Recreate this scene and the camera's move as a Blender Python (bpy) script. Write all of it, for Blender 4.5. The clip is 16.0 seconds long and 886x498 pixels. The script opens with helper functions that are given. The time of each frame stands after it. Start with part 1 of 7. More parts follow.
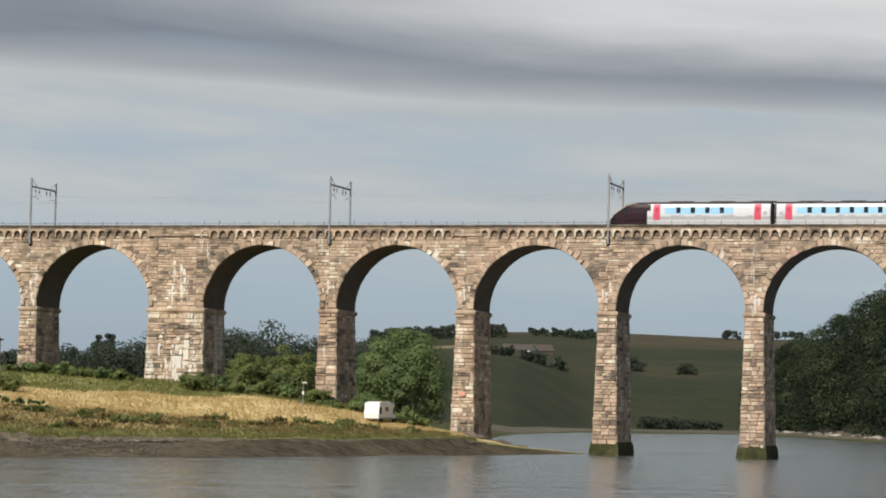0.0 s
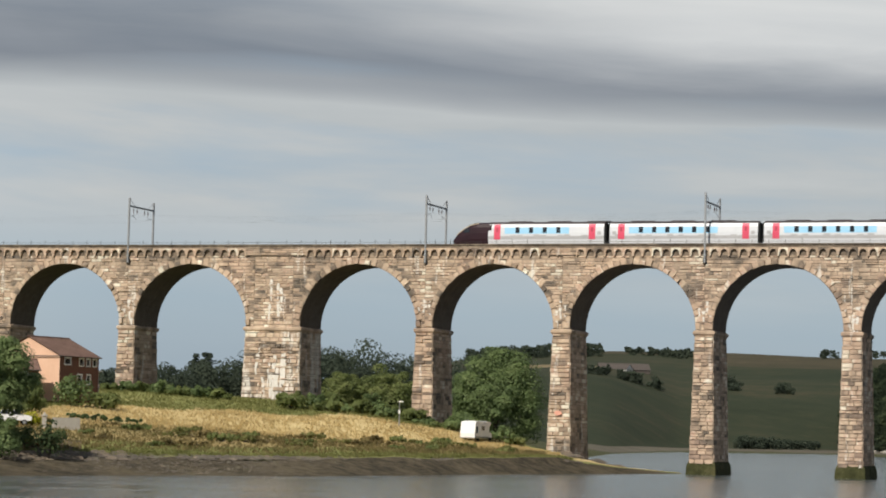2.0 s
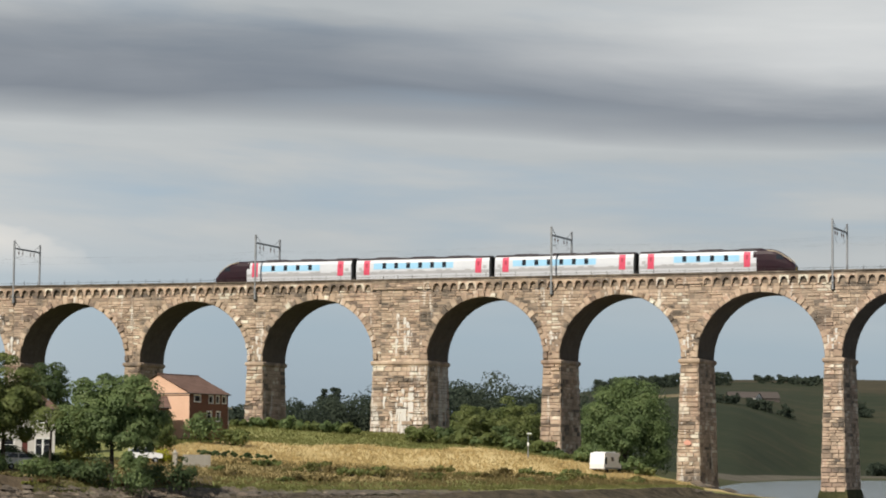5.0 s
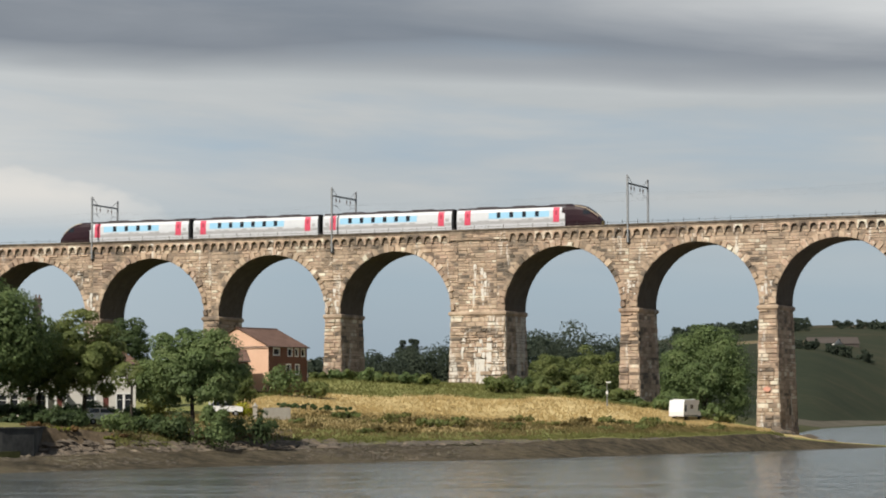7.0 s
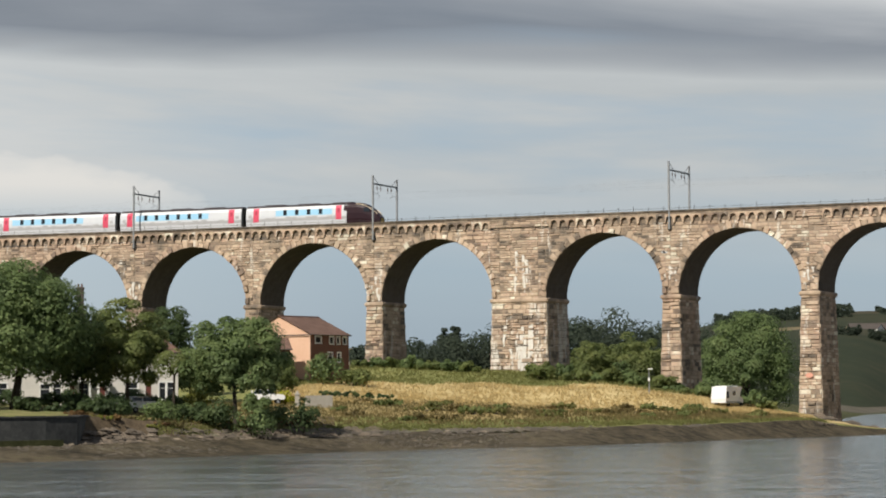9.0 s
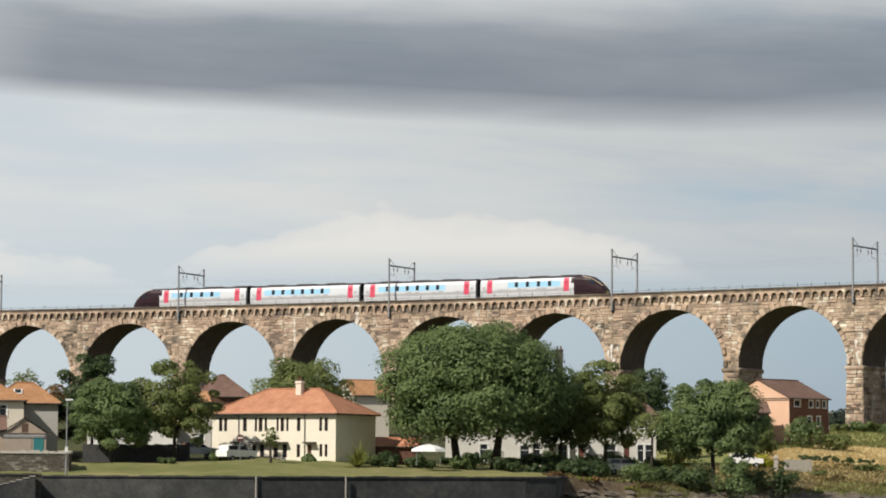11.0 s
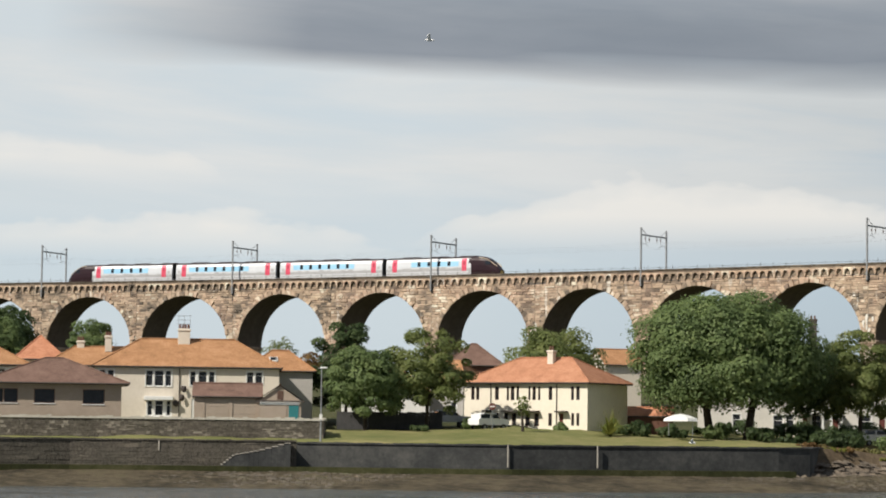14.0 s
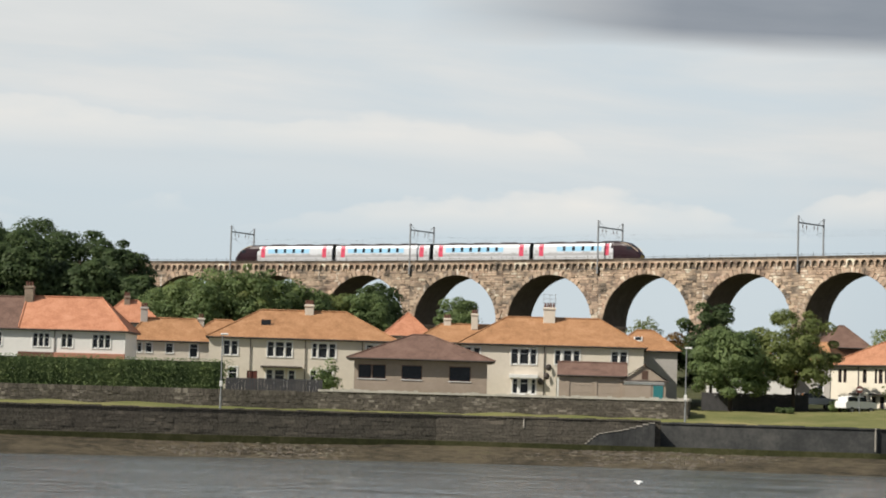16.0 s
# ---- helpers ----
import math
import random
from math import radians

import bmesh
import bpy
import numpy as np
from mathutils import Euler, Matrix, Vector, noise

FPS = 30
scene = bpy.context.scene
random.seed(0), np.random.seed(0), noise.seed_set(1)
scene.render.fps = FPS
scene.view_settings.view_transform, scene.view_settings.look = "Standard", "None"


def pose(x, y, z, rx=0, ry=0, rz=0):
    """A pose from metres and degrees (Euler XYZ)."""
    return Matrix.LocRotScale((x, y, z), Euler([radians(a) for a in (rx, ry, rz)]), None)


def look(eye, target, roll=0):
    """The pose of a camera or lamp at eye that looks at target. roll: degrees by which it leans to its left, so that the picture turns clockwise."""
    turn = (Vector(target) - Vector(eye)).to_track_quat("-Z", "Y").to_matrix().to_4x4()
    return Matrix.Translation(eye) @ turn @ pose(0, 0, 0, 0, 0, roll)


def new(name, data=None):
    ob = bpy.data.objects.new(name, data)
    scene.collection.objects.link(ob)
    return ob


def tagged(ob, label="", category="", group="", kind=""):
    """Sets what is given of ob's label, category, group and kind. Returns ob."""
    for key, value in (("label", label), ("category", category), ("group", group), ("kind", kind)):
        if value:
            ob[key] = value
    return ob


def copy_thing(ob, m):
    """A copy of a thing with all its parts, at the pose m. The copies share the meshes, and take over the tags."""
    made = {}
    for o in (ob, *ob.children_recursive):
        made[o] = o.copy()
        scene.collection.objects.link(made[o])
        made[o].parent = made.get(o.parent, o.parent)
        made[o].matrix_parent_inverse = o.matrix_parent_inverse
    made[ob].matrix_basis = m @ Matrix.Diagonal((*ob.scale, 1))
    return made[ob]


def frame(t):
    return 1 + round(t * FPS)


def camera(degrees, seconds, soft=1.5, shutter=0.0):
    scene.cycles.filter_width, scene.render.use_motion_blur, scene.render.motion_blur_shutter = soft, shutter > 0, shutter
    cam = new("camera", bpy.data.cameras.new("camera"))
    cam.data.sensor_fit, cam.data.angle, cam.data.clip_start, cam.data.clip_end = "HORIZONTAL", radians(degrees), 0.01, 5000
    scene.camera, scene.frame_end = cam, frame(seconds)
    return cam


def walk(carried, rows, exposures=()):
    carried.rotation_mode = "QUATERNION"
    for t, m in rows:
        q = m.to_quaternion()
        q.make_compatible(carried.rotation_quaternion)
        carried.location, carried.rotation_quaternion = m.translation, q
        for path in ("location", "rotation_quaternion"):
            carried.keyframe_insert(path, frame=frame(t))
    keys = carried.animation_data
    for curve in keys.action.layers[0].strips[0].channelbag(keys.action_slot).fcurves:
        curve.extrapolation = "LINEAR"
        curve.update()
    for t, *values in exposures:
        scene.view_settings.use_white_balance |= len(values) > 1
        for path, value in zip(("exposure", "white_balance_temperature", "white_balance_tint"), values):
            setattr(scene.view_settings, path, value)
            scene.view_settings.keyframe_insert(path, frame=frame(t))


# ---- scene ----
# ---- camera ----
EYE = (0.0, 0.0, 5.3)


def view(yaw, pitch, roll):
    a, p = radians(yaw), radians(pitch)
    ahead = Vector((-math.sin(a) * math.cos(p), math.cos(a) * math.cos(p), math.sin(p)))
    return look(EYE, Vector(EYE) + ahead * 100, roll)


cam = camera(19.98, 16.0, soft=1.9)
walk(cam, [(t, view(*r)) for t, *r in (
    (0.0, -4.746, 3.769, 1.240),
    (0.5, -4.575, 3.499, 1.192),
    (1.0, -3.728, 3.385, 1.347),
    (1.5, -2.940, 3.616, 1.612),
    (2.0, -2.544, 4.153, 1.357),
    (2.5, -2.069, 4.363, 0.194),
    (3.0, -2.001, 4.312, -0.096),
    (3.5, -1.880, 4.671, 0.402),
    (4.0, -1.297, 4.817, 0.467),
    (4.5, -0.668, 4.864, 0.351),
    (5.0, 0.333, 4.841, 0.521),
    (5.2, 0.761, 4.811, 0.545),
    (7.3, 2.264, 3.617, -0.427),
    (7.5, 2.270, 3.605, -0.627),
    (8.0, 2.071, 3.577, -0.841),
    (8.5, 2.186, 3.265, -0.565),
    (9.0, 3.015, 3.427, -0.429),
    (9.5, 4.703, 4.185, -0.409),
    (10.0, 8.766, 4.897, -0.183),
    (10.2, 10.208, 5.016, 0.018),
    (12.3, 15.495, 4.060, -0.106),
    (12.5, 15.532, 3.770, -0.210),
    (13.0, 18.307, 3.702, 0.431),
    (13.5, 19.127, 4.046, 0.790),
    (14.0, 19.634, 4.112, 0.701),
    (14.5, 22.888, 4.006, 1.172),
    (15.0, 25.776, 3.844, 1.375),
    (15.5, 27.687, 3.600, 1.453),
    (16.0, 27.951, 3.481, 1.615),
)], exposures=((0.0, 0.0), (7.0, 0.0), (10.0, 0.05), (12.4, 0.12), (16.0, 0.15)))

# ---- light ----
SUN_AZ, SUN_EL = radians(-147), radians(42)   # bearing from +y towards +x
world = bpy.data.worlds.new("world")
scene.world = world
world.use_nodes = True


class Nodes:
    """Small helper to write node trees."""

    def __init__(self, tree):
        self.tree = tree
        tree.nodes.clear()

    def add(self, kind, sockets=None, **props):
        n = self.tree.nodes.new(kind)
        if "operation" in props:
            n.operation = props["operation"]
        if "data_type" in props:
            n.data_type, n.blend_type = props["data_type"], props["blend_type"]
        if "sky_type" in props:
            n.sky_type, n.sun_disc = props["sky_type"], props["sun_disc"]
            n.sun_elevation, n.sun_rotation = props["sun_elevation"], props["sun_rotation"]
            n.air_density, n.dust_density = props["air_density"], props["dust_density"]
        for k, v in (sockets or {}).items():
            if isinstance(v, bpy.types.NodeSocket):
                self.tree.links.new(v, n.inputs[k])
            else:
                n.inputs[k].default_value = v
        return n

    def math(self, op, a, b=0.0, c=0.0):
        return self.add("ShaderNodeMath", {0: a, 1: b, 2: c}, operation=op).outputs[0]

    def ramp(self, fac, stops, mode="LINEAR"):
        n = self.add("ShaderNodeValToRGB", {"Fac": fac})
        el = n.color_ramp.elements
        n.color_ramp.interpolation = mode
        for i, (p, c) in enumerate(stops):
            e = el[i] if i < 2 else el.new(p)
            e.position = p
            e.color = (*c, 1) if len(c) == 3 else c
        return n.outputs[0]

    def mix(self, fac, a, b, blend="MIX"):
        n = self.add("ShaderNodeMix", {0: fac, 6: a, 7: b}, data_type="RGBA", blend_type=blend)
        return n.outputs[2]

    def noise(self, vec, scale, detail=4.0, rough=0.55, dist=0.0):
        return self.add("ShaderNodeTexNoise", {"Vector": vec, "Scale": scale, "Detail": detail, "Roughness": rough, "Distortion": dist}).outputs["Fac"]


def rgb(*c):
    return (*c, 1.0)


def make_sky():
    n = Nodes(world.node_tree)
    sky = n.add("ShaderNodeTexSky", sky_type="NISHITA", sun_disc=False, sun_elevation=SUN_EL, sun_rotation=SUN_AZ, air_density=1.0, dust_density=2.0)
    d = n.add("ShaderNodeTexCoord").outputs["Generated"]
    xyz = n.add("ShaderNodeSeparateXYZ", {0: d})
    bearing = n.math("ARCTAN2", xyz.outputs[0], xyz.outputs[1])
    height = n.math("ARCSINE", xyz.outputs[2])
    deg = lambda v: n.math("MULTIPLY", v, 57.2958)
    az, el = deg(bearing), deg(height)
    # streaky stratus: the pattern is stretched along the horizon and leans down to the right
    lean = n.math("MULTIPLY_ADD", az, 0.048, el)
    vec = n.add("ShaderNodeCombineXYZ", {0: n.math("MULTIPLY", az, 0.05), 1: n.math("MULTIPLY", lean, 0.42), 2: 3.3}).outputs[0]
    streak = n.noise(vec, 1.0, 3.0, 0.5, 0.3)
    vec2 = n.add("ShaderNodeCombineXYZ", {0: n.math("MULTIPLY", az, 0.11), 1: n.math("MULTIPLY", lean, 0.75), 2: 8.1}).outputs[0]
    fine = n.noise(vec2, 1.0, 6.0, 0.55, 0.25)
    # the heavy grey bank at about eight degrees
    sink = n.math("MULTIPLY_ADD", n.math("MAXIMUM", n.math("SUBTRACT", 0.0, az), 0.0), 0.030, lean)
    warp = n.math("MULTIPLY_ADD", n.math("SUBTRACT", streak, 0.5), 1.3, sink)
    warp = n.math("MULTIPLY_ADD", n.math("SUBTRACT", fine, 0.5), 0.9, warp)
    k = 1 / 20
    bank = n.ramp(n.math("MULTIPLY", warp, k), ((0.0, (0, 0, 0)), (7.5 * k, (0.0, 0, 0)), (7.85 * k, (0.55,) * 3), (8.2 * k, (1, 1, 1)), (8.9 * k, (0.95,) * 3), (9.5 * k, (0.80,) * 3), (10.3 * k, (0.12,) * 3), (11.8 * k, (0.15,) * 3), (16 * k, (0.5,) * 3)))
    side = n.ramp(n.math("MULTIPLY_ADD", az, 1 / 60, 0.5), ((0.0, (0.0,) * 3), (0.02, (0.0,) * 3), (0.12, (1, 1, 1)), (1.0, (1, 1, 1))))
    left = n.ramp(n.math("MULTIPLY_ADD", az, 1 / 60, 0.5), ((0.16, (1, 1, 1)), (0.42, (0, 0, 0))))
    # thin grey layer below the bank, thinning to hazy blue towards the horizon
    cover = n.math("MULTIPLY_ADD", fine, 0.5, n.math("MULTIPLY", streak, 0.5))
    cover = n.ramp(cover, ((0.27, (0, 0, 0)), (0.50, (1, 1, 1))))
    haze = n.ramp(n.math("MULTIPLY", lean, 0.1), ((0.28, (0.12,) * 3), (0.5, (1.0,) * 3)))
    cover = n.math("MULTIPLY", cover, haze)
    # low banks of cumulus with puffed tops and soft flat bases
    puff = n.noise(n.add("ShaderNodeCombineXYZ", {0: n.math("MULTIPLY", az, 0.42), 1: n.math("MULTIPLY", el, 0.9), 2: 5.2}).outputs[0], 1.0, 4.0, 0.5, 0.1)

    def cumulus(tops, base):
        span = n.math("MULTIPLY_ADD", az, 1 / 40, 1.0)          # -40 to 0 degrees
        crest = n.ramp(span, tuple(((a + 40) / 40, (t / 10,) * 3) for a, t in tops))
        crest = n.math("MULTIPLY_ADD", n.math("SUBTRACT", puff, 0.5), 1.5, n.math("MULTIPLY", crest, 10.0))
        up = n.ramp(n.math("SUBTRACT", crest, el), ((0.0, (0, 0, 0)), (0.12, (0.55,) * 3), (0.45, (1, 1, 1))))
        foot = n.ramp(n.math("SUBTRACT", el, base), ((0.0, (0, 0, 0)), (0.8, (1, 1, 1))))
        return n.math("MULTIPLY", up, foot)
    heap = cumulus(((-20.5, 4.3), (-18.8, 4.95), (-17.6, 5.45), (-16.2, 5.5), (-15.2, 5.95), (-13.5, 5.6), (-11, 5.3), (-8.5, 4.7), (-6, 3.6)), 4.1)
    heap = n.math("MAXIMUM", heap, cumulus(((-33, 3.9), (-30, 4.5), (-26, 4.8), (-23.5, 4.7), (-21, 4.3), (-19.5, 3.9)), 3.75))
    heap = n.math("MAXIMUM", heap, n.math("MULTIPLY", cumulus(((-39, 6.6), (-33, 6.5), (-27.5, 6.45), (-25.5, 6.2), (-24.2, 5.4)), 5.45), 0.8))
    blue = n.mix(0.62, n.mix(1.0, sky.outputs[0], rgb(SKYK, SKYK, SKYK), "MULTIPLY"), rgb(0.355, 0.478, 0.615))
    blue = n.mix(n.math("MULTIPLY", left, 0.7), blue, rgb(0.61, 0.68, 0.71))
    tone = n.mix(fine, rgb(0.37, 0.405, 0.42), rgb(0.64, 0.645, 0.63))
    tone = n.mix(n.math("MULTIPLY", left, 0.75), tone, n.mix(fine, rgb(0.60, 0.64, 0.655), rgb(0.80, 0.775, 0.74)))
    base = n.mix(n.math("MULTIPLY", cover, 0.9), blue, tone)
    base = n.mix(n.math("MULTIPLY", heap, 0.72), base, rgb(0.80, 0.765, 0.71))
    dark = n.mix(fine, rgb(0.150, 0.175, 0.212), rgb(0.285, 0.315, 0.358))
    base = n.mix(n.math("MULTIPLY", n.math("MULTIPLY", bank, side), 0.93), base, dark)
    # a paler layer shows above the bank towards the right
    above = n.ramp(n.math("MULTIPLY", warp, k), ((8.1 * k, (0, 0, 0)), (9.3 * k, (1, 1, 1)), (13 * k, (0.6,) * 3)))
    right = n.ramp(n.math("MULTIPLY_ADD", az, 1 / 60, 0.5), ((0.45, (0, 0, 0)), (0.64, (1, 1, 1))))
    base = n.mix(n.math("MULTIPLY", n.math("MULTIPLY", above, right), 0.88), base, n.mix(fine, rgb(0.52, 0.55, 0.57), rgb(0.86, 0.86, 0.84)))
    # overhead the cloud is broken and the sky deeper, darkened unseen to weaken fill
    high = n.ramp(n.math("MULTIPLY", el, 1 / 60), ((0.17, (0, 0, 0)), (0.36, (1, 1, 1))))
    # away from the north-west the unseen sky is darkened to cut fill light
    away = n.ramp(n.math("MULTIPLY", n.math("ABSOLUTE", n.math("ADD", az, 12.0)), 1 / 180), ((0.17, (0, 0, 0)), (0.40, (0.75,) * 3)))
    high = n.math("MAXIMUM", high, away)
    base = n.mix(n.math("MULTIPLY", high, 0.85), base, n.mix(streak, rgb(0.10, 0.14, 0.21), rgb(0.22, 0.25, 0.29)))
    bg = n.add("ShaderNodeBackground", {0: base, 1: 1.0})
    n.add("ShaderNodeOutputWorld", {0: bg.outputs[0]})


SKYK = 0.10
make_sky()
sun_data = bpy.data.lights.new("sun", "SUN")
sun_data.energy, sun_data.angle, sun_data.color = 4.9, radians(0.6), (1.0, 0.93, 0.82)
sun = new("sun", sun_data)
sun.matrix_world = look((math.sin(SUN_AZ) * math.cos(SUN_EL) * 300, math.cos(SUN_AZ) * math.cos(SUN_EL) * 300, math.sin(SUN_EL) * 300), (0, 0, 0))


# ---- materials ----
def material(name, build, rough=0.8, metal=0.0, spec=0.3):
    """build(n, position) gives (base colour socket or colour, height socket or None, bump metres)."""
    m = bpy.data.materials.new(name)
    m.use_nodes = True
    n = Nodes(m.node_tree)
    pos = n.add("ShaderNodeNewGeometry").outputs["Position"]
    col, height, depth = build(n, pos)
    b = n.add("ShaderNodeBsdfPrincipled", {"Base Color": col, "Roughness": rough, "Metallic": metal, "Specular IOR Level": spec})
    if height is not None:
        bump = n.add("ShaderNodeBump", {"Height": height, "Distance": depth, "Strength": 1.0})
        n.tree.links.new(bump.outputs[0], b.inputs["Normal"])
    n.add("ShaderNodeOutputMaterial", {0: b.outputs[0]})
    return m


def plain(name, c1, c2, scale=2.0, rough=0.6, metal=0.0, spec=0.3, bump=0.01):
    def build(n, pos):
        f = n.noise(pos, scale, 5.0, 0.6)
        g = n.noise(pos, scale * 7.3, 3.0, 0.6)
        f = n.math("MULTIPLY_ADD", g, 0.4, n.math("MULTIPLY", f, 0.6))
        return n.ramp(f, ((0.3, c1), (0.7, c2))), g, bump
    return material(name, build, rough, metal, spec)


def pieces(name, stops, by_object=False, scale=1.5, rough=0.85, bump=0.03, stain=(0.06, 0.055, 0.05), amount=0.35, streak=False, lime=0.55):
    """A colour of its own for each piece, with grain and weather stains over it."""
    def build(n, pos):
        if by_object:
            r = n.add("ShaderNodeObjectInfo").outputs["Random"]
        else:
            r = n.add("ShaderNodeNewGeometry").outputs["Random Per Island"]
        patch = n.noise(pos, scale * 0.22, 3.0, 0.55)
        col = n.ramp(n.math("MULTIPLY_ADD", n.math("SUBTRACT", patch, 0.5), 1.9, n.math("MULTIPLY_ADD", r, 0.80, 0.10)), stops)
        g = n.noise(pos, scale * 4, 5.0, 0.65)
        big = n.noise(pos, scale * 0.12, 4.0, 0.6)
        f = n.math("MULTIPLY", n.ramp(big, ((0.40, (0, 0, 0)), (0.62, (1, 1, 1)))), n.ramp(g, ((0.25, (0.3,) * 3), (0.6, (1, 1, 1)))))
        col = n.mix(n.math("MULTIPLY", f, amount), col, rgb(*stain))
        if streak:
            warm = n.ramp(n.noise(pos, scale * 0.075, 3.0, 0.6, 0.4), ((0.48, (0, 0, 0)), (0.62, (1, 1, 1))))
            col = n.mix(n.math("MULTIPLY", warm, 0.24), col, rgb(0.60, 0.37, 0.27))
            v = n.add("ShaderNodeVectorMath", {0: pos, 1: (0.9, 0.9, 0.13)}, operation="MULTIPLY").outputs[0]
            wash = n.ramp(n.noise(v, 0.8, 5.0, 0.7), ((lime, (0, 0, 0)), (lime + 0.07, (1, 1, 1))))
            col = n.mix(n.math("MULTIPLY", wash, 0.8), col, rgb(0.78, 0.75, 0.69))
        col = n.mix(0.18, col, n.ramp(g, ((0.3, (0.09, 0.075, 0.06)), (0.7, (0.66, 0.58, 0.48)))))
        return col, g, bump
    return material(name, build, rough)


STONES = ((0.0, (0.060, 0.046, 0.036)), (0.12, (0.125, 0.096, 0.074)), (0.26, (0.283, 0.207, 0.147)), (0.45, (0.447, 0.332, 0.234)), (0.60, (0.545, 0.398, 0.289)), (0.72, (0.621, 0.491, 0.354)), (0.82, (0.501, 0.327, 0.240)), (0.92, (0.763, 0.654, 0.518)), (1.0, (0.850, 0.791, 0.647)))
M_STONE = pieces("sandstone", STONES, streak=True, amount=0.36, lime=0.60)
M_STONE_OB = pieces("sandstone_piece", STONES, True, streak=True, amount=0.36, lime=0.60)
M_STONE_LIMED = pieces("limed_sandstone", STONES, streak=True, amount=0.4, lime=0.51)
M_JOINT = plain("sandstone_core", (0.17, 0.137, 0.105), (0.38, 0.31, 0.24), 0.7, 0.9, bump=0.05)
# the same sandstone, with the shade under the arches darkened into its colour
M_SOFFIT_SHADED = plain("shaded_soffit", (0.075, 0.062, 0.05), (0.155, 0.125, 0.10), 0.8, 0.9, bump=0.05)
M_STEEL = plain("galvanised_steel", (0.25, 0.26, 0.27), (0.36, 0.37, 0.38), 3.0, 0.5, 0.6)
M_DARKSTEEL = plain("dark_steel", (0.035, 0.035, 0.035), (0.07, 0.065, 0.06), 3.0, 0.6, 0.3)
M_BALLAST = plain("ballast", (0.09, 0.08, 0.07), (0.22, 0.19, 0.17), 6.0, 0.95, bump=0.05)


def part(name, bm, mat, parent=None, label="", smooth=False):
    """Links a bmesh (or a finished mesh) as one mesh object, under parent where given."""
    if isinstance(bm, bmesh.types.BMesh):
        me = bpy.data.meshes.new(name)
        if smooth:
            for f in bm.faces:
                f.smooth = True
        bm.to_mesh(me)
        bm.free()
        for m in (mat if isinstance(mat, (list, tuple)) else [mat]):
            me.materials.append(m)
    else:
        me = bm
    ob = new(name, me)
    if parent is not None:
        ob.parent = parent
    if label:
        ob["label"] = label
    return ob


def mesh_of(name, verts, faces, mat, smooth=False):
    me = bpy.data.meshes.new(name)
    me.from_pydata(verts, [], faces)
    for m in (mat if isinstance(mat, (list, tuple)) else [mat]):
        me.materials.append(m)
    if smooth:
        me.polygons.foreach_set("use_smooth", [True] * len(me.polygons))
    me.update()
    return me


def box(bm, x0, x1, y0, y1, z0, z1, bevel=0.0, turn=None, mat=0):
    """A box between the given limits, put into bm, with its vertical and level edges bevelled."""
    vs = bmesh.ops.create_cube(bm, size=1.0)["verts"]
    m = Matrix.Translation(((x0 + x1) / 2, (y0 + y1) / 2, (z0 + z1) / 2)) @ Matrix.Diagonal((x1 - x0, y1 - y0, z1 - z0, 1))
    if turn is not None:
        m = turn @ m
    bmesh.ops.transform(bm, matrix=m, verts=vs)
    fs = {f for v in vs for f in v.link_faces}
    for f in fs:
        f.material_index = mat
    if bevel:
        es = list({e for v in vs for e in v.link_edges})
        bmesh.ops.bevel(bm, geom=es, offset=bevel, segments=1, affect="EDGES", profile=0.5)
    return vs


def rod(bm, a, b, r0, r1=None, sides=8, mat=0):
    """A round, tapered bar from a to b."""
    a, b = Vector(a), Vector(b)
    r1 = r0 if r1 is None else r1
    d = b - a
    m = Matrix.Translation((a + b) / 2) @ d.to_track_quat("Z", "Y").to_matrix().to_4x4()
    res = bmesh.ops.create_cone(bm, cap_ends=True, segments=sides, radius1=r0, radius2=r1, depth=d.length, matrix=m)
    for f in {f for v in res["verts"] for f in v.link_faces}:
        f.material_index = mat


def prism(bm, outline, y0, y1, mat=0):
    """An outline in x, z drawn out from y0 to y1."""
    a = [bm.verts.new((x, y0, z)) for x, z in outline]
    b = [bm.verts.new((x, y1, z)) for x, z in outline]
    fs = [bm.faces.new(a), bm.faces.new(b[::-1])]
    for i in range(len(a)):
        j = (i + 1) % len(a)
        fs.append(bm.faces.new((a[j], a[i], b[i], b[j])))
    for f in fs:
        f.material_index = mat
    bmesh.ops.recalc_face_normals(bm, faces=fs)
    return fs


# ---- the line of the viaduct ----
def viaduct_line():
    s = np.linspace(-140, 480, 3101)
    step = s[1] - s[0]
    bend = 0.00022 + (-0.001526 - 0.00022) / (1 + np.exp(-(s - 75.04) / 25))
    h = np.concatenate([[0], np.cumsum((bend[1:] + bend[:-1]) / 2 * step)])
    h += 0.3840 - np.interp(0, s, h)
    x = np.concatenate([[0], np.cumsum((-np.cos(h[1:]) - np.cos(h[:-1])) / 2 * step)])
    y = np.concatenate([[0], np.cumsum((np.sin(h[1:]) + np.sin(h[:-1])) / 2 * step)])
    return s, x + 53.45 - np.interp(0, s, x), y + 357.56 - np.interp(0, s, y), h


LS, LX, LY, LH = viaduct_line()


def on_line(s, across=0.0):
    """Place s metres along the viaduct, across metres behind the line of the near masts."""
    h = float(np.interp(s, LS, LH))
    return float(np.interp(s, LS, LX)) + math.sin(h) * across, float(np.interp(s, LS, LY)) + math.cos(h) * across, h


def line_pose(s, across=0.0, z=0.0):
    """x runs to the viewer's right along the viaduct, y away from the viewer."""
    x, y, h = on_line(s, across)
    return Matrix.Translation((x, y, z)) @ Matrix.Rotation(-h, 4, "Z")


# ---- ground ----
def polar(az, r):
    a = radians(az)
    return math.sin(a) * r, math.cos(a) * r


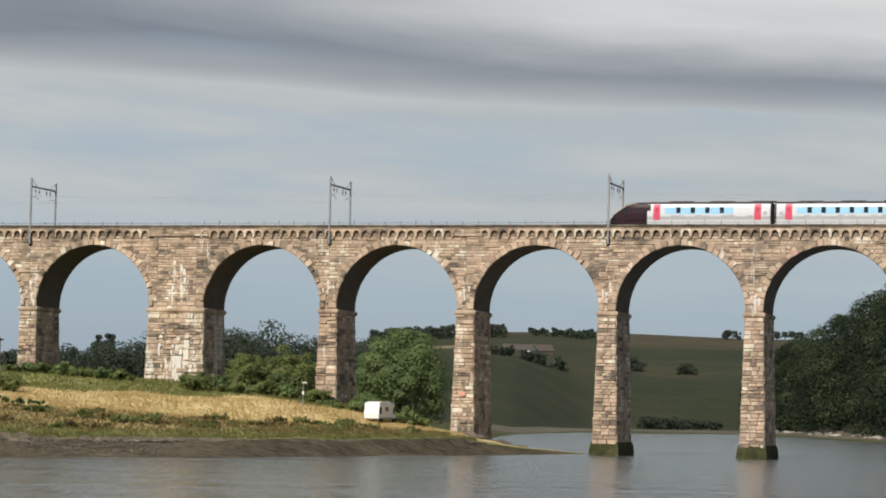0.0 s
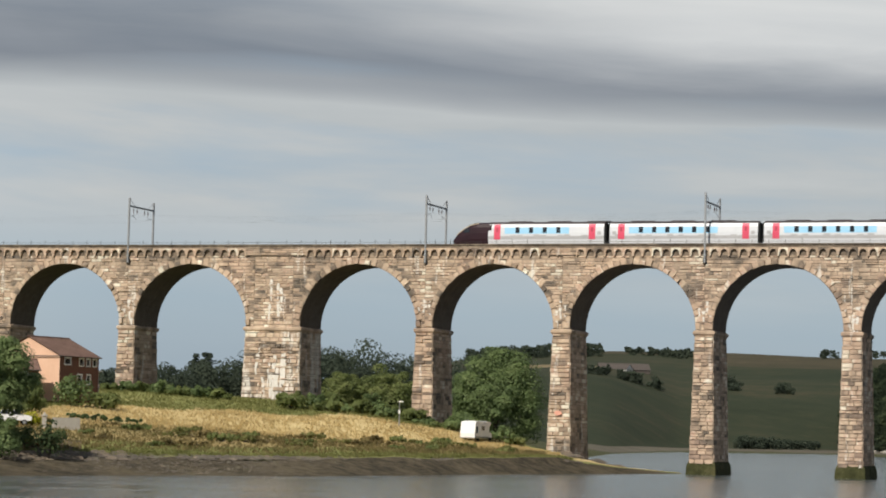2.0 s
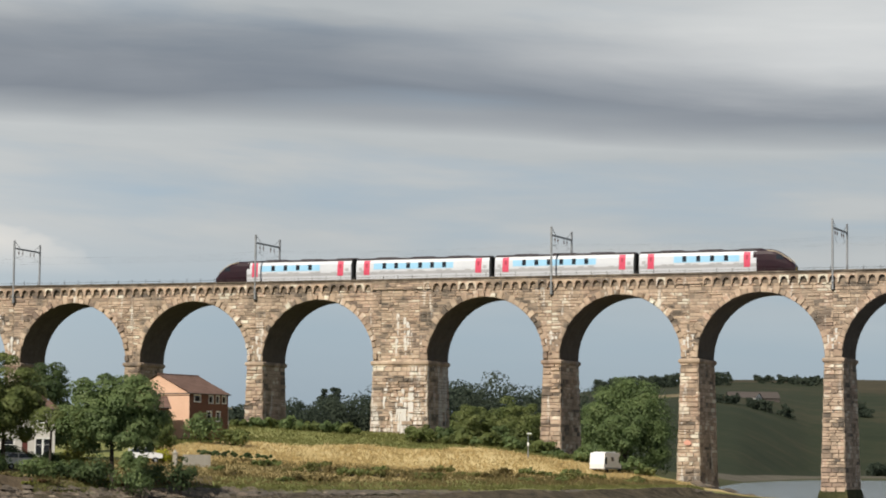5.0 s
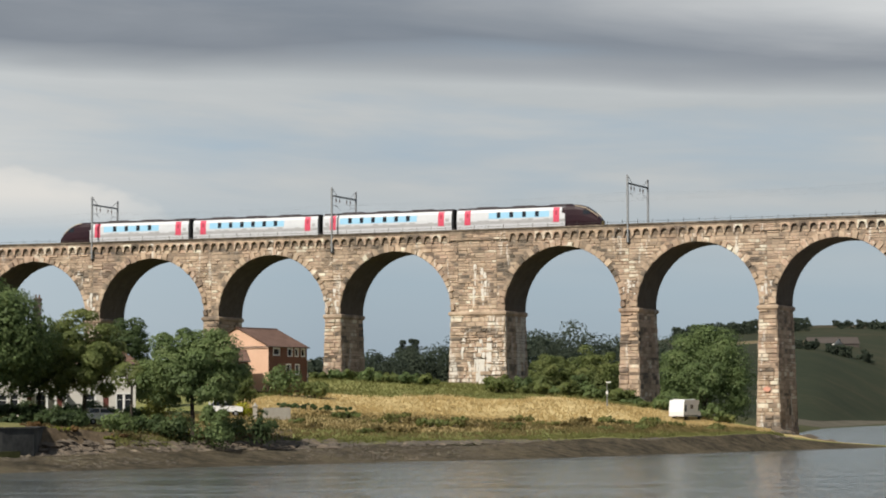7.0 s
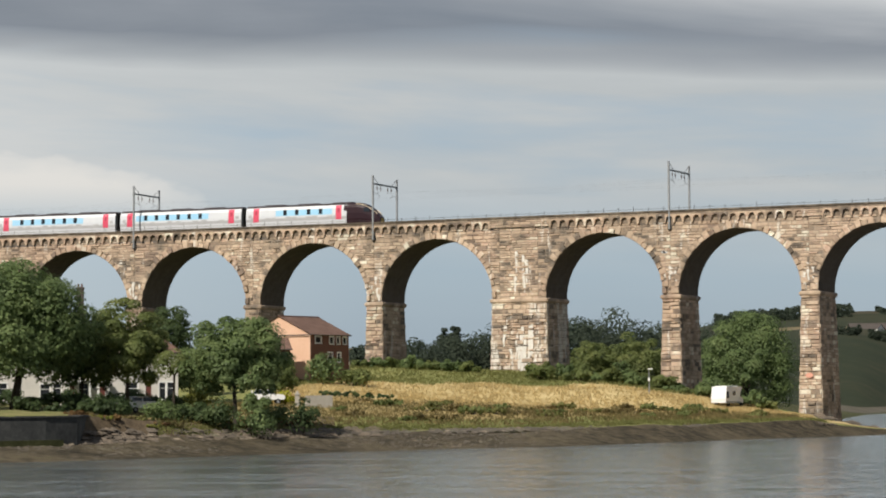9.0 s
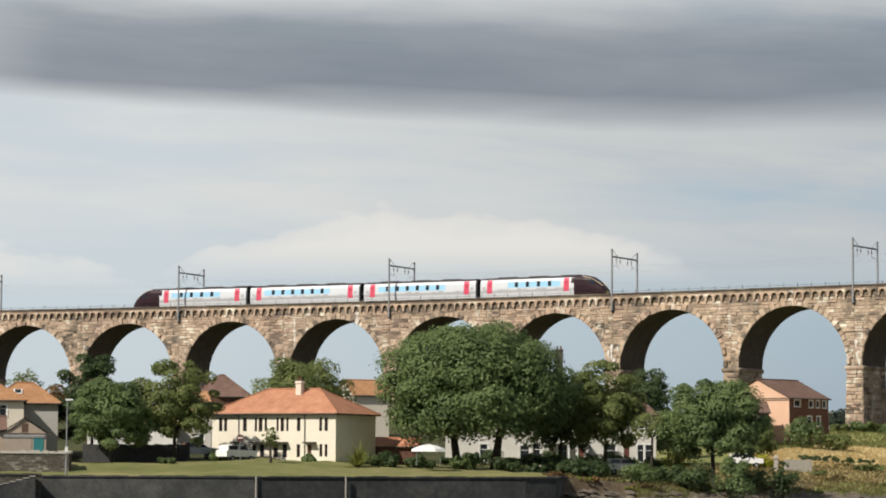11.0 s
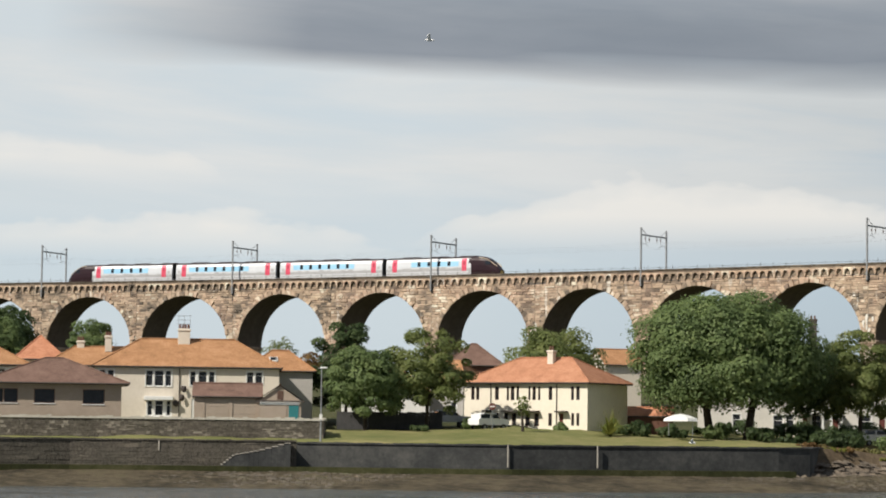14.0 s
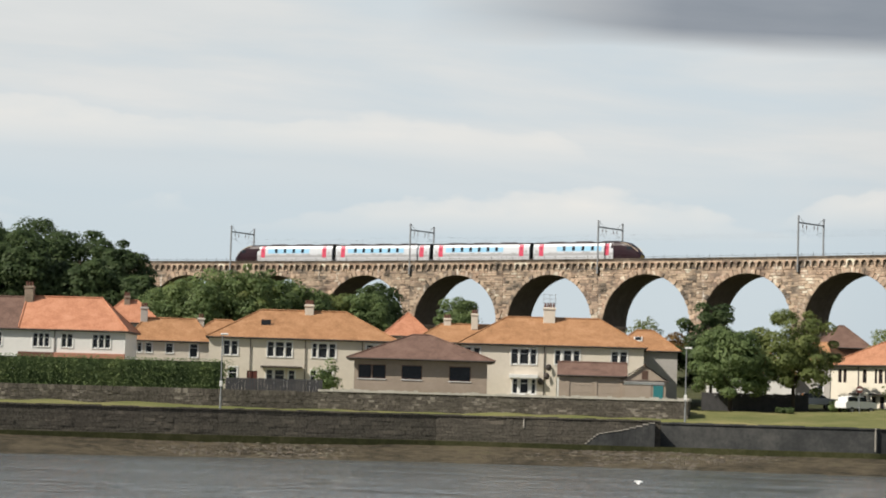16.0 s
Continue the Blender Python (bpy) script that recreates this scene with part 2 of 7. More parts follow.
SHORE = (   # bearing: range and height of bed, water's edge, top of mud, bank, middle, viaduct, behind, behind, far shore, hill, crest, horizon
    (-75, ((185, -2), (225, 0), (239, 1.5), (240.5, 4.0), (262, 5.0), (420, 16), (500, 18), (600, 20), (760, 22), (1200, 30), (2000, 40), (4600, 60))),
    (-38, ((175, -2), (215, 0), (229, 1.5), (230.5, 4.0), (258, 5.2), (420, 16), (500, 18), (600, 20), (760, 22), (1200, 30), (2000, 40), (4600, 60))),
    (-28, ((181, -2), (221, 0), (234, 1.5), (235.5, 4.0), (262, 5.2), (420, 15), (500, 16), (600, 17), (760, 20), (1200, 27), (2000, 36), (4600, 60))),
    (-18, ((180, -2), (219, 0), (233, 1.5), (234.5, 4.0), (266, 5.5), (410, 13), (500, 13), (600, 13), (760, 14), (1200, 24), (2000, 34), (4600, 60))),
    (-12, ((188, -2), (228, 0), (243, 1.5), (244.5, 3.8), (292, 5.0), (402, 12), (500, 12), (600, 12), (760, 13), (1200, 23), (2000, 34), (4600, 60))),
    (-9.5, ((198, -2), (239, 0), (254, 1.6), (258, 3.0), (298, 5.0), (398, 11.5), (500, 11), (600, 11), (760, 12), (1200, 23), (2000, 36), (4600, 60))),
    (-6, ((216, -2), (256, 0), (271, 1.7), (276, 2.6), (330, 7.0), (393, 11.2), (480, 10.5), (600, 10), (760, 11), (1200, 22), (2000, 38), (4600, 60))),
    (0, ((243, -2), (283, 0), (298, 1.8), (303, 2.3), (340, 5.0), (378, 9.3), (430, 9.2), (500, 8.5), (760, 10), (1250, 25), (2000, 45), (4600, 60))),
    (3, ((272, -2), (311, 0), (323, 1.8), (327, 2.2), (347, 4.0), (371, 6.0), (410, 5.5), (470, 4.5), (740, 7), (1250, 35), (2000, 62), (4600, 80))),
    (5.4, ((300, -2), (336, 0), (345, 1.8), (347, 2.0), (354, 2.5), (365, 2.7), (385, 1.6), (420, 0.1), (750, 2), (1250, 36), (2000, 70), (4600, 80))),
    (6.4, ((312, -2), (349, 0), (355, 0.9), (357, 1.0), (362, 1.1), (370, 0.9), (384, 0), (420, -2), (758, 0.2), (1230, 33), (2000, 71), (4600, 80))),
    (8.0, ((330, -2), (366, -0.2), (369, 0.1), (371, 0.15), (374, 0.15), (380, 0.05), (388, -0.6), (440, -2), (960, 0.2), (1300, 26), (2050, 73), (4600, 80))),
    (9.0, ((330, -2), (366, -2), (370, -2), (372, -2), (376, -2), (382, -2), (390, -2), (450, -2), (1000, 0.3), (1300, 25), (2050, 74), (4600, 80))),
    (12.0, ((330, -2), (366, -2), (370, -2), (372, -2), (376, -2), (382, -2), (390, -2), (450, -2), (1050, 0.3), (1300, 22), (2000, 72), (4600, 80))),
    (15.0, ((330, -2), (366, -2), (370, -2), (372, -2), (376, -2), (382, -2), (390, -2), (450, -2), (705, 0.3), (950, 30), (1900, 70), (4600, 80))),
    (20.0, ((300, -2), (330, -2), (340, -2), (350, -2), (360, -2), (370, -2), (380, -2), (420, -2), (560, 0.3), (800, 40), (1800, 80), (4600, 80))),
    (60.0, ((250, -2), (260, -2), (270, -2), (280, -2), (290, -2), (300, -2), (310, -2), (330, -2), (480, 0.3), (800, 40), (1800, 80), (4600, 80))),
)
SHORE_AZ = np.array([a for a, _ in SHORE], float)
SHORE_R = np.array([[p[0] for p in k] for _, k in SHORE], float)
SHORE_Z = np.array([[p[1] for p in k] for _, k in SHORE], float)
# a low mud flat along the far shore
SHORE_Z = np.insert(SHORE_Z, 9, np.where(SHORE_AZ > 5, SHORE_Z[:, 8] + 1.6, SHORE_Z[:, 8] * 0.9 + SHORE_Z[:, 9] * 0.1), axis=1)
SHORE_R = np.insert(SHORE_R, 9, np.where(SHORE_AZ > 5, SHORE_R[:, 8] * 1.07, SHORE_R[:, 8] * 0.9 + SHORE_R[:, 9] * 0.1), axis=1)


def profile(az):
    return (np.array([np.interp(az, SHORE_AZ, SHORE_R[:, k]) for k in range(13)]),
            np.array([np.interp(az, SHORE_AZ, SHORE_Z[:, k]) for k in range(13)]))


def ground_z(x, y):
    r, z = profile(math.degrees(math.atan2(x, y)))
    return float(np.interp(math.hypot(x, y), r, z))


def mottled(name, stops, scale, big, rough=0.95, bump=0.15):
    def build(n, pos):
        f = n.noise(pos, scale, 6.0, 0.65)
        g = n.noise(pos, big, 4.0, 0.6)
        h = n.noise(pos, scale * 6, 4.0, 0.7)
        v = n.math("MULTIPLY_ADD", f, 0.4, n.math("MULTIPLY_ADD", h, 0.25, n.math("MULTIPLY", g, 0.35)))
        return n.ramp(v, stops), n.math("ADD", f, n.math("MULTIPLY", h, 0.5)), bump
    return material(name, build, rough, 0, 0.15)


M_MUD = mottled("river_mud", ((0.38, (0.022, 0.019, 0.013)), (0.48, (0.065, 0.054, 0.036)), (0.57, (0.118, 0.096, 0.063)), (0.66, (0.070, 0.073, 0.034))), 0.8, 0.10, 0.92, 0.25)
M_GREEN = mottled("rough_grass", ((0.36, (0.100, 0.115, 0.038)), (0.5, (0.205, 0.215, 0.075)), (0.62, (0.330, 0.305, 0.130))), 0.5, 0.06)
M_LAWN = mottled("mown_grass", ((0.36, (0.10, 0.12, 0.04)), (0.5, (0.17, 0.17, 0.065)), (0.62, (0.26, 0.22, 0.11))), 0.4, 0.08, bump=0.03)
M_DRY = mottled("dry_grass", ((0.34, (0.31, 0.235, 0.105)), (0.48, (0.53, 0.41, 0.20)), (0.6, (0.66, 0.54, 0.295))), 0.45, 0.05)
# cloud shade over the hill is put into this dark pasture colour
M_FIELD = mottled("cloud_shaded_pasture", ((0.36, (0.017, 0.026, 0.013)), (0.5, (0.030, 0.037, 0.019)), (0.62, (0.058, 0.052, 0.029))), 0.03, 0.004, bump=0.2)
M_SOIL = mottled("overgrown_soil", ((0.36, (0.03, 0.035, 0.015)), (0.5, (0.06, 0.065, 0.028)), (0.62, (0.10, 0.09, 0.045))), 0.3, 0.05)


M_WEEDY = mottled("weedy_meadow", ((0.34, (0.12, 0.115, 0.045)), (0.46, (0.25, 0.20, 0.088)), (0.56, (0.38, 0.29, 0.135)), (0.66, (0.46, 0.36, 0.18))), 0.35, 0.12)
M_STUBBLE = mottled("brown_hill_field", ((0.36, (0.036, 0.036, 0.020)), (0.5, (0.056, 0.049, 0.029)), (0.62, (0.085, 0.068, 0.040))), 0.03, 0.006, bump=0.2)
M_BANK = mottled("russet_bank_soil", ((0.36, (0.045, 0.034, 0.022)), (0.5, (0.105, 0.078, 0.050)), (0.62, (0.19, 0.145, 0.090))), 0.6, 0.12)
M_HAYFIELD = mottled("pale_hay_field", ((0.36, (0.13, 0.105, 0.06)), (0.5, (0.19, 0.15, 0.085)), (0.62, (0.24, 0.195, 0.115))), 0.03, 0.006, bump=0.2)
M_FARMUD = mottled("far_mud", ((0.36, (0.07, 0.062, 0.048)), (0.5, (0.11, 0.098, 0.075)), (0.62, (0.15, 0.135, 0.105))), 0.05, 0.01)


def straw_top(az):
    """How many strips of the upper meadow the dry grass covers."""
    return float(np.interp(az, (-7, -4.5, -1.5, 1.0, 4.0), (0.6, 1.5, 2.8, 4.0, 4.6))) + 0.5 * math.sin(az * 2.3)


def build_ground():
    azs = sorted(set(np.round(np.concatenate([np.arange(-75, -42, 3.0), np.arange(-42, 20, 0.25), np.arange(20, 61, 4.0)]), 2)))
    split = (3, 4, 1, 5, 7, 5, 3, 3, 2, 6, 8, 8)
    verts, faces, mats = [], [], []
    cols = 1 + sum(split)
    for az in azs:
        r, z = profile(az)
        rr, zz = [r[0]], [z[0]]
        for k, n in enumerate(split):
            for i in range(1, n + 1):
                rr.append(r[k] + (r[k + 1] - r[k]) * i / n)
                zz.append(z[k] + (z[k + 1] - z[k]) * i / n)
        for q, h in zip(rr, zz):
            x, y = polar(az, q)
            if 1.6 < h and q < 600:
                h += 0.5 * (noise.noise((x * 0.05, y * 0.05, 0))) + 0.22 * noise.noise((x * 0.3, y * 0.3, 5))
            elif 0 <= h <= 1.6:
                h += 0.10 * noise.noise((x * 0.4, y * 0.25, 3)) + (0.35 * noise.noise((x * 0.035, y * 0.035, 9)) if h > 0.05 else 0.15 * noise.noise((x * 0.05, y * 0.05, 9)))
            elif q > 900:
                h += 5 * noise.noise((x * 0.003, y * 0.003, 2))
            verts.append((x, y, h))
    zone = [k for k, n in enumerate(split) for _ in range(n)]
    for i in range(len(azs) - 1):
        az = (azs[i] + azs[i + 1]) / 2
        for j in range(cols - 1):
            a = i * cols + j
            faces.append((a, a + 1, a + cols + 1, a + cols))
            k = zone[j]
            first = sum(split[:k])
            if k <= 1:
                m = 0
            elif k == 8 and az > 5:
                m = 7
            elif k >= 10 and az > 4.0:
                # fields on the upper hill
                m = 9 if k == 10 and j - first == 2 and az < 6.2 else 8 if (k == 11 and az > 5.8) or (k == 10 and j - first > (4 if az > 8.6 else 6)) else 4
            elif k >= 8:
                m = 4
            elif az < -11.6:
                m = 2 if k <= 3 else 5
            elif k == 2 or (k == 3 and j - first < 1):
                m = 10 if az < -5.5 else 1
            elif k == 3:
                m = 6 if j - first < 3 else (3 if az > -7.0 else 1)
            elif k == 4:
                m = 3 if (az > -7 and j - first < straw_top(az)) else 1
            else:
                m = 5
            mats.append(m)
    me = mesh_of("ground", verts, faces, [M_MUD, M_GREEN, M_LAWN, M_DRY, M_FIELD, M_SOIL, M_WEEDY, M_FARMUD, M_STUBBLE, M_HAYFIELD, M_BANK], True)
    me.polygons.foreach_set("material_index", mats)
    tagged(new("ground", me), "muddy river bank rising to rough dry grassland and hill pasture coloured dark for cloud shade", "ground", kind="structure")
    # the bank on which the viewer stands
    bm = bmesh.new()
    bmesh.ops.create_grid(bm, x_segments=30, y_segments=12, size=1.0)
    for v in bm.verts:
        x, y = v.co.x * 300, v.co.y * 60 - 52
        v.co = (x, y, 3.6 if y < 4 else 3.6 - (y - 4) * 1.0)
    ob = part("ground_near", bm, M_LAWN)
    tagged(ob, "grassy near bank of the river", "ground", kind="structure")


def water_build():
    m = bpy.data.materials.new("river_water")
    m.use_nodes = True
    n = Nodes(m.node_tree)
    pos = n.add("ShaderNodeNewGeometry").outputs["Position"]
    v1 = n.add("ShaderNodeVectorMath", {0: pos, 1: (0.6, 0.15, 1.0)}, operation="MULTIPLY").outputs[0]
    a = n.noise(v1, 1.0, 4.0, 0.6)
    v2 = n.add("ShaderNodeVectorMath", {0: pos, 1: (0.03, 0.09, 1.0)}, operation="MULTIPLY").outputs[0]
    d = n.noise(v2, 1.0, 4.0, 0.6)
    c = n.noise(pos, 0.012, 3.0, 0.5)
    calm = n.ramp(d, ((0.40, (0.55,) * 3), (0.60, (1, 1, 1))))
    h = n.math("ADD", n.math("MULTIPLY", n.math("MULTIPLY", a, calm), 0.8), n.math("MULTIPLY", d, 0.12))
    bump = n.add("ShaderNodeBump", {"Height": h, "Distance": 0.9, "Strength": 1.0})
    # light and dark of the ripples' reflections, put into the base colour by wave noise
    col = n.ramp(n.math("MULTIPLY_ADD", c, 0.25, n.math("MULTIPLY_ADD", d, 0.25, n.math("MULTIPLY", a, 0.5))), ((0.36, (0.040, 0.054, 0.062)), (0.50, (0.092, 0.110, 0.118)), (0.62, (0.165, 0.180, 0.182))))
    s = n.add("ShaderNodeBsdfPrincipled", {"Base Color": col, "Roughness": 0.12, "IOR": 1.33, "Specular IOR Level": 0.5, "Normal": bump.outputs[0]})
    n.add("ShaderNodeOutputMaterial", {0: s.outputs[0]})
    return m


M_WATER = water_build()
build_ground()
bm = bmesh.new()
bmesh.ops.create_grid(bm, x_segments=60, y_segments=60, size=1400)
bmesh.ops.translate(bm, verts=bm.verts[:], vec=(0, 1100, 0))
tagged(part("water", bm, M_WATER), "grey-brown tidal river with small ripples", "water", kind="structure")

# ---- viaduct ----
SPRING, RADIUS, BAY, DEPTH = 20.75, 9.375, 21.3, 8.4
FACE = 0.35                       # the near face stands this far behind the masts
TOP = 31.4                        # underside of the corbel table
PIERS = [-63.9, -42.6, -21.3, 0.0, 21.3, 42.6] + [91.55 + 21.3 * k for k in range(14)]
WIDE = 67.075
BAYS = [-53.25, -31.95, -10.65, 10.65, 31.95, 53.25] + [80.9 + 21.3 * k for k in range(14)]
M_TIDE = mottled("tidal_weed", ((0.36, (0.018, 0.022, 0.009)), (0.5, (0.05, 0.052, 0.022)), (0.62, (0.10, 0.092, 0.045))), 0.9, 0.2, bump=0.1)
M_COPING = mottled("dark_weathered_coping", ((0.36, (0.05, 0.042, 0.034)), (0.5, (0.12, 0.10, 0.08)), (0.62, (0.25, 0.21, 0.165))), 0.8, 0.15, bump=0.04)
M_PARAPET = mottled("weathered_parapet", ((0.36, (0.08, 0.065, 0.05)), (0.5, (0.19, 0.15, 0.115)), (0.62, (0.36, 0.295, 0.225))), 0.9, 0.15, bump=0.04)
viaduct = new("viaduct")
tagged(viaduct, "tall weathered sandstone railway viaduct of round arches crossing river", "bridge")
rnd = random.Random(4)


def stone(verts, faces, m, x0, x1, z0, z1, proud, gap=0.024, y=0.0, cham=0.07):
    """One rock-faced stone: a block with chamfered face, bedded on the wall."""
    x0, x1, z0, z1 = x0 + gap, x1 - gap, z0 + gap, z1 - gap
    proud *= rnd.choice((0.35, 0.7, 1.0, 1.0, 1.5, 2.1))
    c = min(cham, (x1 - x0) * 0.2, (z1 - z0) * 0.22) * rnd.uniform(0.6, 1.2)
    k = len(verts)
    ring = [(x0, 0.02, z0), (x1, 0.02, z0), (x1, 0.02, z1), (x0, 0.02, z1)]
    front = [(x0 + c, -proud * rnd.uniform(0.6, 1.3), z0 + c), (x1 - c, -proud * rnd.uniform(0.6, 1.3), z0 + c),
             (x1 - c, -proud * rnd.uniform(0.6, 1.3), z1 - c), (x0 + c, -proud * rnd.uniform(0.6, 1.3), z1 - c)]
    for p in ring + front:
        verts.append(m @ Vector((p[0], p[1] + y, p[2])))
    faces.append((k + 4, k + 5, k + 6, k + 7))
    for i in range(4):
        j = (i + 1) % 4
        faces.append((k + i, k + j, k + 4 + j, k + 4 + i))


def courses(z0, z1, h, vary=0.42):
    z = z0
    while z < z1 - 0.15:
        n = min(h * rnd.uniform(1 - vary, 1 + vary), z1 - z)
        if z1 - z - n < 0.2:
            n = z1 - z
        yield z, z + n
        z += n


def row(verts, faces, m, x0, x1, z0, z1, proud, lo=0.45, hi=2.0, y=0.0, gap=0.024, cham=0.07):
    x = x0
    while x < x1 - 0.05:
        w = rnd.uniform(lo, hi)
        if x1 - x - w < lo * 0.5:
            w = x1 - x
        stone(verts, faces, m, x, x + w, z0, z1, proud, gap, y=y, cham=cham)
        x += w


def build_bay(s):
    m = line_pose(s, FACE)
    n, half = 30, BAY / 2 + 0.004
    arc = [(-RADIUS * math.cos(math.pi * i / n), SPRING + RADIUS * math.sin(math.pi * i / n)) for i in range(n + 1)]
    low = [(-half, SPRING - 0.7), (-RADIUS, SPRING - 0.7)] + arc + [(RADIUS, SPRING - 0.7), (half, SPRING - 0.7)]
    verts, faces, mats = [], [], []
    for y in (0.0, DEPTH):
        for x, z in low:
            verts.append(m @ Vector((x, y, z)))
        for x, z in low:
            verts.append(m @ Vector((x, y, TOP)))
    k = len(low)
    for i in range(k - 1):
        if abs(low[i + 1][0] - low[i][0]) > 1e-6:
            faces += [(i, i + 1, k + i + 1, k + i), (2 * k + i + 1, 2 * k + i, 3 * k + i, 3 * k + i + 1)]
            mats += [0, 0]
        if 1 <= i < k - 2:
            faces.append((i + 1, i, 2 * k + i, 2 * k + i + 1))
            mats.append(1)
    me = mesh_of("spandrel", verts, faces, [M_JOINT, M_SOFFIT_SHADED])
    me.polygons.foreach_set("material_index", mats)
    bay = part("spandrel", me, None, viaduct)
    # squared facing stones and the ring of arch stones
    v, f = [], []
    for z0, z1 in courses(SPRING - 0.1, TOP, 0.42):
        zm = (z0 + z1) / 2 - SPRING
        out = RADIUS + 0.8
        gap = math.sqrt(out * out - zm * zm) if zm < out else 0.0
        if gap:
            if gap < half - 0.2:
                row(v, f, m, -half, -gap, z0, z1, 0.07)
                row(v, f, m, gap, half, z0, z1, 0.07)
        else:
            row(v, f, m, -half, half, z0, z1, 0.07)
    part("facing", mesh_of("facing", v, f, M_STONE), None, bay)["kind"] = "stuff"
    v, f = [], []
    count = 32
    for i in range(count):
        a = math.pi * (i + 0.5) / count
        t = m @ Matrix.Translation((0, 0, SPRING)) @ Matrix.Rotation(math.pi / 2 - a, 4, "Y")
        w = math.pi * (RADIUS + 0.35) / count
        stone(v, f, t, -w / 2, w / 2, RADIUS - 0.02, RADIUS + (1.15 if i % 2 else 0.72) * rnd.uniform(0.9, 1.1), 0.12 if i % 2 else 0.2)
    part("arch_ring", mesh_of("arch_ring", v, f, M_STONE), None, bay)["kind"] = "stuff"


def build_pier(s, width, singles=False, mat=None):
    x, y, _ = on_line(s, 4)
    foot = max(min(ground_z(x, y), ground_z(*on_line(s, 0)[:2])) - 1.2, -2.0)
    m = line_pose(s, FACE)
    top, grow = SPRING - 0.85, 0.026
    bm = bmesh.new()
    drop = top - foot
    w0, w1 = width / 2 + 0.05, width / 2 + 0.05 + drop * grow
    d = drop * grow
    pts = [(-w1, -d, foot), (w1, -d, foot), (w1, DEPTH + d, foot), (-w1, DEPTH + d, foot), (-w0, 0, top), (w0, 0, top), (w0, DEPTH, top), (-w0, DEPTH, top)]
    vs = [bm.verts.new(m @ Vector(p)) for p in pts]
    for q in ((0, 1, 5, 4), (1, 2, 6, 5), (2, 3, 7, 6), (3, 0, 4, 7), (4, 5, 6, 7)):
        bm.faces.new([vs[i] for i in q])
    pier = part("pier", bm, M_JOINT, viaduct)
    # impost band: a chamfered course that stands out all round
    bm = bmesh.new()
    rings = ((0.05, top - 0.05), (0.27, top + 0.22), (0.27, top + 0.55), (0.06, top + 0.72))
    last = None
    for o, z in rings:
        ring = [bm.verts.new(m @ Vector(p)) for p in ((-w0 - o, -o, z), (w0 + o, -o, z), (w0 + o, DEPTH + o, z), (-w0 - o, DEPTH + o, z))]
        if last:
            for i in range(4):
                j = (i + 1) % 4
                bm.faces.new((last[i], last[j], ring[j], ring[i]))
        last = ring
    part("impost", bm, M_STONE, pier)
    if foot < -1:
        bm = bmesh.new()
        lower = None
        for z, o in ((-1.0, 0.34), (0.9, 0.32), (1.5, 0.24), (1.9, 0.08)):
            w, d2 = w0 + (top - z) * grow + o, (top - z) * grow + o
            ring4 = [bm.verts.new(m @ Vector(p)) for p in ((-w, -d2, z), (w, -d2, z), (w, DEPTH + d2, z), (-w, DEPTH + d2, z))]
            if lower:
                for i in range(4):
                    j = (i + 1) % 4
                    bm.faces.new((lower[i], lower[j], ring4[j], ring4[i]))
            lower = ring4
        part("weed_band", bm, M_TIDE, pier, "green-black tidal weed round pier foot")
    v, f = [], []
    v1, f1 = [], []
    for z0, z1 in courses(foot + 0.3, top, 0.52):
        o = (top - (z0 + z1) / 2) * grow
        rows = [(m @ Matrix.Translation((0, -o, 0)), -w0 - o, w0 + o, True),
                (m @ Matrix.Translation((w0 + o, 0, 0)) @ Matrix.Rotation(math.pi / 2, 4, "Z"), -o, DEPTH + o, False),
                (m @ Matrix.Translation((-w0 - o, DEPTH, 0)) @ Matrix.Rotation(-math.pi / 2, 4, "Z"), -o, DEPTH + o, False)]
        for t, a, b, front in rows:
            if front and singles:
                x = a
                while x < b - 0.05:
                    w = rnd.uniform(0.8, 1.7)
                    if b - x - w < 0.5:
                        w = b - x
                    ob = part("stone", STONE_UNIT[rnd.randrange(4)], None, pier)
                    ob.matrix_local = t @ Matrix.Translation((x + w / 2, 0, (z0 + z1) / 2)) @ Matrix.Diagonal((w - 0.05, 1, z1 - z0 - 0.05, 1))
                    x += w
            else:
                row(v, f, t, a, b, z0, z1, 0.13 if front else 0.045, 0.6, 2.0, cham=0.07 if front else 0.03)
    part("facing", mesh_of("facing", v, f, mat or M_STONE), None, pier)["kind"] = "stuff"


def stone_unit():
    v, f = [], []
    stone(v, f, Matrix(), -0.5, 0.5, -0.5, 0.5, 0.12, 0.0)
    return mesh_of("stone", v, f, M_STONE_OB)


STONE_UNIT = [stone_unit() for _ in range(4)]
for s in BAYS:
    build_bay(s)
for s in PIERS[:-1]:
    build_pier(s, 2.55, s in (0.0, -21.3))
build_pier(WIDE, 8.9, mat=M_STONE_LIMED)


def filler(s0, s1, low, name):
    """Plain stretch of wall between bays, faced with stone."""
    c, half = (s0 + s1) / 2, (s1 - s0) / 2 + 0.004
    m = line_pose(c, FACE)
    bm = bmesh.new()
    box(bm, -half, half, 0.0, DEPTH, low, TOP, turn=m)
    ob = part(name, bm, M_JOINT, viaduct)
    v, f = [], []
    for z0, z1 in courses(low, TOP, 0.42):
        row(v, f, m, -half, half, z0, z1, 0.07)
    part("facing", mesh_of("facing", v, f, M_STONE), None, ob)["kind"] = "stuff"


M_CALCITE = plain("lime_crust", (0.56, 0.53, 0.48), (0.74, 0.71, 0.66), 1.8, 0.9, bump=0.03)


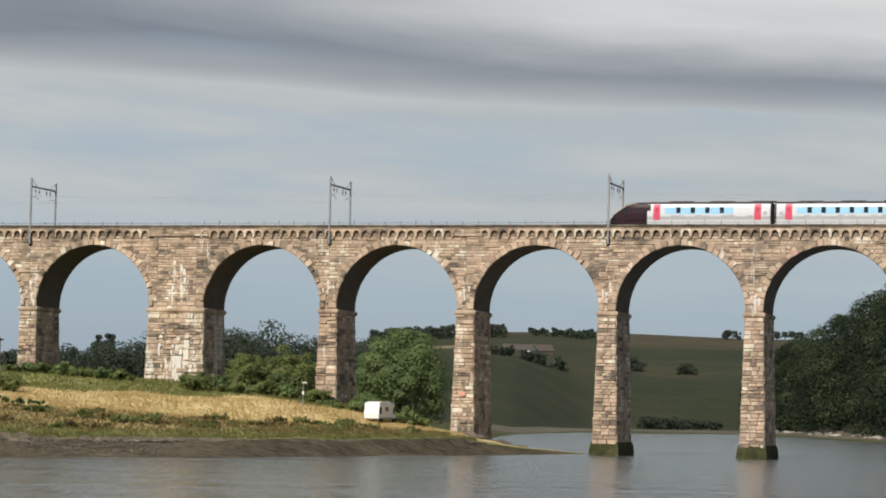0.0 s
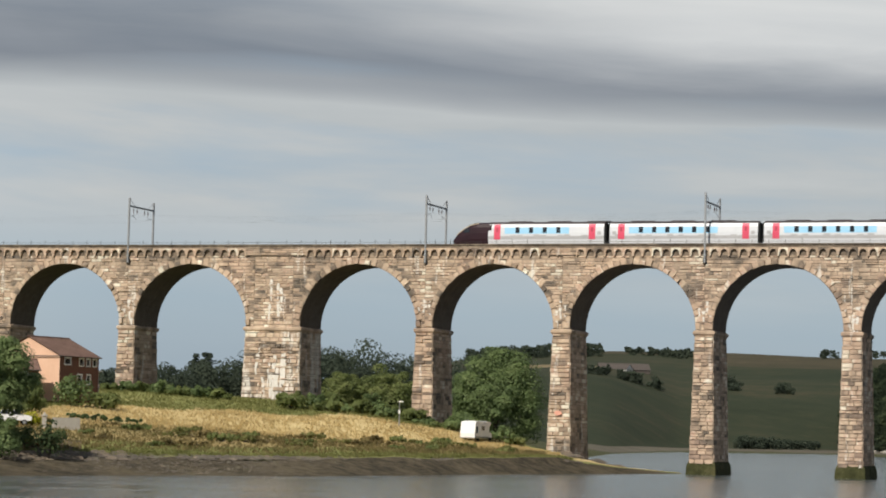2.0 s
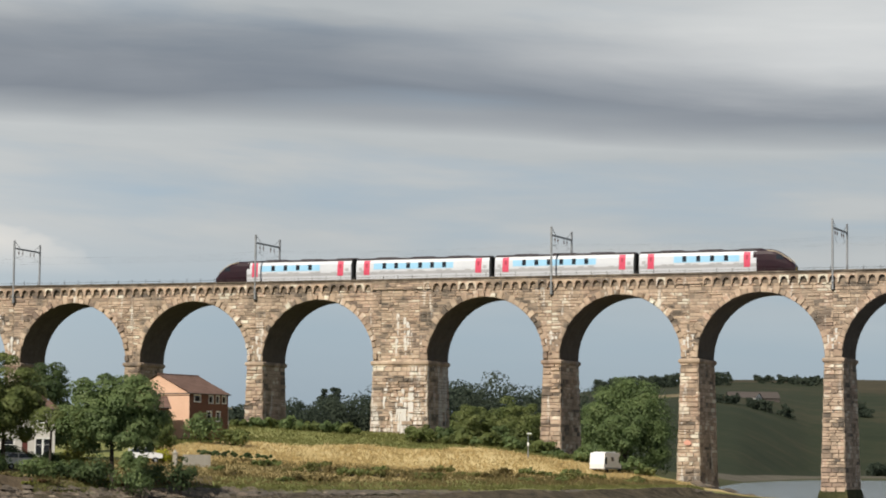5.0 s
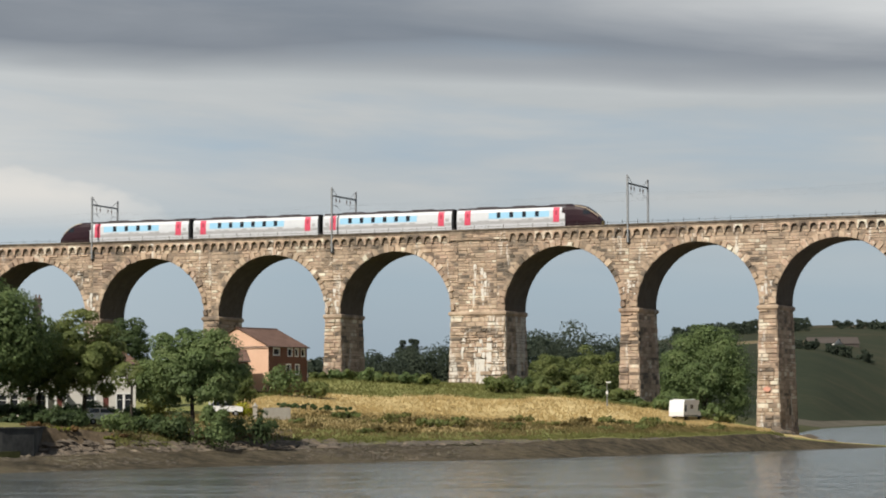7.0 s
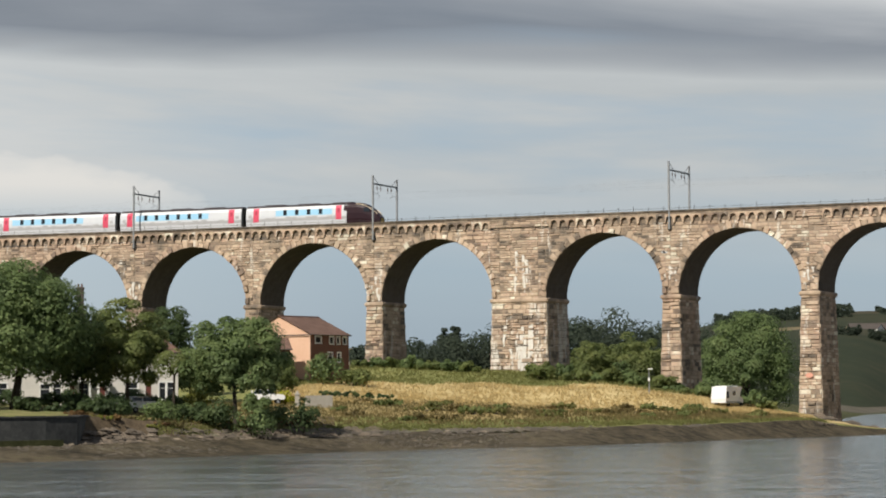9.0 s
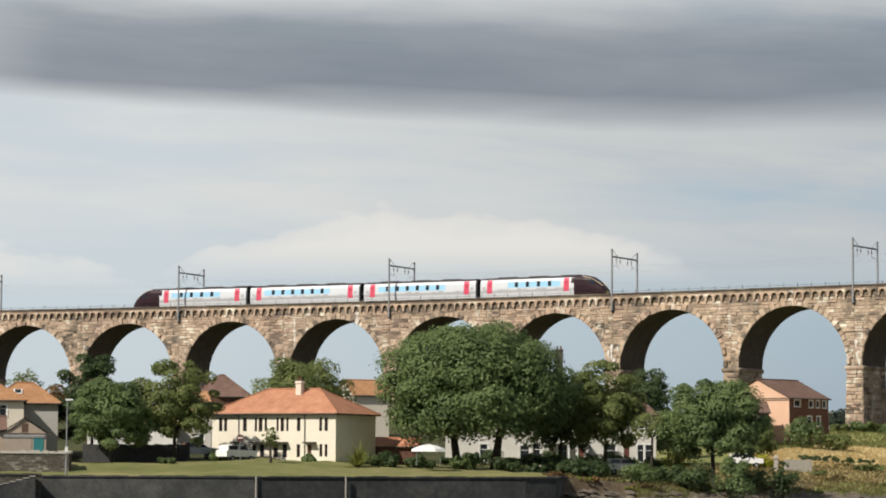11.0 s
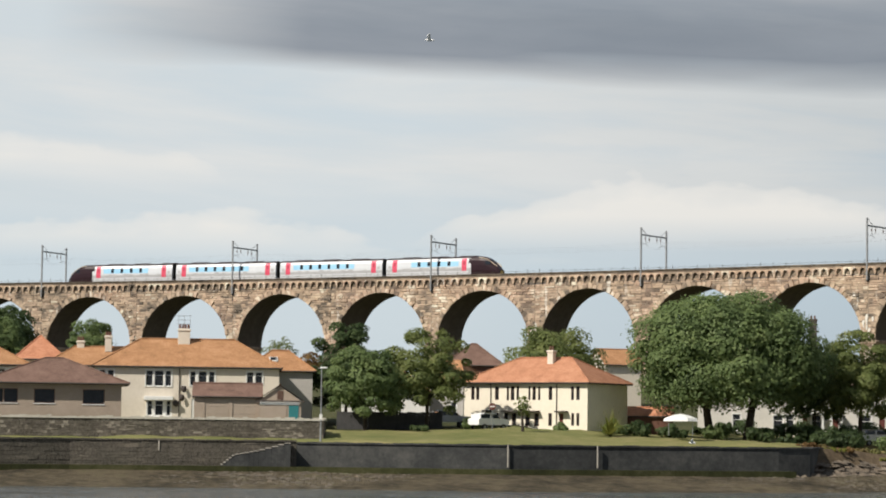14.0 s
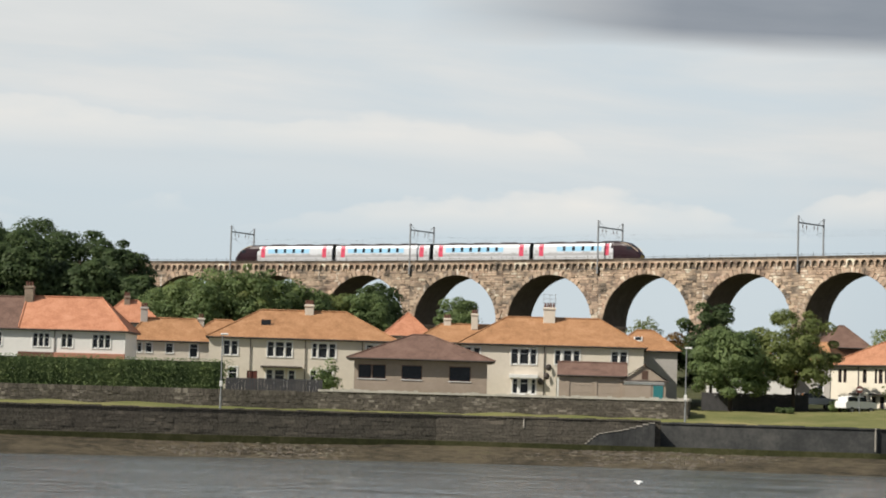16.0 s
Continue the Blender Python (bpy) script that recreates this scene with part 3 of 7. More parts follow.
def lime_runs(s, x0, x1, z0, z1, count, out, grow, seed):
    """Ragged crusts of lime that have run down the joints of the wall."""
    g = random.Random(seed)
    m = line_pose(s, FACE)
    v, f = [], []
    for _ in range(count):
        x, top = g.uniform(x0, x1), g.uniform(z0 + (z1 - z0) * 0.45, z1)
        n, length = 6, g.uniform(0.25, 0.6) * (z1 - z0)
        k = len(v)
        for i in range(n + 1):
            z = top - length * i / n
            w = g.uniform(0.10, 0.34) * (1.0 - 0.5 * i / n)
            x += g.uniform(-0.10, 0.10)
            y = -max(0.0, (SPRING - 0.85 - z) * grow) - out * g.uniform(0.7, 1.2)
            v += [m @ Vector(p) for p in ((x - w, y, z), (x + w * g.uniform(0.6, 1.2), y, z), (x + w, y + 0.3, z), (x - w, y + 0.3, z))]
        for i in range(n):
            a = k + 4 * i
            f += [(a + j, a + (j + 1) % 4, a + 4 + (j + 1) % 4, a + 4 + j) for j in range(4)]
        f += [(k, k + 1, k + 2, k + 3), (k + 4 * n, k + 4 * n + 1, k + 4 * n + 2, k + 4 * n + 3)]
    part("lime_crust", mesh_of("lime_crust", v, f, M_CALCITE), None, viaduct, "white lime streaks on stone")["kind"] = "stuff"


lime_runs(WIDE, -2.2, 2.2, 9.0, 17.5, 16, 0.14, 0.026, 5)
lime_runs(WIDE, -1.2, 1.4, 20.8, 28.0, 6, 0.075, 0.0, 6)
for k, s in enumerate((-21.3, 0.0, 21.3, 42.6, 91.55, 134.15, 155.45, 198.05)):
    lime_runs(s, -1.0, 1.0, 20.4, 25.0, 4 if k % 2 else 6, 0.075, 0.0, 20 + k)
bm = bmesh.new()
box(bm, -1.9, 1.9, -0.16, 0.02, 25.9, 26.2, 0.03, turn=line_pose(91.55, FACE))
part("string_course", bm, M_STONE, viaduct)
filler(63.9, 70.25, SPRING - 0.7, "spandrel")
for k in range(3):
    filler(368.45 + 12 * k, 380.45 + 12 * k, 10, "abutment")


def deck():
    """Corbel table, parapet with its coping, ballast and rails, all along the curve."""
    def strip(name, y0, y1, z0, z1, mat, s0=-63.9, s1=404.4, step=4.0):
        ss = np.arange(s0, s1 + 0.01, step)
        verts, faces = [], []
        for s in ss:
            m = line_pose(float(s), FACE)
            for p in ((0, y0, z0), (0, y1, z0), (0, y1, z1), (0, y0, z1)):
                verts.append(m @ Vector(p))
        for i in range(len(ss) - 1):
            for j in range(4):
                k = (j + 1) % 4
                faces.append((4 * i + j, 4 * i + k, 4 * i + 4 + k, 4 * i + 4 + j))
        return part(name, mesh_of(name, verts, faces, mat), None, viaduct)
    strip("deck", 0.004, DEPTH - 0.004, TOP - 0.3, 32.3, M_BALLAST)
    strip("parapet", -0.32, 0.18, 32.52, 32.90, M_PARAPET)
    strip("coping", -0.46, 0.24, 32.904, 33.12, M_COPING, step=2.0)
    strip("parapet", DEPTH - 0.1, DEPTH + 0.4, 32.1, 33.1, M_JOINT)
    strip("parapet_base", -0.04, 0.18, TOP - 0.004, 32.52, M_PARAPET)
    for y in (1.72, 3.155, 5.1, 6.535):
        strip("rail", y - 0.04, y + 0.04, 32.6, 32.75, M_DARKSTEEL)
    # small corbelled arches under the parapet
    w, r = 1.42, 0.47
    n = 8
    arc = [(-r * math.cos(math.pi * i / n), 31.85 + r * math.sin(math.pi * i / n)) for i in range(n + 1)]
    bm = bmesh.new()
    outline = [(-w / 2, TOP - 0.12), (-w / 2 + 0.1, TOP - 0.12), (-r - 0.04, TOP + 0.25)] + arc + [(r + 0.04, TOP + 0.25), (w / 2 - 0.1, TOP - 0.12), (w / 2, TOP - 0.12), (w / 2, 32.516), (-w / 2, 32.516)]
    prism(bm, outline, -0.36, -0.045)
    hood = [(-(r + 0.14) * math.cos(math.pi * i / n), 31.85 + (r + 0.14) * math.sin(math.pi * i / n)) for i in range(n + 1)]
    for i in range(n):
        prism(bm, [arc[i], arc[i + 1], hood[i + 1], hood[i]], -0.46, -0.362)
    me = bpy.data.meshes.new("corbel")
    bm.to_mesh(me)
    bm.free()
    me.materials.append(M_STONE_OB)
    s, k = -42.6, 0
    while s < 380 and k < 300:
        if not (62.5 < s < 71.5 or 19.2 < s < 22.7):
            ob = part("corbel", me, None, viaduct)
            ob.matrix_local = line_pose(s, FACE)
            k += 1
        s += w
    for s0, s1 in ((62.6, 71.4), (19.3, 22.6)):
        c, half = (s0 + s1) / 2, (s1 - s0) / 2 + 0.6
        m = line_pose(c, FACE)
        bm = bmesh.new()
        box(bm, -half, half, -0.24, 0.05, TOP + 0.03, 32.516, turn=m)
        ob = part("parapet_panel", bm, M_JOINT, viaduct)
        v, f = [], []
        for z0, z1 in courses(TOP + 0.03, 32.51, 0.36):
            row(v, f, m, -half, half, z0, z1, 0.06, y=-0.24)
        part("facing", mesh_of("facing", v, f, M_STONE), None, ob)["kind"] = "stuff"
    # slim fence on the parapet
    bm = bmesh.new()
    for s in np.arange(-62, 400, 2.4):
        x, y, _ = on_line(float(s), FACE + 0.05)
        rod(bm, (x, y, 33.1), (x, y, 33.1 + rnd.uniform(0.55, 0.75)), 0.035, sides=5)
    part("fence_posts", bm, M_DARKSTEEL, viaduct)["kind"] = "stuff"
    strip("fence_rail", 0.03, 0.06, 33.42, 33.46, M_DARKSTEEL)


deck()


# ---- overhead line portals ----
M_INSUL = plain("brown_insulator", (0.10, 0.06, 0.045), (0.16, 0.10, 0.08), 5.0, 0.3)


def build_portal():
    top = new("overhead_line_portal")
    lo, hi = 30.3, 40.45
    for y, z0 in ((0.0, lo), (9.02, 31.0)):
        bm = bmesh.new()
        box(bm, -0.13, 0.13, y - 0.13, y + 0.13, z0, hi, 0.03)
        box(bm, -0.2, 0.2, y - 0.2, y + 0.2, z0 + 1.0, z0 + 1.25, 0.02)
        part("post", bm, M_STEEL, top)
    bm = bmesh.new()
    box(bm, -0.1, 0.1, 0.14, 8.88, 39.05, 39.3, 0.02)
    part("beam", bm, M_STEEL, top)
    for y0, y1 in ((0.1, 2.0), (8.92, 7.0)):
        bm = bmesh.new()
        rod(bm, (0, y0, 40.35), (0, y1, 39.3), 0.04)
        part("stay", bm, M_STEEL, top)
    bm = bmesh.new()
    box(bm, -0.3, 0.3, 0.1, 0.36, 30.2, 31.0, 0.03)
    rod(bm, (0, 0.35, 30.0), (0, 0.05, 30.6), 0.09)
    part("bracket", bm, M_DARKSTEEL, top)
    for y in (1.6, 2.9, 5.6, 6.9):
        bm = bmesh.new()
        rod(bm, (0, y, 39.05), (0, y, 38.75), 0.03)
        for k in range(4):
            rod(bm, (0, y, 38.75 - 0.11 * k), (0, y, 38.66 - 0.11 * k), 0.11, 0.08)
        rod(bm, (0, y, 38.3), (0, y, 38.05), 0.03)
        part("insulator", bm, M_INSUL, top)
    for y, d in ((0.2, 1), (8.82, -1)):
        bm = bmesh.new()
        rod(bm, (0, y, 37.6), (0, y + d * 1.1, 37.75), 0.03)
        rod(bm, (0, y + d * 1.1, 37.75), (0, y + d * 2.6, 37.25), 0.03)
        rod(bm, (0, y + d * 1.1, 37.75), (0, y + d * 2.3, 38.0), 0.025)
        part("registration_arm", bm, M_STEEL, top)
    return tagged(top, "grey steel overhead-line portal standing on viaduct parapet", "mast", "overhead line portals")


MASTS = [-42.6, 0.0, 42.6] + [91.55 + 42.6 * k for k in range(7)]
portal = build_portal()
portal.matrix_basis = line_pose(MASTS[0])
for s in MASTS[1:]:
    copy_thing(portal, line_pose(s))


def build_wires():
    for y, z, sag in ((2.45, 38.05, 0.5), (2.45, 37.0, 0.0), (5.8, 38.05, 0.5), (5.8, 37.0, 0.0)):
        bm = bmesh.new()
        for a, b in zip(MASTS, MASTS[1:]):
            last = None
            for i in range(7):
                t = i / 6
                x, yy, _ = on_line(a + (b - a) * t, y)
                p = (x, yy, z - sag * 4 * t * (1 - t))
                if last:
                    rod(bm, last, p, 0.004, sides=4)
                last = p
        tagged(part("overhead_wire", bm, M_DARKSTEEL), "thin dark overhead electric wire above railway track", "cable", "overhead wires")


build_wires()

# ---- train ----
TRAIN_ROWS = tuple((t, float(np.interp(t, (0, 1.5, 3.5, 5.0, 7.5, 10.1, 12.4, 14.5, 16.0), (0.2, 29.1, 68.7, 99.3, 151.6, 209.3, 262.0, 311.5, 347.2)))) for t in
                   (0, 1.5, 3.5, 5.0, 7.5, 10.1, 12.4, 14.5, 16.0))
M_TWHITE = plain("silver_white_paint", (0.66, 0.68, 0.72), (0.76, 0.775, 0.80), 0.6, 0.22, 0.15, 0.5, 0.0)
M_TGREY = plain("grey_skirt_paint", (0.34, 0.34, 0.35), (0.46, 0.46, 0.47), 0.8, 0.4, bump=0.0)
M_TROOF = plain("dark_roof_paint", (0.035, 0.03, 0.035), (0.07, 0.06, 0.06), 1.0, 0.6, bump=0.0)
M_MAROON = plain("maroon_paint", (0.020, 0.010, 0.014), (0.036, 0.016, 0.021), 0.8, 0.3, bump=0.0)
M_DOOR = plain("pink_red_paint", (0.60, 0.075, 0.13), (0.68, 0.10, 0.16), 0.8, 0.3, bump=0.0)
M_TBLUE = plain("pale_blue_band", (0.30, 0.56, 0.78), (0.38, 0.65, 0.85), 0.6, 0.15, 0.0, 0.6, 0.0)
M_TGLASS = plain("dark_glass", (0.012, 0.016, 0.022), (0.025, 0.03, 0.038), 1.0, 0.06, 0.0, 0.6, 0.0)
M_YELLOW = plain("yellow_paint", (0.55, 0.36, 0.05), (0.65, 0.44, 0.07), 1.0, 0.4, bump=0.0)
M_GOLD = plain("pale_gold_paint", (0.55, 0.46, 0.34), (0.64, 0.55, 0.43), 1.0, 0.4, bump=0.0)
M_DOORGLASS = plain("tinted_door_glass", (0.40, 0.06, 0.09), (0.46, 0.075, 0.11), 1.0, 0.1, 0.0, 0.5, 0.0)
M_BLACK = plain("black_rubber", (0.012, 0.012, 0.012), (0.025, 0.025, 0.025), 3.0, 0.8, bump=0.0)
TRAIN = []
BODY = ((1.30, 0.95), (1.38, 1.25), (1.38, 2.1), (1.30, 2.95), (1.05, 3.45))      # half width, height


def car_side(z):
    return float(np.interp(z, [h for _, h in BODY], [w for w, _ in BODY]))


def skin(bm, x0, x1, z0, z1, out=0.006, mat=0, both=True):
    """A panel laid on the curved side of a car."""
    zs = [z0] + [h for _, h in BODY if z0 < h < z1] + [z1]
    for d in ((-1, 1) if both else (-1,)):
        for a, b in zip(zs, zs[1:]):
            q = [(x0, d * (car_side(a) + out), a), (x1, d * (car_side(a) + out), a), (x1, d * (car_side(b) + out), b), (x0, d * (car_side(b) + out), b)]
            f = bm.faces.new([bm.verts.new(p) for p in (q if d < 0 else q[::-1])])
            f.material_index = mat


def loft(bm, sections):
    """Rings of points joined one to the next, closed at both ends."""
    last = None
    for ring in sections:
        vs = [bm.verts.new(p) for p in ring]
        if last:
            for i in range(len(vs)):
                j = (i + 1) % len(vs)
                bm.faces.new((last[i], last[j], vs[j], vs[i]))
        else:
            bm.faces.new(vs[::-1])
        last = vs
    bm.faces.new(last)
    bmesh.ops.recalc_face_normals(bm, faces=bm.faces[:])


def ring(x, sx, top, low=0.35):
    """Cross-section at x, narrowed by sx and cut down to the height top."""
    pts = [(1.25, low), (1.34, 0.95), (1.38, 1.25), (1.38, 2.1), (1.30, 2.95), (1.05, 3.45), (0.55, 3.72)]
    k = (top - low) / (3.72 - low)
    right = [(x, w * sx, low + (h - low) * k) for w, h in pts]
    return [(x, -y, z) for _, y, z in right] + right[::-1]


def build_car(length, back, nose):
    """nose: -1 cab on the left end, 1 on the right, 0 none."""
    car = new("train_car")
    e = length / 2
    a, b = -e, e
    if nose < 0:
        a = -e + 5.6
    if nose > 0:
        b = e - 5.6
    bm = bmesh.new()
    loft(bm, [ring(a, 1, 3.72), ring(b, 1, 3.72)])
    part("body", bm, M_TWHITE, car, smooth=False)
    bm = bmesh.new()
    loft(bm, [[(x, y, z) for y, z in ((-1.09, 3.43), (-0.6, 3.76), (0.6, 3.76), (1.09, 3.43))] for x in (a - 0.01, b + 0.01)])
    for k in range(3):
        box(bm, a + 3 + k * 6, a + 6.5 + k * 6, -0.6, 0.6, 3.70, 3.88, 0.05)
    part("roof", bm, M_TROOF, car, "dark grey roof with equipment")
    bm = bmesh.new()
    skin(bm, a, b, 0.96, 1.62, 0.008)
    for k in range(9):
        x = a + 1.6 + (b - a - 3.2) * k / 8 + (0.5 if k % 2 else -0.3)
        skin(bm, x - 0.5, x + 0.4, 1.62, 1.76 if k % 3 else 1.84, 0.009)
    part("skirt", bm, M_TGREY, car, "grey lower side panels")
    if nose:
        # distances from the cab's tip, towards the rear
        tip = nose * e
        along = [tip - nose * q for q in (7.0, 21.6)]
        band = sorted((tip - nose * 8.15, tip - nose * 18.1))
        glass = [tip - nose * (10.15 + 2.1 * k) for k in range(4)]
    else:
        along = [-e + 1.75, e - 1.75]
        band = (-e + 2.9, -e + 16.1)
        glass = [-e + 4.7 + 1.98 * k for k in range(6)]
    for x in along:
        for d in (-1, 1):
            bm = bmesh.new()
            skin(bm, x - 0.5, x + 0.5, 1.0, 3.36, 0.018, both=False)
            ob = part("door", bm, M_DOOR, car, "pink-red passenger door")
            if d > 0:
                ob.matrix_local = pose(2 * x, 0, 0, 0, 0, 180)
            bm = bmesh.new()
            skin(bm, x - 0.17, x + 0.17, 2.25, 2.9, 0.024, both=False)
            pane = part("door_window", bm, M_DOORGLASS, ob)
    bm = bmesh.new()
    skin(bm, band[0], band[1], 1.96, 2.90, 0.010)
    part("window_band", bm, M_TBLUE, car, "pale blue window band")
    for x in glass:
        for d in (-1, 1):
            bm = bmesh.new()
            skin(bm, x - 0.31, x + 0.31, 2.08, 2.93, 0.018, both=False)
            ob = part("window", bm, M_TGLASS, car)
            if d > 0:
                ob.matrix_local = pose(2 * x, 0, 0, 0, 0, 180)
    # round grey emblems beside the end doors
    for x in ((a, b) if nose == 0 else ((b,) if nose < 0 else (a,))):
        bm = bmesh.new()
        q = x + (0.72 if x < 0 else -0.72)
        skin(bm, q - 0.28, q + 0.28, 1.8, 2.3, 0.012, both=False)
        part("emblem", bm, M_TGREY, car, "grey painted mark")
    for x in ((a, b) if nose == 0 else ((b,) if nose < 0 else (a,))):
        bm = bmesh.new()
        box(bm, x - 0.28 if x > 0 else x - 0.25, x + 0.25 if x > 0 else x + 0.28, -1.0, 1.0, 0.7, 3.5, 0.05)
        part("gangway", bm, M_BLACK, car, "black gangway bellows")
    if nose:
        n = nose
        o = n * (e - 3.9)
        secs = [(-1.7, 1.0, 3.72), (0.1, 0.998, 3.72), (0.7, 0.99, 3.63), (1.4, 0.97, 3.37), (2.1, 0.93, 2.96), (2.8, 0.88, 2.44), (3.4, 0.80, 1.88), (3.9, 0.66, 1.30)]
        bm = bmesh.new()
        loft(bm, [ring(o + n * (x + 0.004), s, h) for x, s, h in secs])
        part("cab", bm, M_MAROON, car, "sloping maroon driving cab")
        bm = bmesh.new()
        for d in (-1, 1):
            q = [(o + n * 1.25, d * 1.36, 2.2), (o + n * 2.35, d * 1.28, 2.2), (o + n * 2.1, d * 1.22, 2.75), (o + n * 1.25, d * 1.335, 2.85)]
            bm.faces.new([bm.verts.new(p) for p in q])
        part("side_window", bm, M_TGLASS, car)
        bm = bmesh.new()
        q = [(o + n * 1.4, -0.55, 3.40), (o + n * 1.4, 0.55, 3.40), (o + n * 2.8, 0.50, 2.48), (o + n * 2.8, -0.50, 2.48)]
        bm.faces.new([bm.verts.new((x, y, z + 0.05)) for x, y, z in q])
        part("windscreen", bm, M_TGLASS, car, "raked black windscreen")
        bm = bmesh.new()
        box(bm, min(o + n * 3.6, o + n * 3.94), max(o + n * 3.6, o + n * 3.94), -0.6, 0.6, 0.5, 1.15, 0.1)
        part("nose_panel", bm, M_YELLOW, car, "yellow nose end")
        x = o - n * 1.95
        for d in (-1, 1):
            bm = bmesh.new()
            skin(bm, x - 0.25, x + 0.25, 2.45, 3.36, 0.012, both=False)
            ob = part("cab_stripe", bm, M_MAROON, car)
            if d > 0:
                ob.matrix_local = pose(2 * x, 0, 0, 0, 0, 180)
        for d in (-1, 1):
            bm = bmesh.new()
            last = None
            for x, w, h in ((-0.2, 1.05, 3.46), (0.7, 1.04, 3.36), (1.4, 1.02, 3.11), (2.1, 0.98, 2.74), (2.8, 0.92, 2.27), (3.4, 0.84, 1.76)):
                p = Vector((o + n * (x + 0.05), d * (w + 0.06), h + 0.04))
                if last is not None:
                    rod(bm, last, p, 0.065, sides=6)
                last = p
            part("roof_edge_stripe", bm, M_GOLD, car, "thin pale stripe along roof edge")
    bm = bmesh.new()
    box(bm, a + 4.5, b - 4.5, -1.2, 1.2, 0.3, 0.94, 0.05)
    part("underframe", bm, M_DARKSTEEL, car)
    for x in (-e + 4.0, e - 4.0):
        bm = bmesh.new()
        box(bm, x - 1.7, x + 1.7, -1.1, 1.1, 0.42, 0.75, 0.05)
        bogie = part("bogie", bm, M_DARKSTEEL, car)
        for dx in (-1.15, 1.15):
            for y in (-0.78, 0.78):
                bm = bmesh.new()
                rod(bm, (x + dx, y - 0.06, 0.39), (x + dx, y + 0.06, 0.39), 0.39, sides=16)
                part("wheel", bm, M_DARKSTEEL, bogie)
    where = {-1: "leading", 1: "trailing", 0: "intermediate"}[nose]
    tagged(car, f"{where} white and pale-blue train car with pink-red doors", "train", "cars of the train")
    TRAIN.append((car, back))
    return car


build_car(23.4, 11.70, -1)
build_car(21.95, 35.25, 0)
build_car(21.95, 58.1, 0)
build_car(23.4, 81.65, 1)

# ---- leaves and trees ----


def foliage(name, dark, mid, light, rough=0.55, clump=0.35, gain=1.25):
    def build(n, pos):
        r = n.add("ShaderNodeNewGeometry").outputs["Random Per Island"]
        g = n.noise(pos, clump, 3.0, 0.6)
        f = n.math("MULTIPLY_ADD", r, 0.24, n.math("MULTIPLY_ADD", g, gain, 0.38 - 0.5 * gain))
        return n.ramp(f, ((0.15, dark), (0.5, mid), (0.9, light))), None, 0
    m = material(name, build, rough, 0.0, 0.2)
    n = m.node_tree
    leaf = next(x for x in n.nodes if x.type == "BSDF_PRINCIPLED")
    out = next(x for x in n.nodes if x.type == "OUTPUT_MATERIAL")
    thin, both = n.nodes.new("ShaderNodeBsdfTranslucent"), n.nodes.new("ShaderNodeMixShader")
    both.inputs[0].default_value = 0.5
    n.links.new(leaf.inputs["Base Color"].links[0].from_socket, thin.inputs["Color"])
    n.links.new(leaf.outputs[0], both.inputs[1])
    n.links.new(thin.outputs[0], both.inputs[2])
    n.links.new(both.outputs[0], out.inputs[0])
    return m


M_LEAF = foliage("leaves_green", (0.076, 0.114, 0.049), (0.168, 0.230, 0.092), (0.308, 0.370, 0.155))
M_LEAF_D = foliage("leaves_dark", (0.040, 0.063, 0.030), (0.087, 0.128, 0.054), (0.157, 0.204, 0.085))
M_LEAF_L = foliage("leaves_light", (0.084, 0.112, 0.040), (0.179, 0.218, 0.076), (0.319, 0.342, 0.134))
M_LEAF_Y = foliage("leaves_yellow", (0.25, 0.26, 0.02), (0.45, 0.45, 0.04), (0.6, 0.58, 0.08))
M_LEAF_YG = foliage("leaves_yellow_green", (0.11, 0.12, 0.03), (0.22, 0.23, 0.05), (0.34, 0.34, 0.09))
# distance haze is mixed into these leaf tones, paler and bluer
M_LEAF_HAZY = foliage("leaves_far_hazy", (0.046, 0.062, 0.048), (0.066, 0.086, 0.062), (0.095, 0.115, 0.078), 0.9, 0.05)
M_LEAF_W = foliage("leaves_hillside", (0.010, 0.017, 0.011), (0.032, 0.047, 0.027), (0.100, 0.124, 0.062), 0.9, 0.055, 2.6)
M_LEAF_R = foliage("leaves_russet", (0.10, 0.06, 0.03), (0.20, 0.12, 0.05), (0.30, 0.20, 0.08))
M_BARK = plain("bark", (0.03, 0.024, 0.018), (0.085, 0.07, 0.055), 3.0, 0.9, bump=0.03)
gen = np.random.default_rng(11)


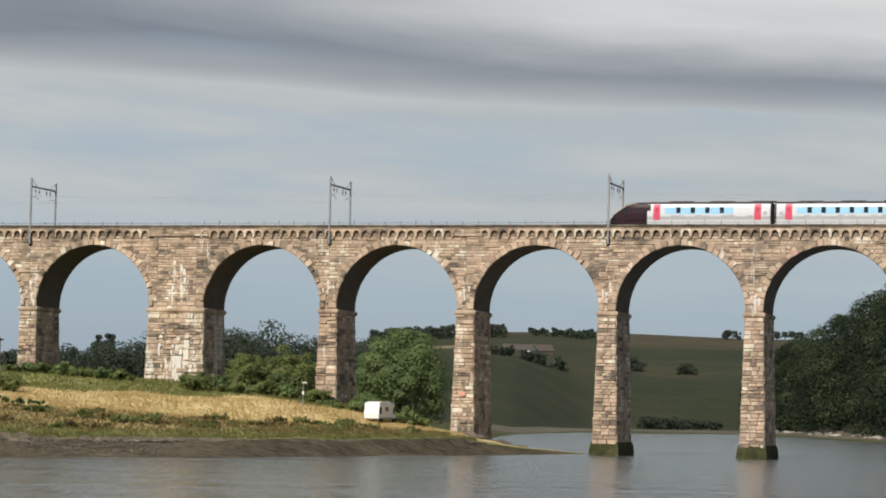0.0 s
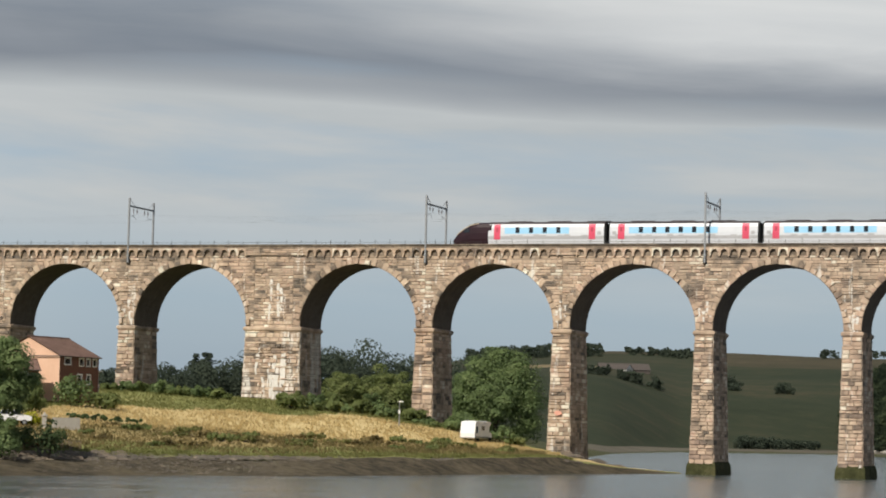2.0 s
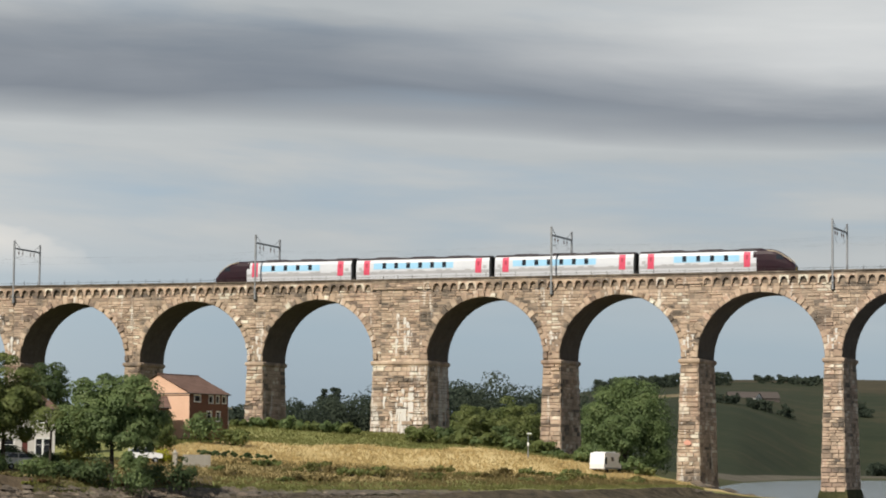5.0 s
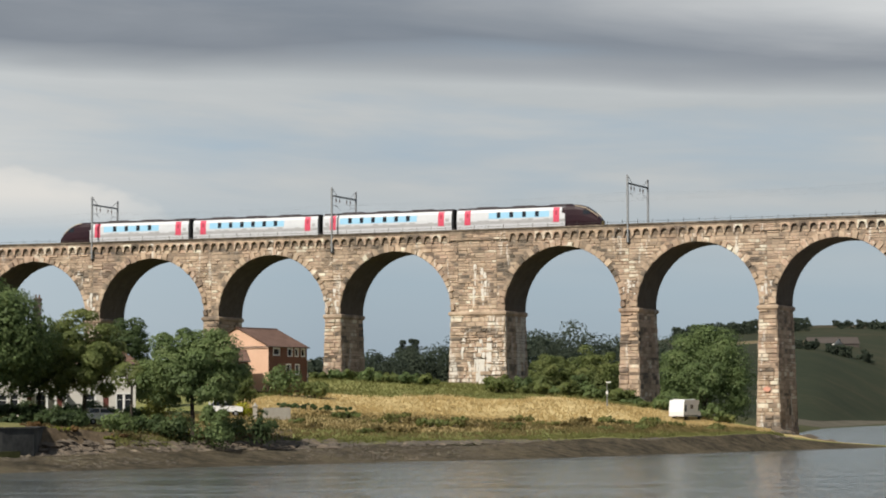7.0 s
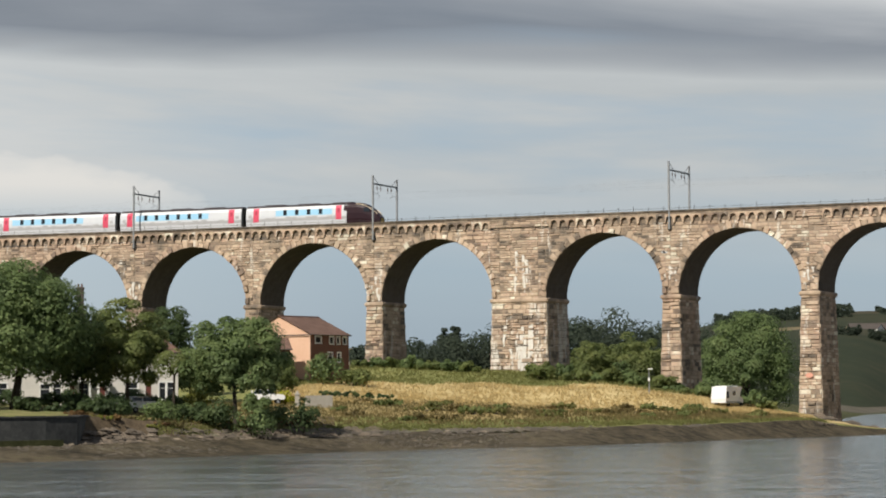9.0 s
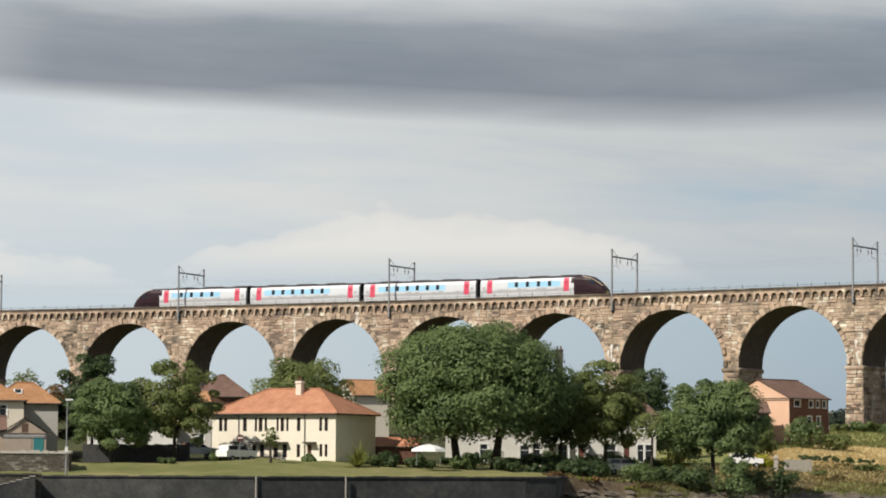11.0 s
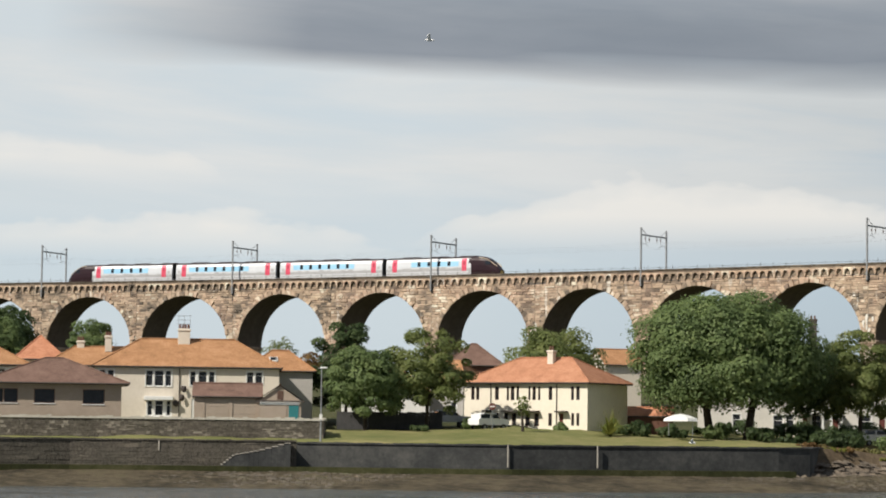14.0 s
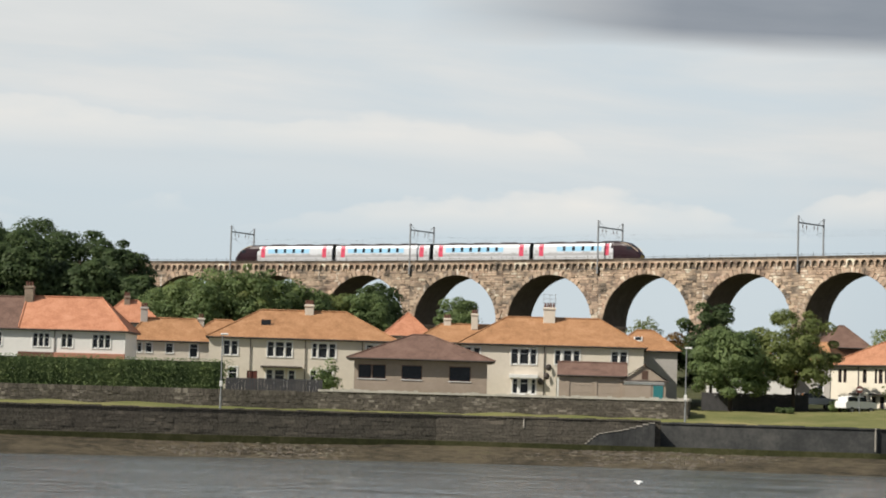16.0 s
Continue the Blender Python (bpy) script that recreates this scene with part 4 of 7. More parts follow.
def leaf_mesh(name, centres, radii, count, size, mat, flat=0.75, fill=0.5, spread=0.5, ragged=0.0, heart=None, rise=0.0):
    """Leaf sprays: small bent leaves on and inside the given balls, turned mostly outwards."""
    centres, radii = np.asarray(centres, float), np.asarray(radii, float)
    pick = gen.choice(len(centres), count, p=radii**1.2 / (radii**1.2).sum())
    d = gen.normal(size=(count, 3))
    d /= np.linalg.norm(d, axis=1, keepdims=True)
    d[:, 2] += rise
    d /= np.linalg.norm(d, axis=1, keepdims=True)
    rr = radii[pick] * gen.uniform(fill, 1.08, count) ** 0.6
    rr *= 1 + ragged * np.minimum(gen.exponential(0.13, count), 0.3)
    p = centres[pick] + d * rr[:, None] * np.array([1, 1, flat])
    nrm = d + gen.normal(scale=spread, size=(count, 3)) + np.array([0, 0, 0.3])
    if heart is not None:
        out = p - np.asarray(heart, float)
        nrm += 0.5 * out / (np.linalg.norm(out, axis=1, keepdims=True) + 1e-9)
    nrm /= np.linalg.norm(nrm, axis=1, keepdims=True)
    up = gen.normal(size=(count, 3))
    u = np.cross(nrm, up)
    u /= np.linalg.norm(u, axis=1, keepdims=True) + 1e-9
    v = np.cross(nrm, u)
    s = size * gen.uniform(0.55, 1.35, count)[:, None]
    w = gen.uniform(0.5, 0.95, count)[:, None]
    quad = np.stack([p - u * s, p - v * s * w + nrm * s * 0.15, p + u * s - nrm * s * 0.2, p + v * s * w + nrm * s * 0.15], 1).reshape(-1, 3)
    me = bpy.data.meshes.new(name)
    me.vertices.add(count * 4)
    me.vertices.foreach_set("co", quad.ravel())
    me.loops.add(count * 4)
    me.loops.foreach_set("vertex_index", np.arange(count * 4))
    me.polygons.add(count)
    me.polygons.foreach_set("loop_start", np.arange(count) * 4)
    me.update(calc_edges=True)
    me.materials.append(mat)
    return me


def crown_balls(w, h, z, n, seed):
    """Boughs of leaves on and within an uneven, domed crown of width w from height z, h high."""
    g = np.random.default_rng(seed)
    c, r = [], []
    sway = g.uniform(0, 6.283, 4)
    for k in range(n):
        a, u = k * 2.39996 + g.uniform(-0.4, 0.4), (k + 0.5) / n
        up = -0.85 + 1.80 * u + g.uniform(-0.12, 0.12)            # lower skirt to the top
        up = min(0.97, max(-0.9, up))
        q = math.sqrt(1 - up * up) if up > 0 else math.sqrt(1 - 0.55 * up * up)
        lump = 1 + 0.09 * math.sin(2 * a + sway[0]) + 0.07 * math.sin(3 * a + 4 * up + sway[1]) + g.uniform(-0.10, 0.07)
        rad = g.uniform(0.06, 0.15) * min(w, h * 1.35)
        k0 = 1.0 if g.uniform() < 0.8 else g.uniform(0.5, 0.85)
        c.append((math.cos(a) * q * (w / 2 * lump * k0 - rad * 0.8), math.sin(a) * q * (w / 2 * lump * k0 - rad * 0.8), z + h * 0.46 + up * (h * (0.54 if up > 0 else 0.46) * (0.6 + 0.4 * lump) - rad * 0.6)))
        r.append(rad)
    for _ in range(5):
        c.append((g.uniform(-0.16, 0.16) * w, g.uniform(-0.16, 0.16) * w, z + h * g.uniform(0.36, 0.58)))
        r.append(0.29 * min(w, h * 1.1))
    return c, r


def tree(az, r, width, low, top, mat, label, leaves=3000, size=0.3, clumps=16, seed=1, trunks=1, foot=None, name="tree", category="tree"):
    x, y = polar(az, r)
    z = ground_z(x, y) if foot is None else foot
    t = new(name)
    t.matrix_basis = pose(x, y, z)
    h = top - low
    c, rad = crown_balls(width * 0.98, h, low - z, max(40, int(clumps * 2.8)), seed)
    part("crown", leaf_mesh("crown", c, rad, int(leaves * 5.4), size * 0.56, mat, 0.66, 0.78, 0.30, 1.1, (0, 0, low - z + h * 0.35), 0.4), None, t)
    bm = bmesh.new()
    g = random.Random(seed)
    for k in range(trunks):
        bx = (k - (trunks - 1) / 2) * width * 0.2
        mid = Vector((bx * 1.3 + g.uniform(-0.3, 0.3), g.uniform(-0.3, 0.3), max(low - z, 0.3) + h * 0.18))
        base = max(0.16, min(0.45, width * 0.025))
        rod(bm, (bx, 0, -0.4), mid, base * 1.15, base * 0.75)
        for i in range(6):
            a = g.uniform(0, 6.28)
            q = mid + Vector((math.cos(a) * width * g.uniform(0.18, 0.34), math.sin(a) * width * g.uniform(0.18, 0.34), h * g.uniform(0.18, 0.5)))
            rod(bm, mid - Vector((0, 0, 0.2)), q, base * 0.5, base * 0.15, 6)
    part("trunk", bm, M_BARK, t)
    return tagged(t, label, category)


def shrub(az, r, width, top, mat, label, leaves=500, size=0.2, seed=1, foot=None, name="bush"):
    x, y = polar(az, r)
    z = ground_z(x, y) if foot is None else foot
    t = new(name)
    t.matrix_basis = pose(x, y, z)
    h = max(top - z, 0.5)
    g = np.random.default_rng(seed)
    c, rad = [(0, 0, h * 0.36), (-0.2 * width, 0, h * 0.28), (0.2 * width, 0, h * 0.28)], [0.36 * min(h, width)] * 3
    for _ in range(11):
        k = g.uniform(-0.38, 0.38, 2) * width
        ball = g.uniform(0.17, 0.30) * min(h, width)
        c.append((k[0], k[1], max(0.5 * ball, (h - ball) * g.uniform(0.45, 1.0) * math.sqrt(1 - (k[0] / (0.5 * width)) ** 2))))
        rad.append(ball)
    part("leaves", leaf_mesh("leaves", c, rad, int(leaves * 1.8), size * 0.85, mat, 0.8, 0.6, 0.32, 0.5, (0, 0, 0.2 * h), 0.2), None, t)
    bm = bmesh.new()
    for i in range(4):
        rod(bm, (0, 0, -0.2), (g.uniform(-0.3, 0.3) * width, g.uniform(-0.2, 0.2) * width, h * 0.6), 0.06, 0.02, 5)
    part("stems", bm, M_BARK, t)
    return tagged(t, label, "bush")


tree(-13.12, 270, 19.2, 6.9, 20.2, M_LEAF, "large broad green sycamore on grass above river wall", 15000, 0.32, 70, 3, 2)
tree(-10.2, 276, 9.4, 6.4, 16.4, M_LEAF_L, "mid-green leafy tree on bank beside white terrace", 4200, 0.28, 18, 5)
tree(-7.75, 268, 10.6, 5.4, 14.6, M_LEAF, "rounded green tree above rocky river bank", 4400, 0.28, 20, 8)
tree(-21.35, 262, 8.6, 6.0, 14.3, M_LEAF, "bushy green tree on lawn beside lamp post", 3000, 0.27, 16, 9)
tree(-21.8, 272, 8.0, 6.5, 16.9, M_LEAF_D, "dark green dense tree behind lawn", 2800, 0.28, 14, 10)
tree(-19.95, 264, 8.8, 6.8, 16.1, M_LEAF_L, "open-crowned light green tree on lawn", 2600, 0.28, 16, 12)
tree(-17.07, 308, 13.0, 9.0, 18.4, M_LEAF_L, "wide light green tree behind white house", 3200, 0.30, 16, 13)
tree(-9.2, 312, 6.5, 10.5, 17.2, M_LEAF_D, "dark green tree behind white terrace", 1800, 0.25, 12, 14)
tree(-9.15, 271, 5.0, 7.6, 11.0, M_LEAF_L, "small open-crowned tree before white terrace", 260, 0.25, 9, 345)
tree(-11.2, 281, 7.0, 6.4, 15.4, M_LEAF_D, "dark green tree beside large sycamore", 2600, 0.28, 16, 346)
tree(-17.77, 258, 1.7, 6.6, 8.9, M_LEAF_L, "slender young tree before white house", 90, 0.22, 6, 347)
shrub(-8.5, 285, 3.4, 8.2, M_LEAF_YG, "yellow-green garden bush beside terrace", 520, 0.18, 348)
shrub(-18.88, 262, 2.6, 7.0, M_LEAF, "round clipped green bush beside parked car", 700, 0.13, 349)
tree(-8.75, 300, 8.0, 6.0, 12.0, M_LEAF, "bushy green tree behind bank bushes", 1500, 0.28, 12, 340)
tree(-6.9, 306, 7.0, 6.0, 11.0, M_LEAF_L, "bushy green tree behind parked car", 1300, 0.28, 12, 341)
for k in range(11):
    shrub(-13.7 + k * 0.46, 283 + 2.0 * (k % 3), 3.0, 6.2 + 0.5 * (k % 3), M_LEAF_D, "dark green bush before white terrace", 420, 0.19, 350 + k)
for k, (az, r, w, low, top) in enumerate(((-40.9, 368, 15, 13, 30.4), (-39.6, 374, 16, 13, 30.6), (-38.4, 370, 16, 13, 30.2), (-37.3, 376, 16, 13, 30.4), (-36.2, 370, 14.5, 13, 29.6), (-35.25, 366, 10.5, 13, 27.0),
                                          (-40.2, 356, 13, 12, 28), (-38.8, 354, 14, 12, 28), (-37.4, 355, 14, 12, 27.5), (-36.0, 354, 12, 12, 24), (-34.9, 352, 9, 12, 22))):
    tree(az, r, w, low, top, M_LEAF_D, "tall dark green tree in wood beside viaduct", 3400, 0.44, 26, 300 + k)
for k, (az, r, w, top) in enumerate(((-34.2, 342, 8, 18.6), (-33.5, 340, 9, 20.2), (-32.9, 344, 10, 21.4), (-32.2, 342, 9, 21.6), (-31.6, 346, 9, 20.2), (-31.0, 348, 8, 19.0), (-29.7, 350, 7, 18.8))):
    tree(az, r, w * 1.15, 12.5, top + 1.6, M_LEAF, "bushy light green tree behind house roofs", 1500, 0.34, 14, 320 + k)
tree(-33.9, 345, 10.5, 13.5, 20.6, M_LEAF_L, "spreading green tree behind house roofs", 2200, 0.33, 14, 19)
tree(-32.5, 345, 12.5, 13.5, 22.0, M_LEAF_L, "spreading green tree behind house roofs", 2600, 0.33, 16, 20)
tree(-30.4, 352, 9.5, 14.0, 20.2, M_LEAF_L, "green tree behind house roofs", 1600, 0.33, 12, 21)
tree(-31.42, 470, 8.5, 17.0, 26.9, M_LEAF_D, "dark tree beyond viaduct arches", 1500, 0.42, 10, 22)
tree(-29.4, 470, 11.5, 17.0, 27.3, M_LEAF_D, "dark tree beyond viaduct arches", 1900, 0.42, 12, 23)
tree(-27.6, 460, 8.5, 17.0, 24.5, M_LEAF, "green tree beyond viaduct arches", 1500, 0.40, 10, 24)
tree(-33.4, 462, 9.0, 17.0, 26.0, M_LEAF, "green tree beyond viaduct arches", 1500, 0.40, 10, 25)
tree(-23.3, 305, 4.6, 11.0, 16.4, M_LEAF_L, "thin light green tree behind roofs", 420, 0.24, 8, 26)
tree(-22.6, 312, 3.8, 11.0, 14.8, M_LEAF_R, "russet and green shrub behind roofs", 450, 0.24, 8, 27)
tree(3.85, 448, 18.2, 2.6, 20.5, M_LEAF, "large rounded green tree beyond viaduct", 6500, 0.36, 30, 28)
tree(0.35, 434, 9.6, 6.6, 15.2, M_LEAF_L, "bushy green tree behind viaduct pier", 2400, 0.30, 14, 29)
tree(1.35, 436, 11.5, 6.2, 16.4, M_LEAF_L, "bushy green tree behind viaduct pier", 3000, 0.30, 16, 30)
tree(1.03, 373, 3.6, 6.2, 11.0, M_LEAF, "small green tree in dry grass", 1000, 0.24, 9, 31)
tree(-2.85, 620, 6.5, 15.0, 23.8, M_LEAF_HAZY, "round dark tree on distant skyline", 900, 0.5, 9, 32)
shrub(-0.82, 368, 6.2, 11.0, M_LEAF_L, "low green bush at foot of viaduct pier", 900, 0.22, 33)
shrub(0.05, 366, 5.6, 9.6, M_LEAF_L, "low green bush in dry grass", 800, 0.22, 34)
shrub(2.0, 366, 4.6, 8.9, M_LEAF_L, "low green bush in dry grass", 700, 0.22, 35)
shrub(-5.75, 337, 5.0, 12.2, M_LEAF, "dark green bush in front of brick house", 900, 0.22, 38)
shrub(-5.05, 338, 4.0, 10.4, M_LEAF_L, "low green bush in front of brick house", 700, 0.22, 39)
shrub(-7.3, 286, 3.6, 6.4, M_LEAF, "green bush beside parked car", 700, 0.2, 41)
shrub(-6.63, 302, 2.3, 6.9, M_LEAF_Y, "bright yellow-leaved garden shrub", 420, 0.15, 36, 4.4)
shrub(-30.47, 249, 2.7, 9.5, M_LEAF, "round green garden bush beside bungalow", 650, 0.15, 37, 5.4)
for k, (az, r, w, top) in enumerate(((-10.6, 262, 4.6, 6.4), (-9.4, 262, 4.2, 5.9), (-8.7, 264, 4.4, 5.6), (-8.0, 264, 4.6, 6.0), (-7.3, 263, 4.2, 5.5), (-11.2, 268, 3.6, 6.6),
                                     (-12.4, 264, 3.4, 6.2), (-13.4, 266, 3.6, 6.3), (-14.4, 262, 3.6, 6.4), (-15.2, 260, 3.2, 6.9), (-15.7, 262, 2.6, 6.8), (-6.2, 268, 3.2, 6.3),
                                     (-20.1, 258, 2.6, 5.9), (-16.9, 264, 1.6, 6.3), (-11.8, 262, 3.2, 5.4), (-8.3, 268, 4.4, 5.2), (-6.9, 271, 4.2, 5.2))):
    shrub(az, r, w, top, (M_LEAF_D, M_LEAF, M_LEAF_D)[k % 3], "dark green bush on river bank" if az > -12 else "clipped green garden bush", 520, 0.19, 60 + k)
for k in range(26):
    az = -6.2 + k * 0.42 + gen.uniform(-0.1, 0.1)
    if -0.2 - 1.9 < az < -0.7 or az > 5.0:
        continue
    r = float(np.interp(az, (-6.5, 0, 3, 5), (384, 371, 362, 358)))
    g0 = ground_z(*polar(az, r))
    shrub(az, r, gen.uniform(3.5, 5.5), g0 + gen.uniform(1.2, 2.6), (M_LEAF, M_LEAF_L)[k % 2], "low green scrub along foot of viaduct", 420, 0.26, 90 + k)


def woods(name, az0, az1, r0, r1, top, count, size, mat, label, seed, per=260):
    """A far belt of trees with an uneven outline, in one mesh."""
    g = np.random.default_rng(seed)
    c, rad = [], []
    for _ in range(int(count * 1.6)):
        az, r = g.uniform(az0, az1), g.uniform(r0, r1)
        x, y = polar(az, r)
        z = ground_z(x, y)
        h = max(2.0, (top(az, r) - z) * g.uniform(0.74, 1.03) * (1 + 0.12 * math.sin(az * 9.1) * math.sin(az * 23.0)))
        q = h * g.uniform(0.16, 0.30)
        for k in range(5):
            b = q * g.uniform(0.55, 1.1)
            c.append((x + g.uniform(-1.3, 1.3) * q, y + g.uniform(-1, 1) * q, z + max(b * 0.5, h - b - (0 if k == 0 else g.uniform(0, 0.8) * h))))
            rad.append(b)
    ob = new(name, leaf_mesh(name, c, rad, int(per * count * 1.9), size * 0.56, mat, 0.9, 0.7, 0.25, 0.15, None, 0.2))
    tagged(ob, label, "trees", kind="stuff")


belt = lambda az, r: float(np.interp(az, (-12, -5.2, -3.6, -2.2, -1.0, -0.2, 0.5, 1.7, 3.0), (17.5, 18, 19.6, 21.5, 25, 26.5, 24.0, 23.0, 21.5)))
rise = lambda h: (lambda az, r: ground_z(*polar(az, r)) + h)
woods("far_trees", -12.5, -4.6, 560, 640, belt, 110, 0.62, M_LEAF_HAZY, "dark distant belt of trees", 40)
woods("far_trees", -4.9, 3.2, 570, 640, belt, 150, 0.62, M_LEAF_HAZY, "dark distant belt of trees", 41)
woods("far_trees", -26, -12, 560, 640, lambda az, r: 19.0, 90, 0.7, M_LEAF_HAZY, "dark distant belt of trees", 42)


def hillside_wood():
    """Tree crowns stacked up a steep river bank, each a clump of leaves."""
    g = np.random.default_rng(43)
    c, rad = [], []
    for _ in range(1250):
        az = 11.7 + 8.3 * g.uniform(0, 1) ** 1.15
        shore = float(np.interp(az, (12, 15, 20), (1050, 705, 560))) * 1.03
        up = g.uniform(0, 1)
        r = shore + 20 + 150 * up
        x, y = polar(az, r)
        z = ground_z(x, y)
        top = 5.3 + (float(np.interp(az, (11.3, 11.8, 12.2, 12.6, 13.4, 14.0, 14.7, 20), (9, 18, 28.5, 31.5, 37, 43, 49, 78))) - 5.3) * r / 780
        q = g.uniform(2.2, 4.0) if g.uniform() < 0.45 or az < 12.3 else g.uniform(5.0, 9.0)
        zz = z + max(2.0, (top - q - z) * (0.12 + 0.88 * up) * g.uniform(0.86, 1.0))
        c.append((x, y, zz))
        rad.append(q)
        if g.uniform() < 0.5:
            c.append((x, y, z + (zz - z) * 0.5))
            rad.append(q * 1.1)
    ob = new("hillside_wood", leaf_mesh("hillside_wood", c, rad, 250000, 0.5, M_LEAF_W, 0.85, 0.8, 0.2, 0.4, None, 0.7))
    tagged(ob, "dense dark green wood on steep river bank", "trees", kind="stuff")


hillside_wood()
for az, r, h in ((5.9, 1290, 6), (6.25, 1290, 7), (6.7, 1295, 7), (7.0, 1300, 8), (7.45, 1300, 8), (9.05, 1400, 11), (9.2, 1400, 7), (10.3, 1390, 9), (10.45, 1390, 5)):
    woods("hedgerow_tree", az - 0.13, az + 0.13, r, r + 20, rise(h * 0.72), 7, 0.8, M_LEAF_HAZY, "dark hedgerow tree on hill pasture", int(az * 100), 120)
woods("skyline_trees", 3.2, 6.2, 1800, 1950, rise(9), 110, 1.3, M_LEAF_HAZY, "dark trees on hill crest", 46, 110)
woods("skyline_trees", 6.8, 8.5, 1900, 1990, rise(6), 44, 1.3, M_LEAF_HAZY, "dark trees on hill crest", 50, 110)
woods("skyline_trees", 11.15, 11.55, 1950, 1990, rise(6), 8, 1.0, M_LEAF_HAZY, "dark trees on hill crest", 47, 110)
woods("skyline_trees", 12.0, 12.9, 1950, 1990, rise(5), 16, 1.0, M_LEAF_HAZY, "dark trees on hill crest", 51, 110)
woods("shore_scrub", 9.3, 10.2, 1050, 1070, rise(5), 34, 0.7, M_LEAF_HAZY, "dark scrub on far river shore", 48, 90)
woods("shore_scrub", 10.2, 11.1, 1065, 1085, rise(4), 30, 0.7, M_LEAF_HAZY, "dark scrub on far river shore", 49, 90)


# ---- grass ----
def grass(name, count, az0, az1, k0, k1, h0, h1, mat, label, seed, bias=1.0):
    """Tufts: thin upright blades in fans, spread between two lines of the bank."""
    g = np.random.default_rng(seed)
    az = g.uniform(az0, az1, count)
    t = g.uniform(0, 1, count) ** bias
    pts = []
    for a, q in zip(az, t):
        r, z = profile(a)
        top = k1(a) if callable(k1) else k1
        low = k0(a) if callable(k0) else k0
        kk = low + (top - low) * q
        i = min(int(kk), 10)
        rr, zz = r[i] + (r[i + 1] - r[i]) * (kk - i), z[i] + (z[i + 1] - z[i]) * (kk - i)
        x, y = polar(a, rr)
        pts.append((x, y, zz + 0.5 * noise.noise((x * 0.05, y * 0.05, 0)) - 0.1))
    pts = np.repeat(np.array(pts), 3, 0)
    n = len(pts)
    h = g.uniform(h0, h1, n)[:, None]
    d = g.uniform(0, 6.28, n)
    w = np.stack([np.cos(d), np.sin(d), 0 * d], 1) * 0.1
    lean = g.normal(scale=0.35, size=(n, 3)) * h * np.array([1, 1, 0.1])
    tri = np.stack([pts - w, pts + w, pts + lean + np.array([0, 0, 1]) * h], 1).reshape(-1, 3)
    me = mesh_of(name, tri.tolist(), np.arange(n * 3).reshape(-1, 3).tolist(), mat)
    tagged(new(name, me), label, "grass", kind="stuff")


M_TUFT_D = foliage("dry_tufts", (0.42, 0.33, 0.16), (0.56, 0.44, 0.22), (0.66, 0.54, 0.295), 0.9)
M_TUFT_G = foliage("green_tufts", (0.125, 0.142, 0.048), (0.210, 0.218, 0.078), (0.320, 0.295, 0.128), 0.9)
M_TUFT_B = foliage("mixed_weeds", (0.10, 0.095, 0.040), (0.22, 0.18, 0.080), (0.38, 0.295, 0.14), 0.9)
straw = lambda az: 4 + straw_top(az) / 7
grass("dry_grass", 12000, -7.2, 5.3, 3.55, straw, 0.2, 0.5, M_TUFT_D, "tall dry yellow grass on river meadow", 50)
grass("green_grass", 9000, -9.5, 5.6, 2.1, 3.2, 0.15, 0.4, M_TUFT_G, "rough green grass along river bank", 51)
grass("weeds", 7500, -9.5, 5.0, 3.0, 3.7, 0.2, 0.6, M_TUFT_B, "brown and green weeds on river meadow", 52)
grass("upper_grass", 9000, -7.5, 4.5, straw, 5.0, 0.2, 0.5, M_TUFT_G, "green grass at foot of viaduct", 53)
for k in range(30):
    az = gen.uniform(-5.6, 4.2)
    rr, _ = profile(az)
    r = rr[3] + (rr[4] - rr[3]) * gen.uniform(0.1, 0.75)
    shrub(az, r, gen.uniform(1.8, 4.0), ground_z(*polar(az, r)) + gen.uniform(0.6, 1.1), (M_TUFT_B, M_LEAF_L, M_TUFT_G)[k % 3], "low patch of weeds in dry meadow grass", 260, 0.17, 140 + k, name="weed_clump")
for k, (az, r, w, h) in enumerate(((-3.5, 306, 4.0, 1.3), (-2.9, 309, 4.6, 1.9), (-2.4, 307, 4.4, 2.2), (-1.9, 309, 4.8, 1.8), (-1.4, 311, 4.0, 1.2), (-0.6, 316, 4.0, 1.1), (0.3, 322, 4.2, 1.3), (1.2, 328, 4.4, 1.4), (2.1, 336, 3.6, 1.1),
                                   (-5.5, 318, 5.0, 1.7), (-5.0, 319, 5.4, 1.6), (-4.5, 320, 4.4, 1.1))):
    shrub(az, r, w * 1.35, ground_z(*polar(az, r)) + h * 0.5, (M_TUFT_G, M_TUFT_B, M_LEAF_L)[k % 3] if k < 9 else M_LEAF_D, "tangle of green and brown bramble in meadow" if k < 9 else "dark bramble bank above river meadow", 500, 0.18, 400 + k, name="bramble")
for k, (az, r, w, top) in enumerate(((-11.0, 261, 3.4, 5.6), (-10.4, 264, 3.2, 5.8), (-9.3, 268, 3.6, 5.6), (-8.8, 270, 4.0, 5.6), (-10.9, 266, 3.6, 6.2))):
    shrub(az, r, w, top, (M_LEAF_D, M_LEAF)[k % 2], "dark green bush on river bank", 520, 0.19, 180 + k)


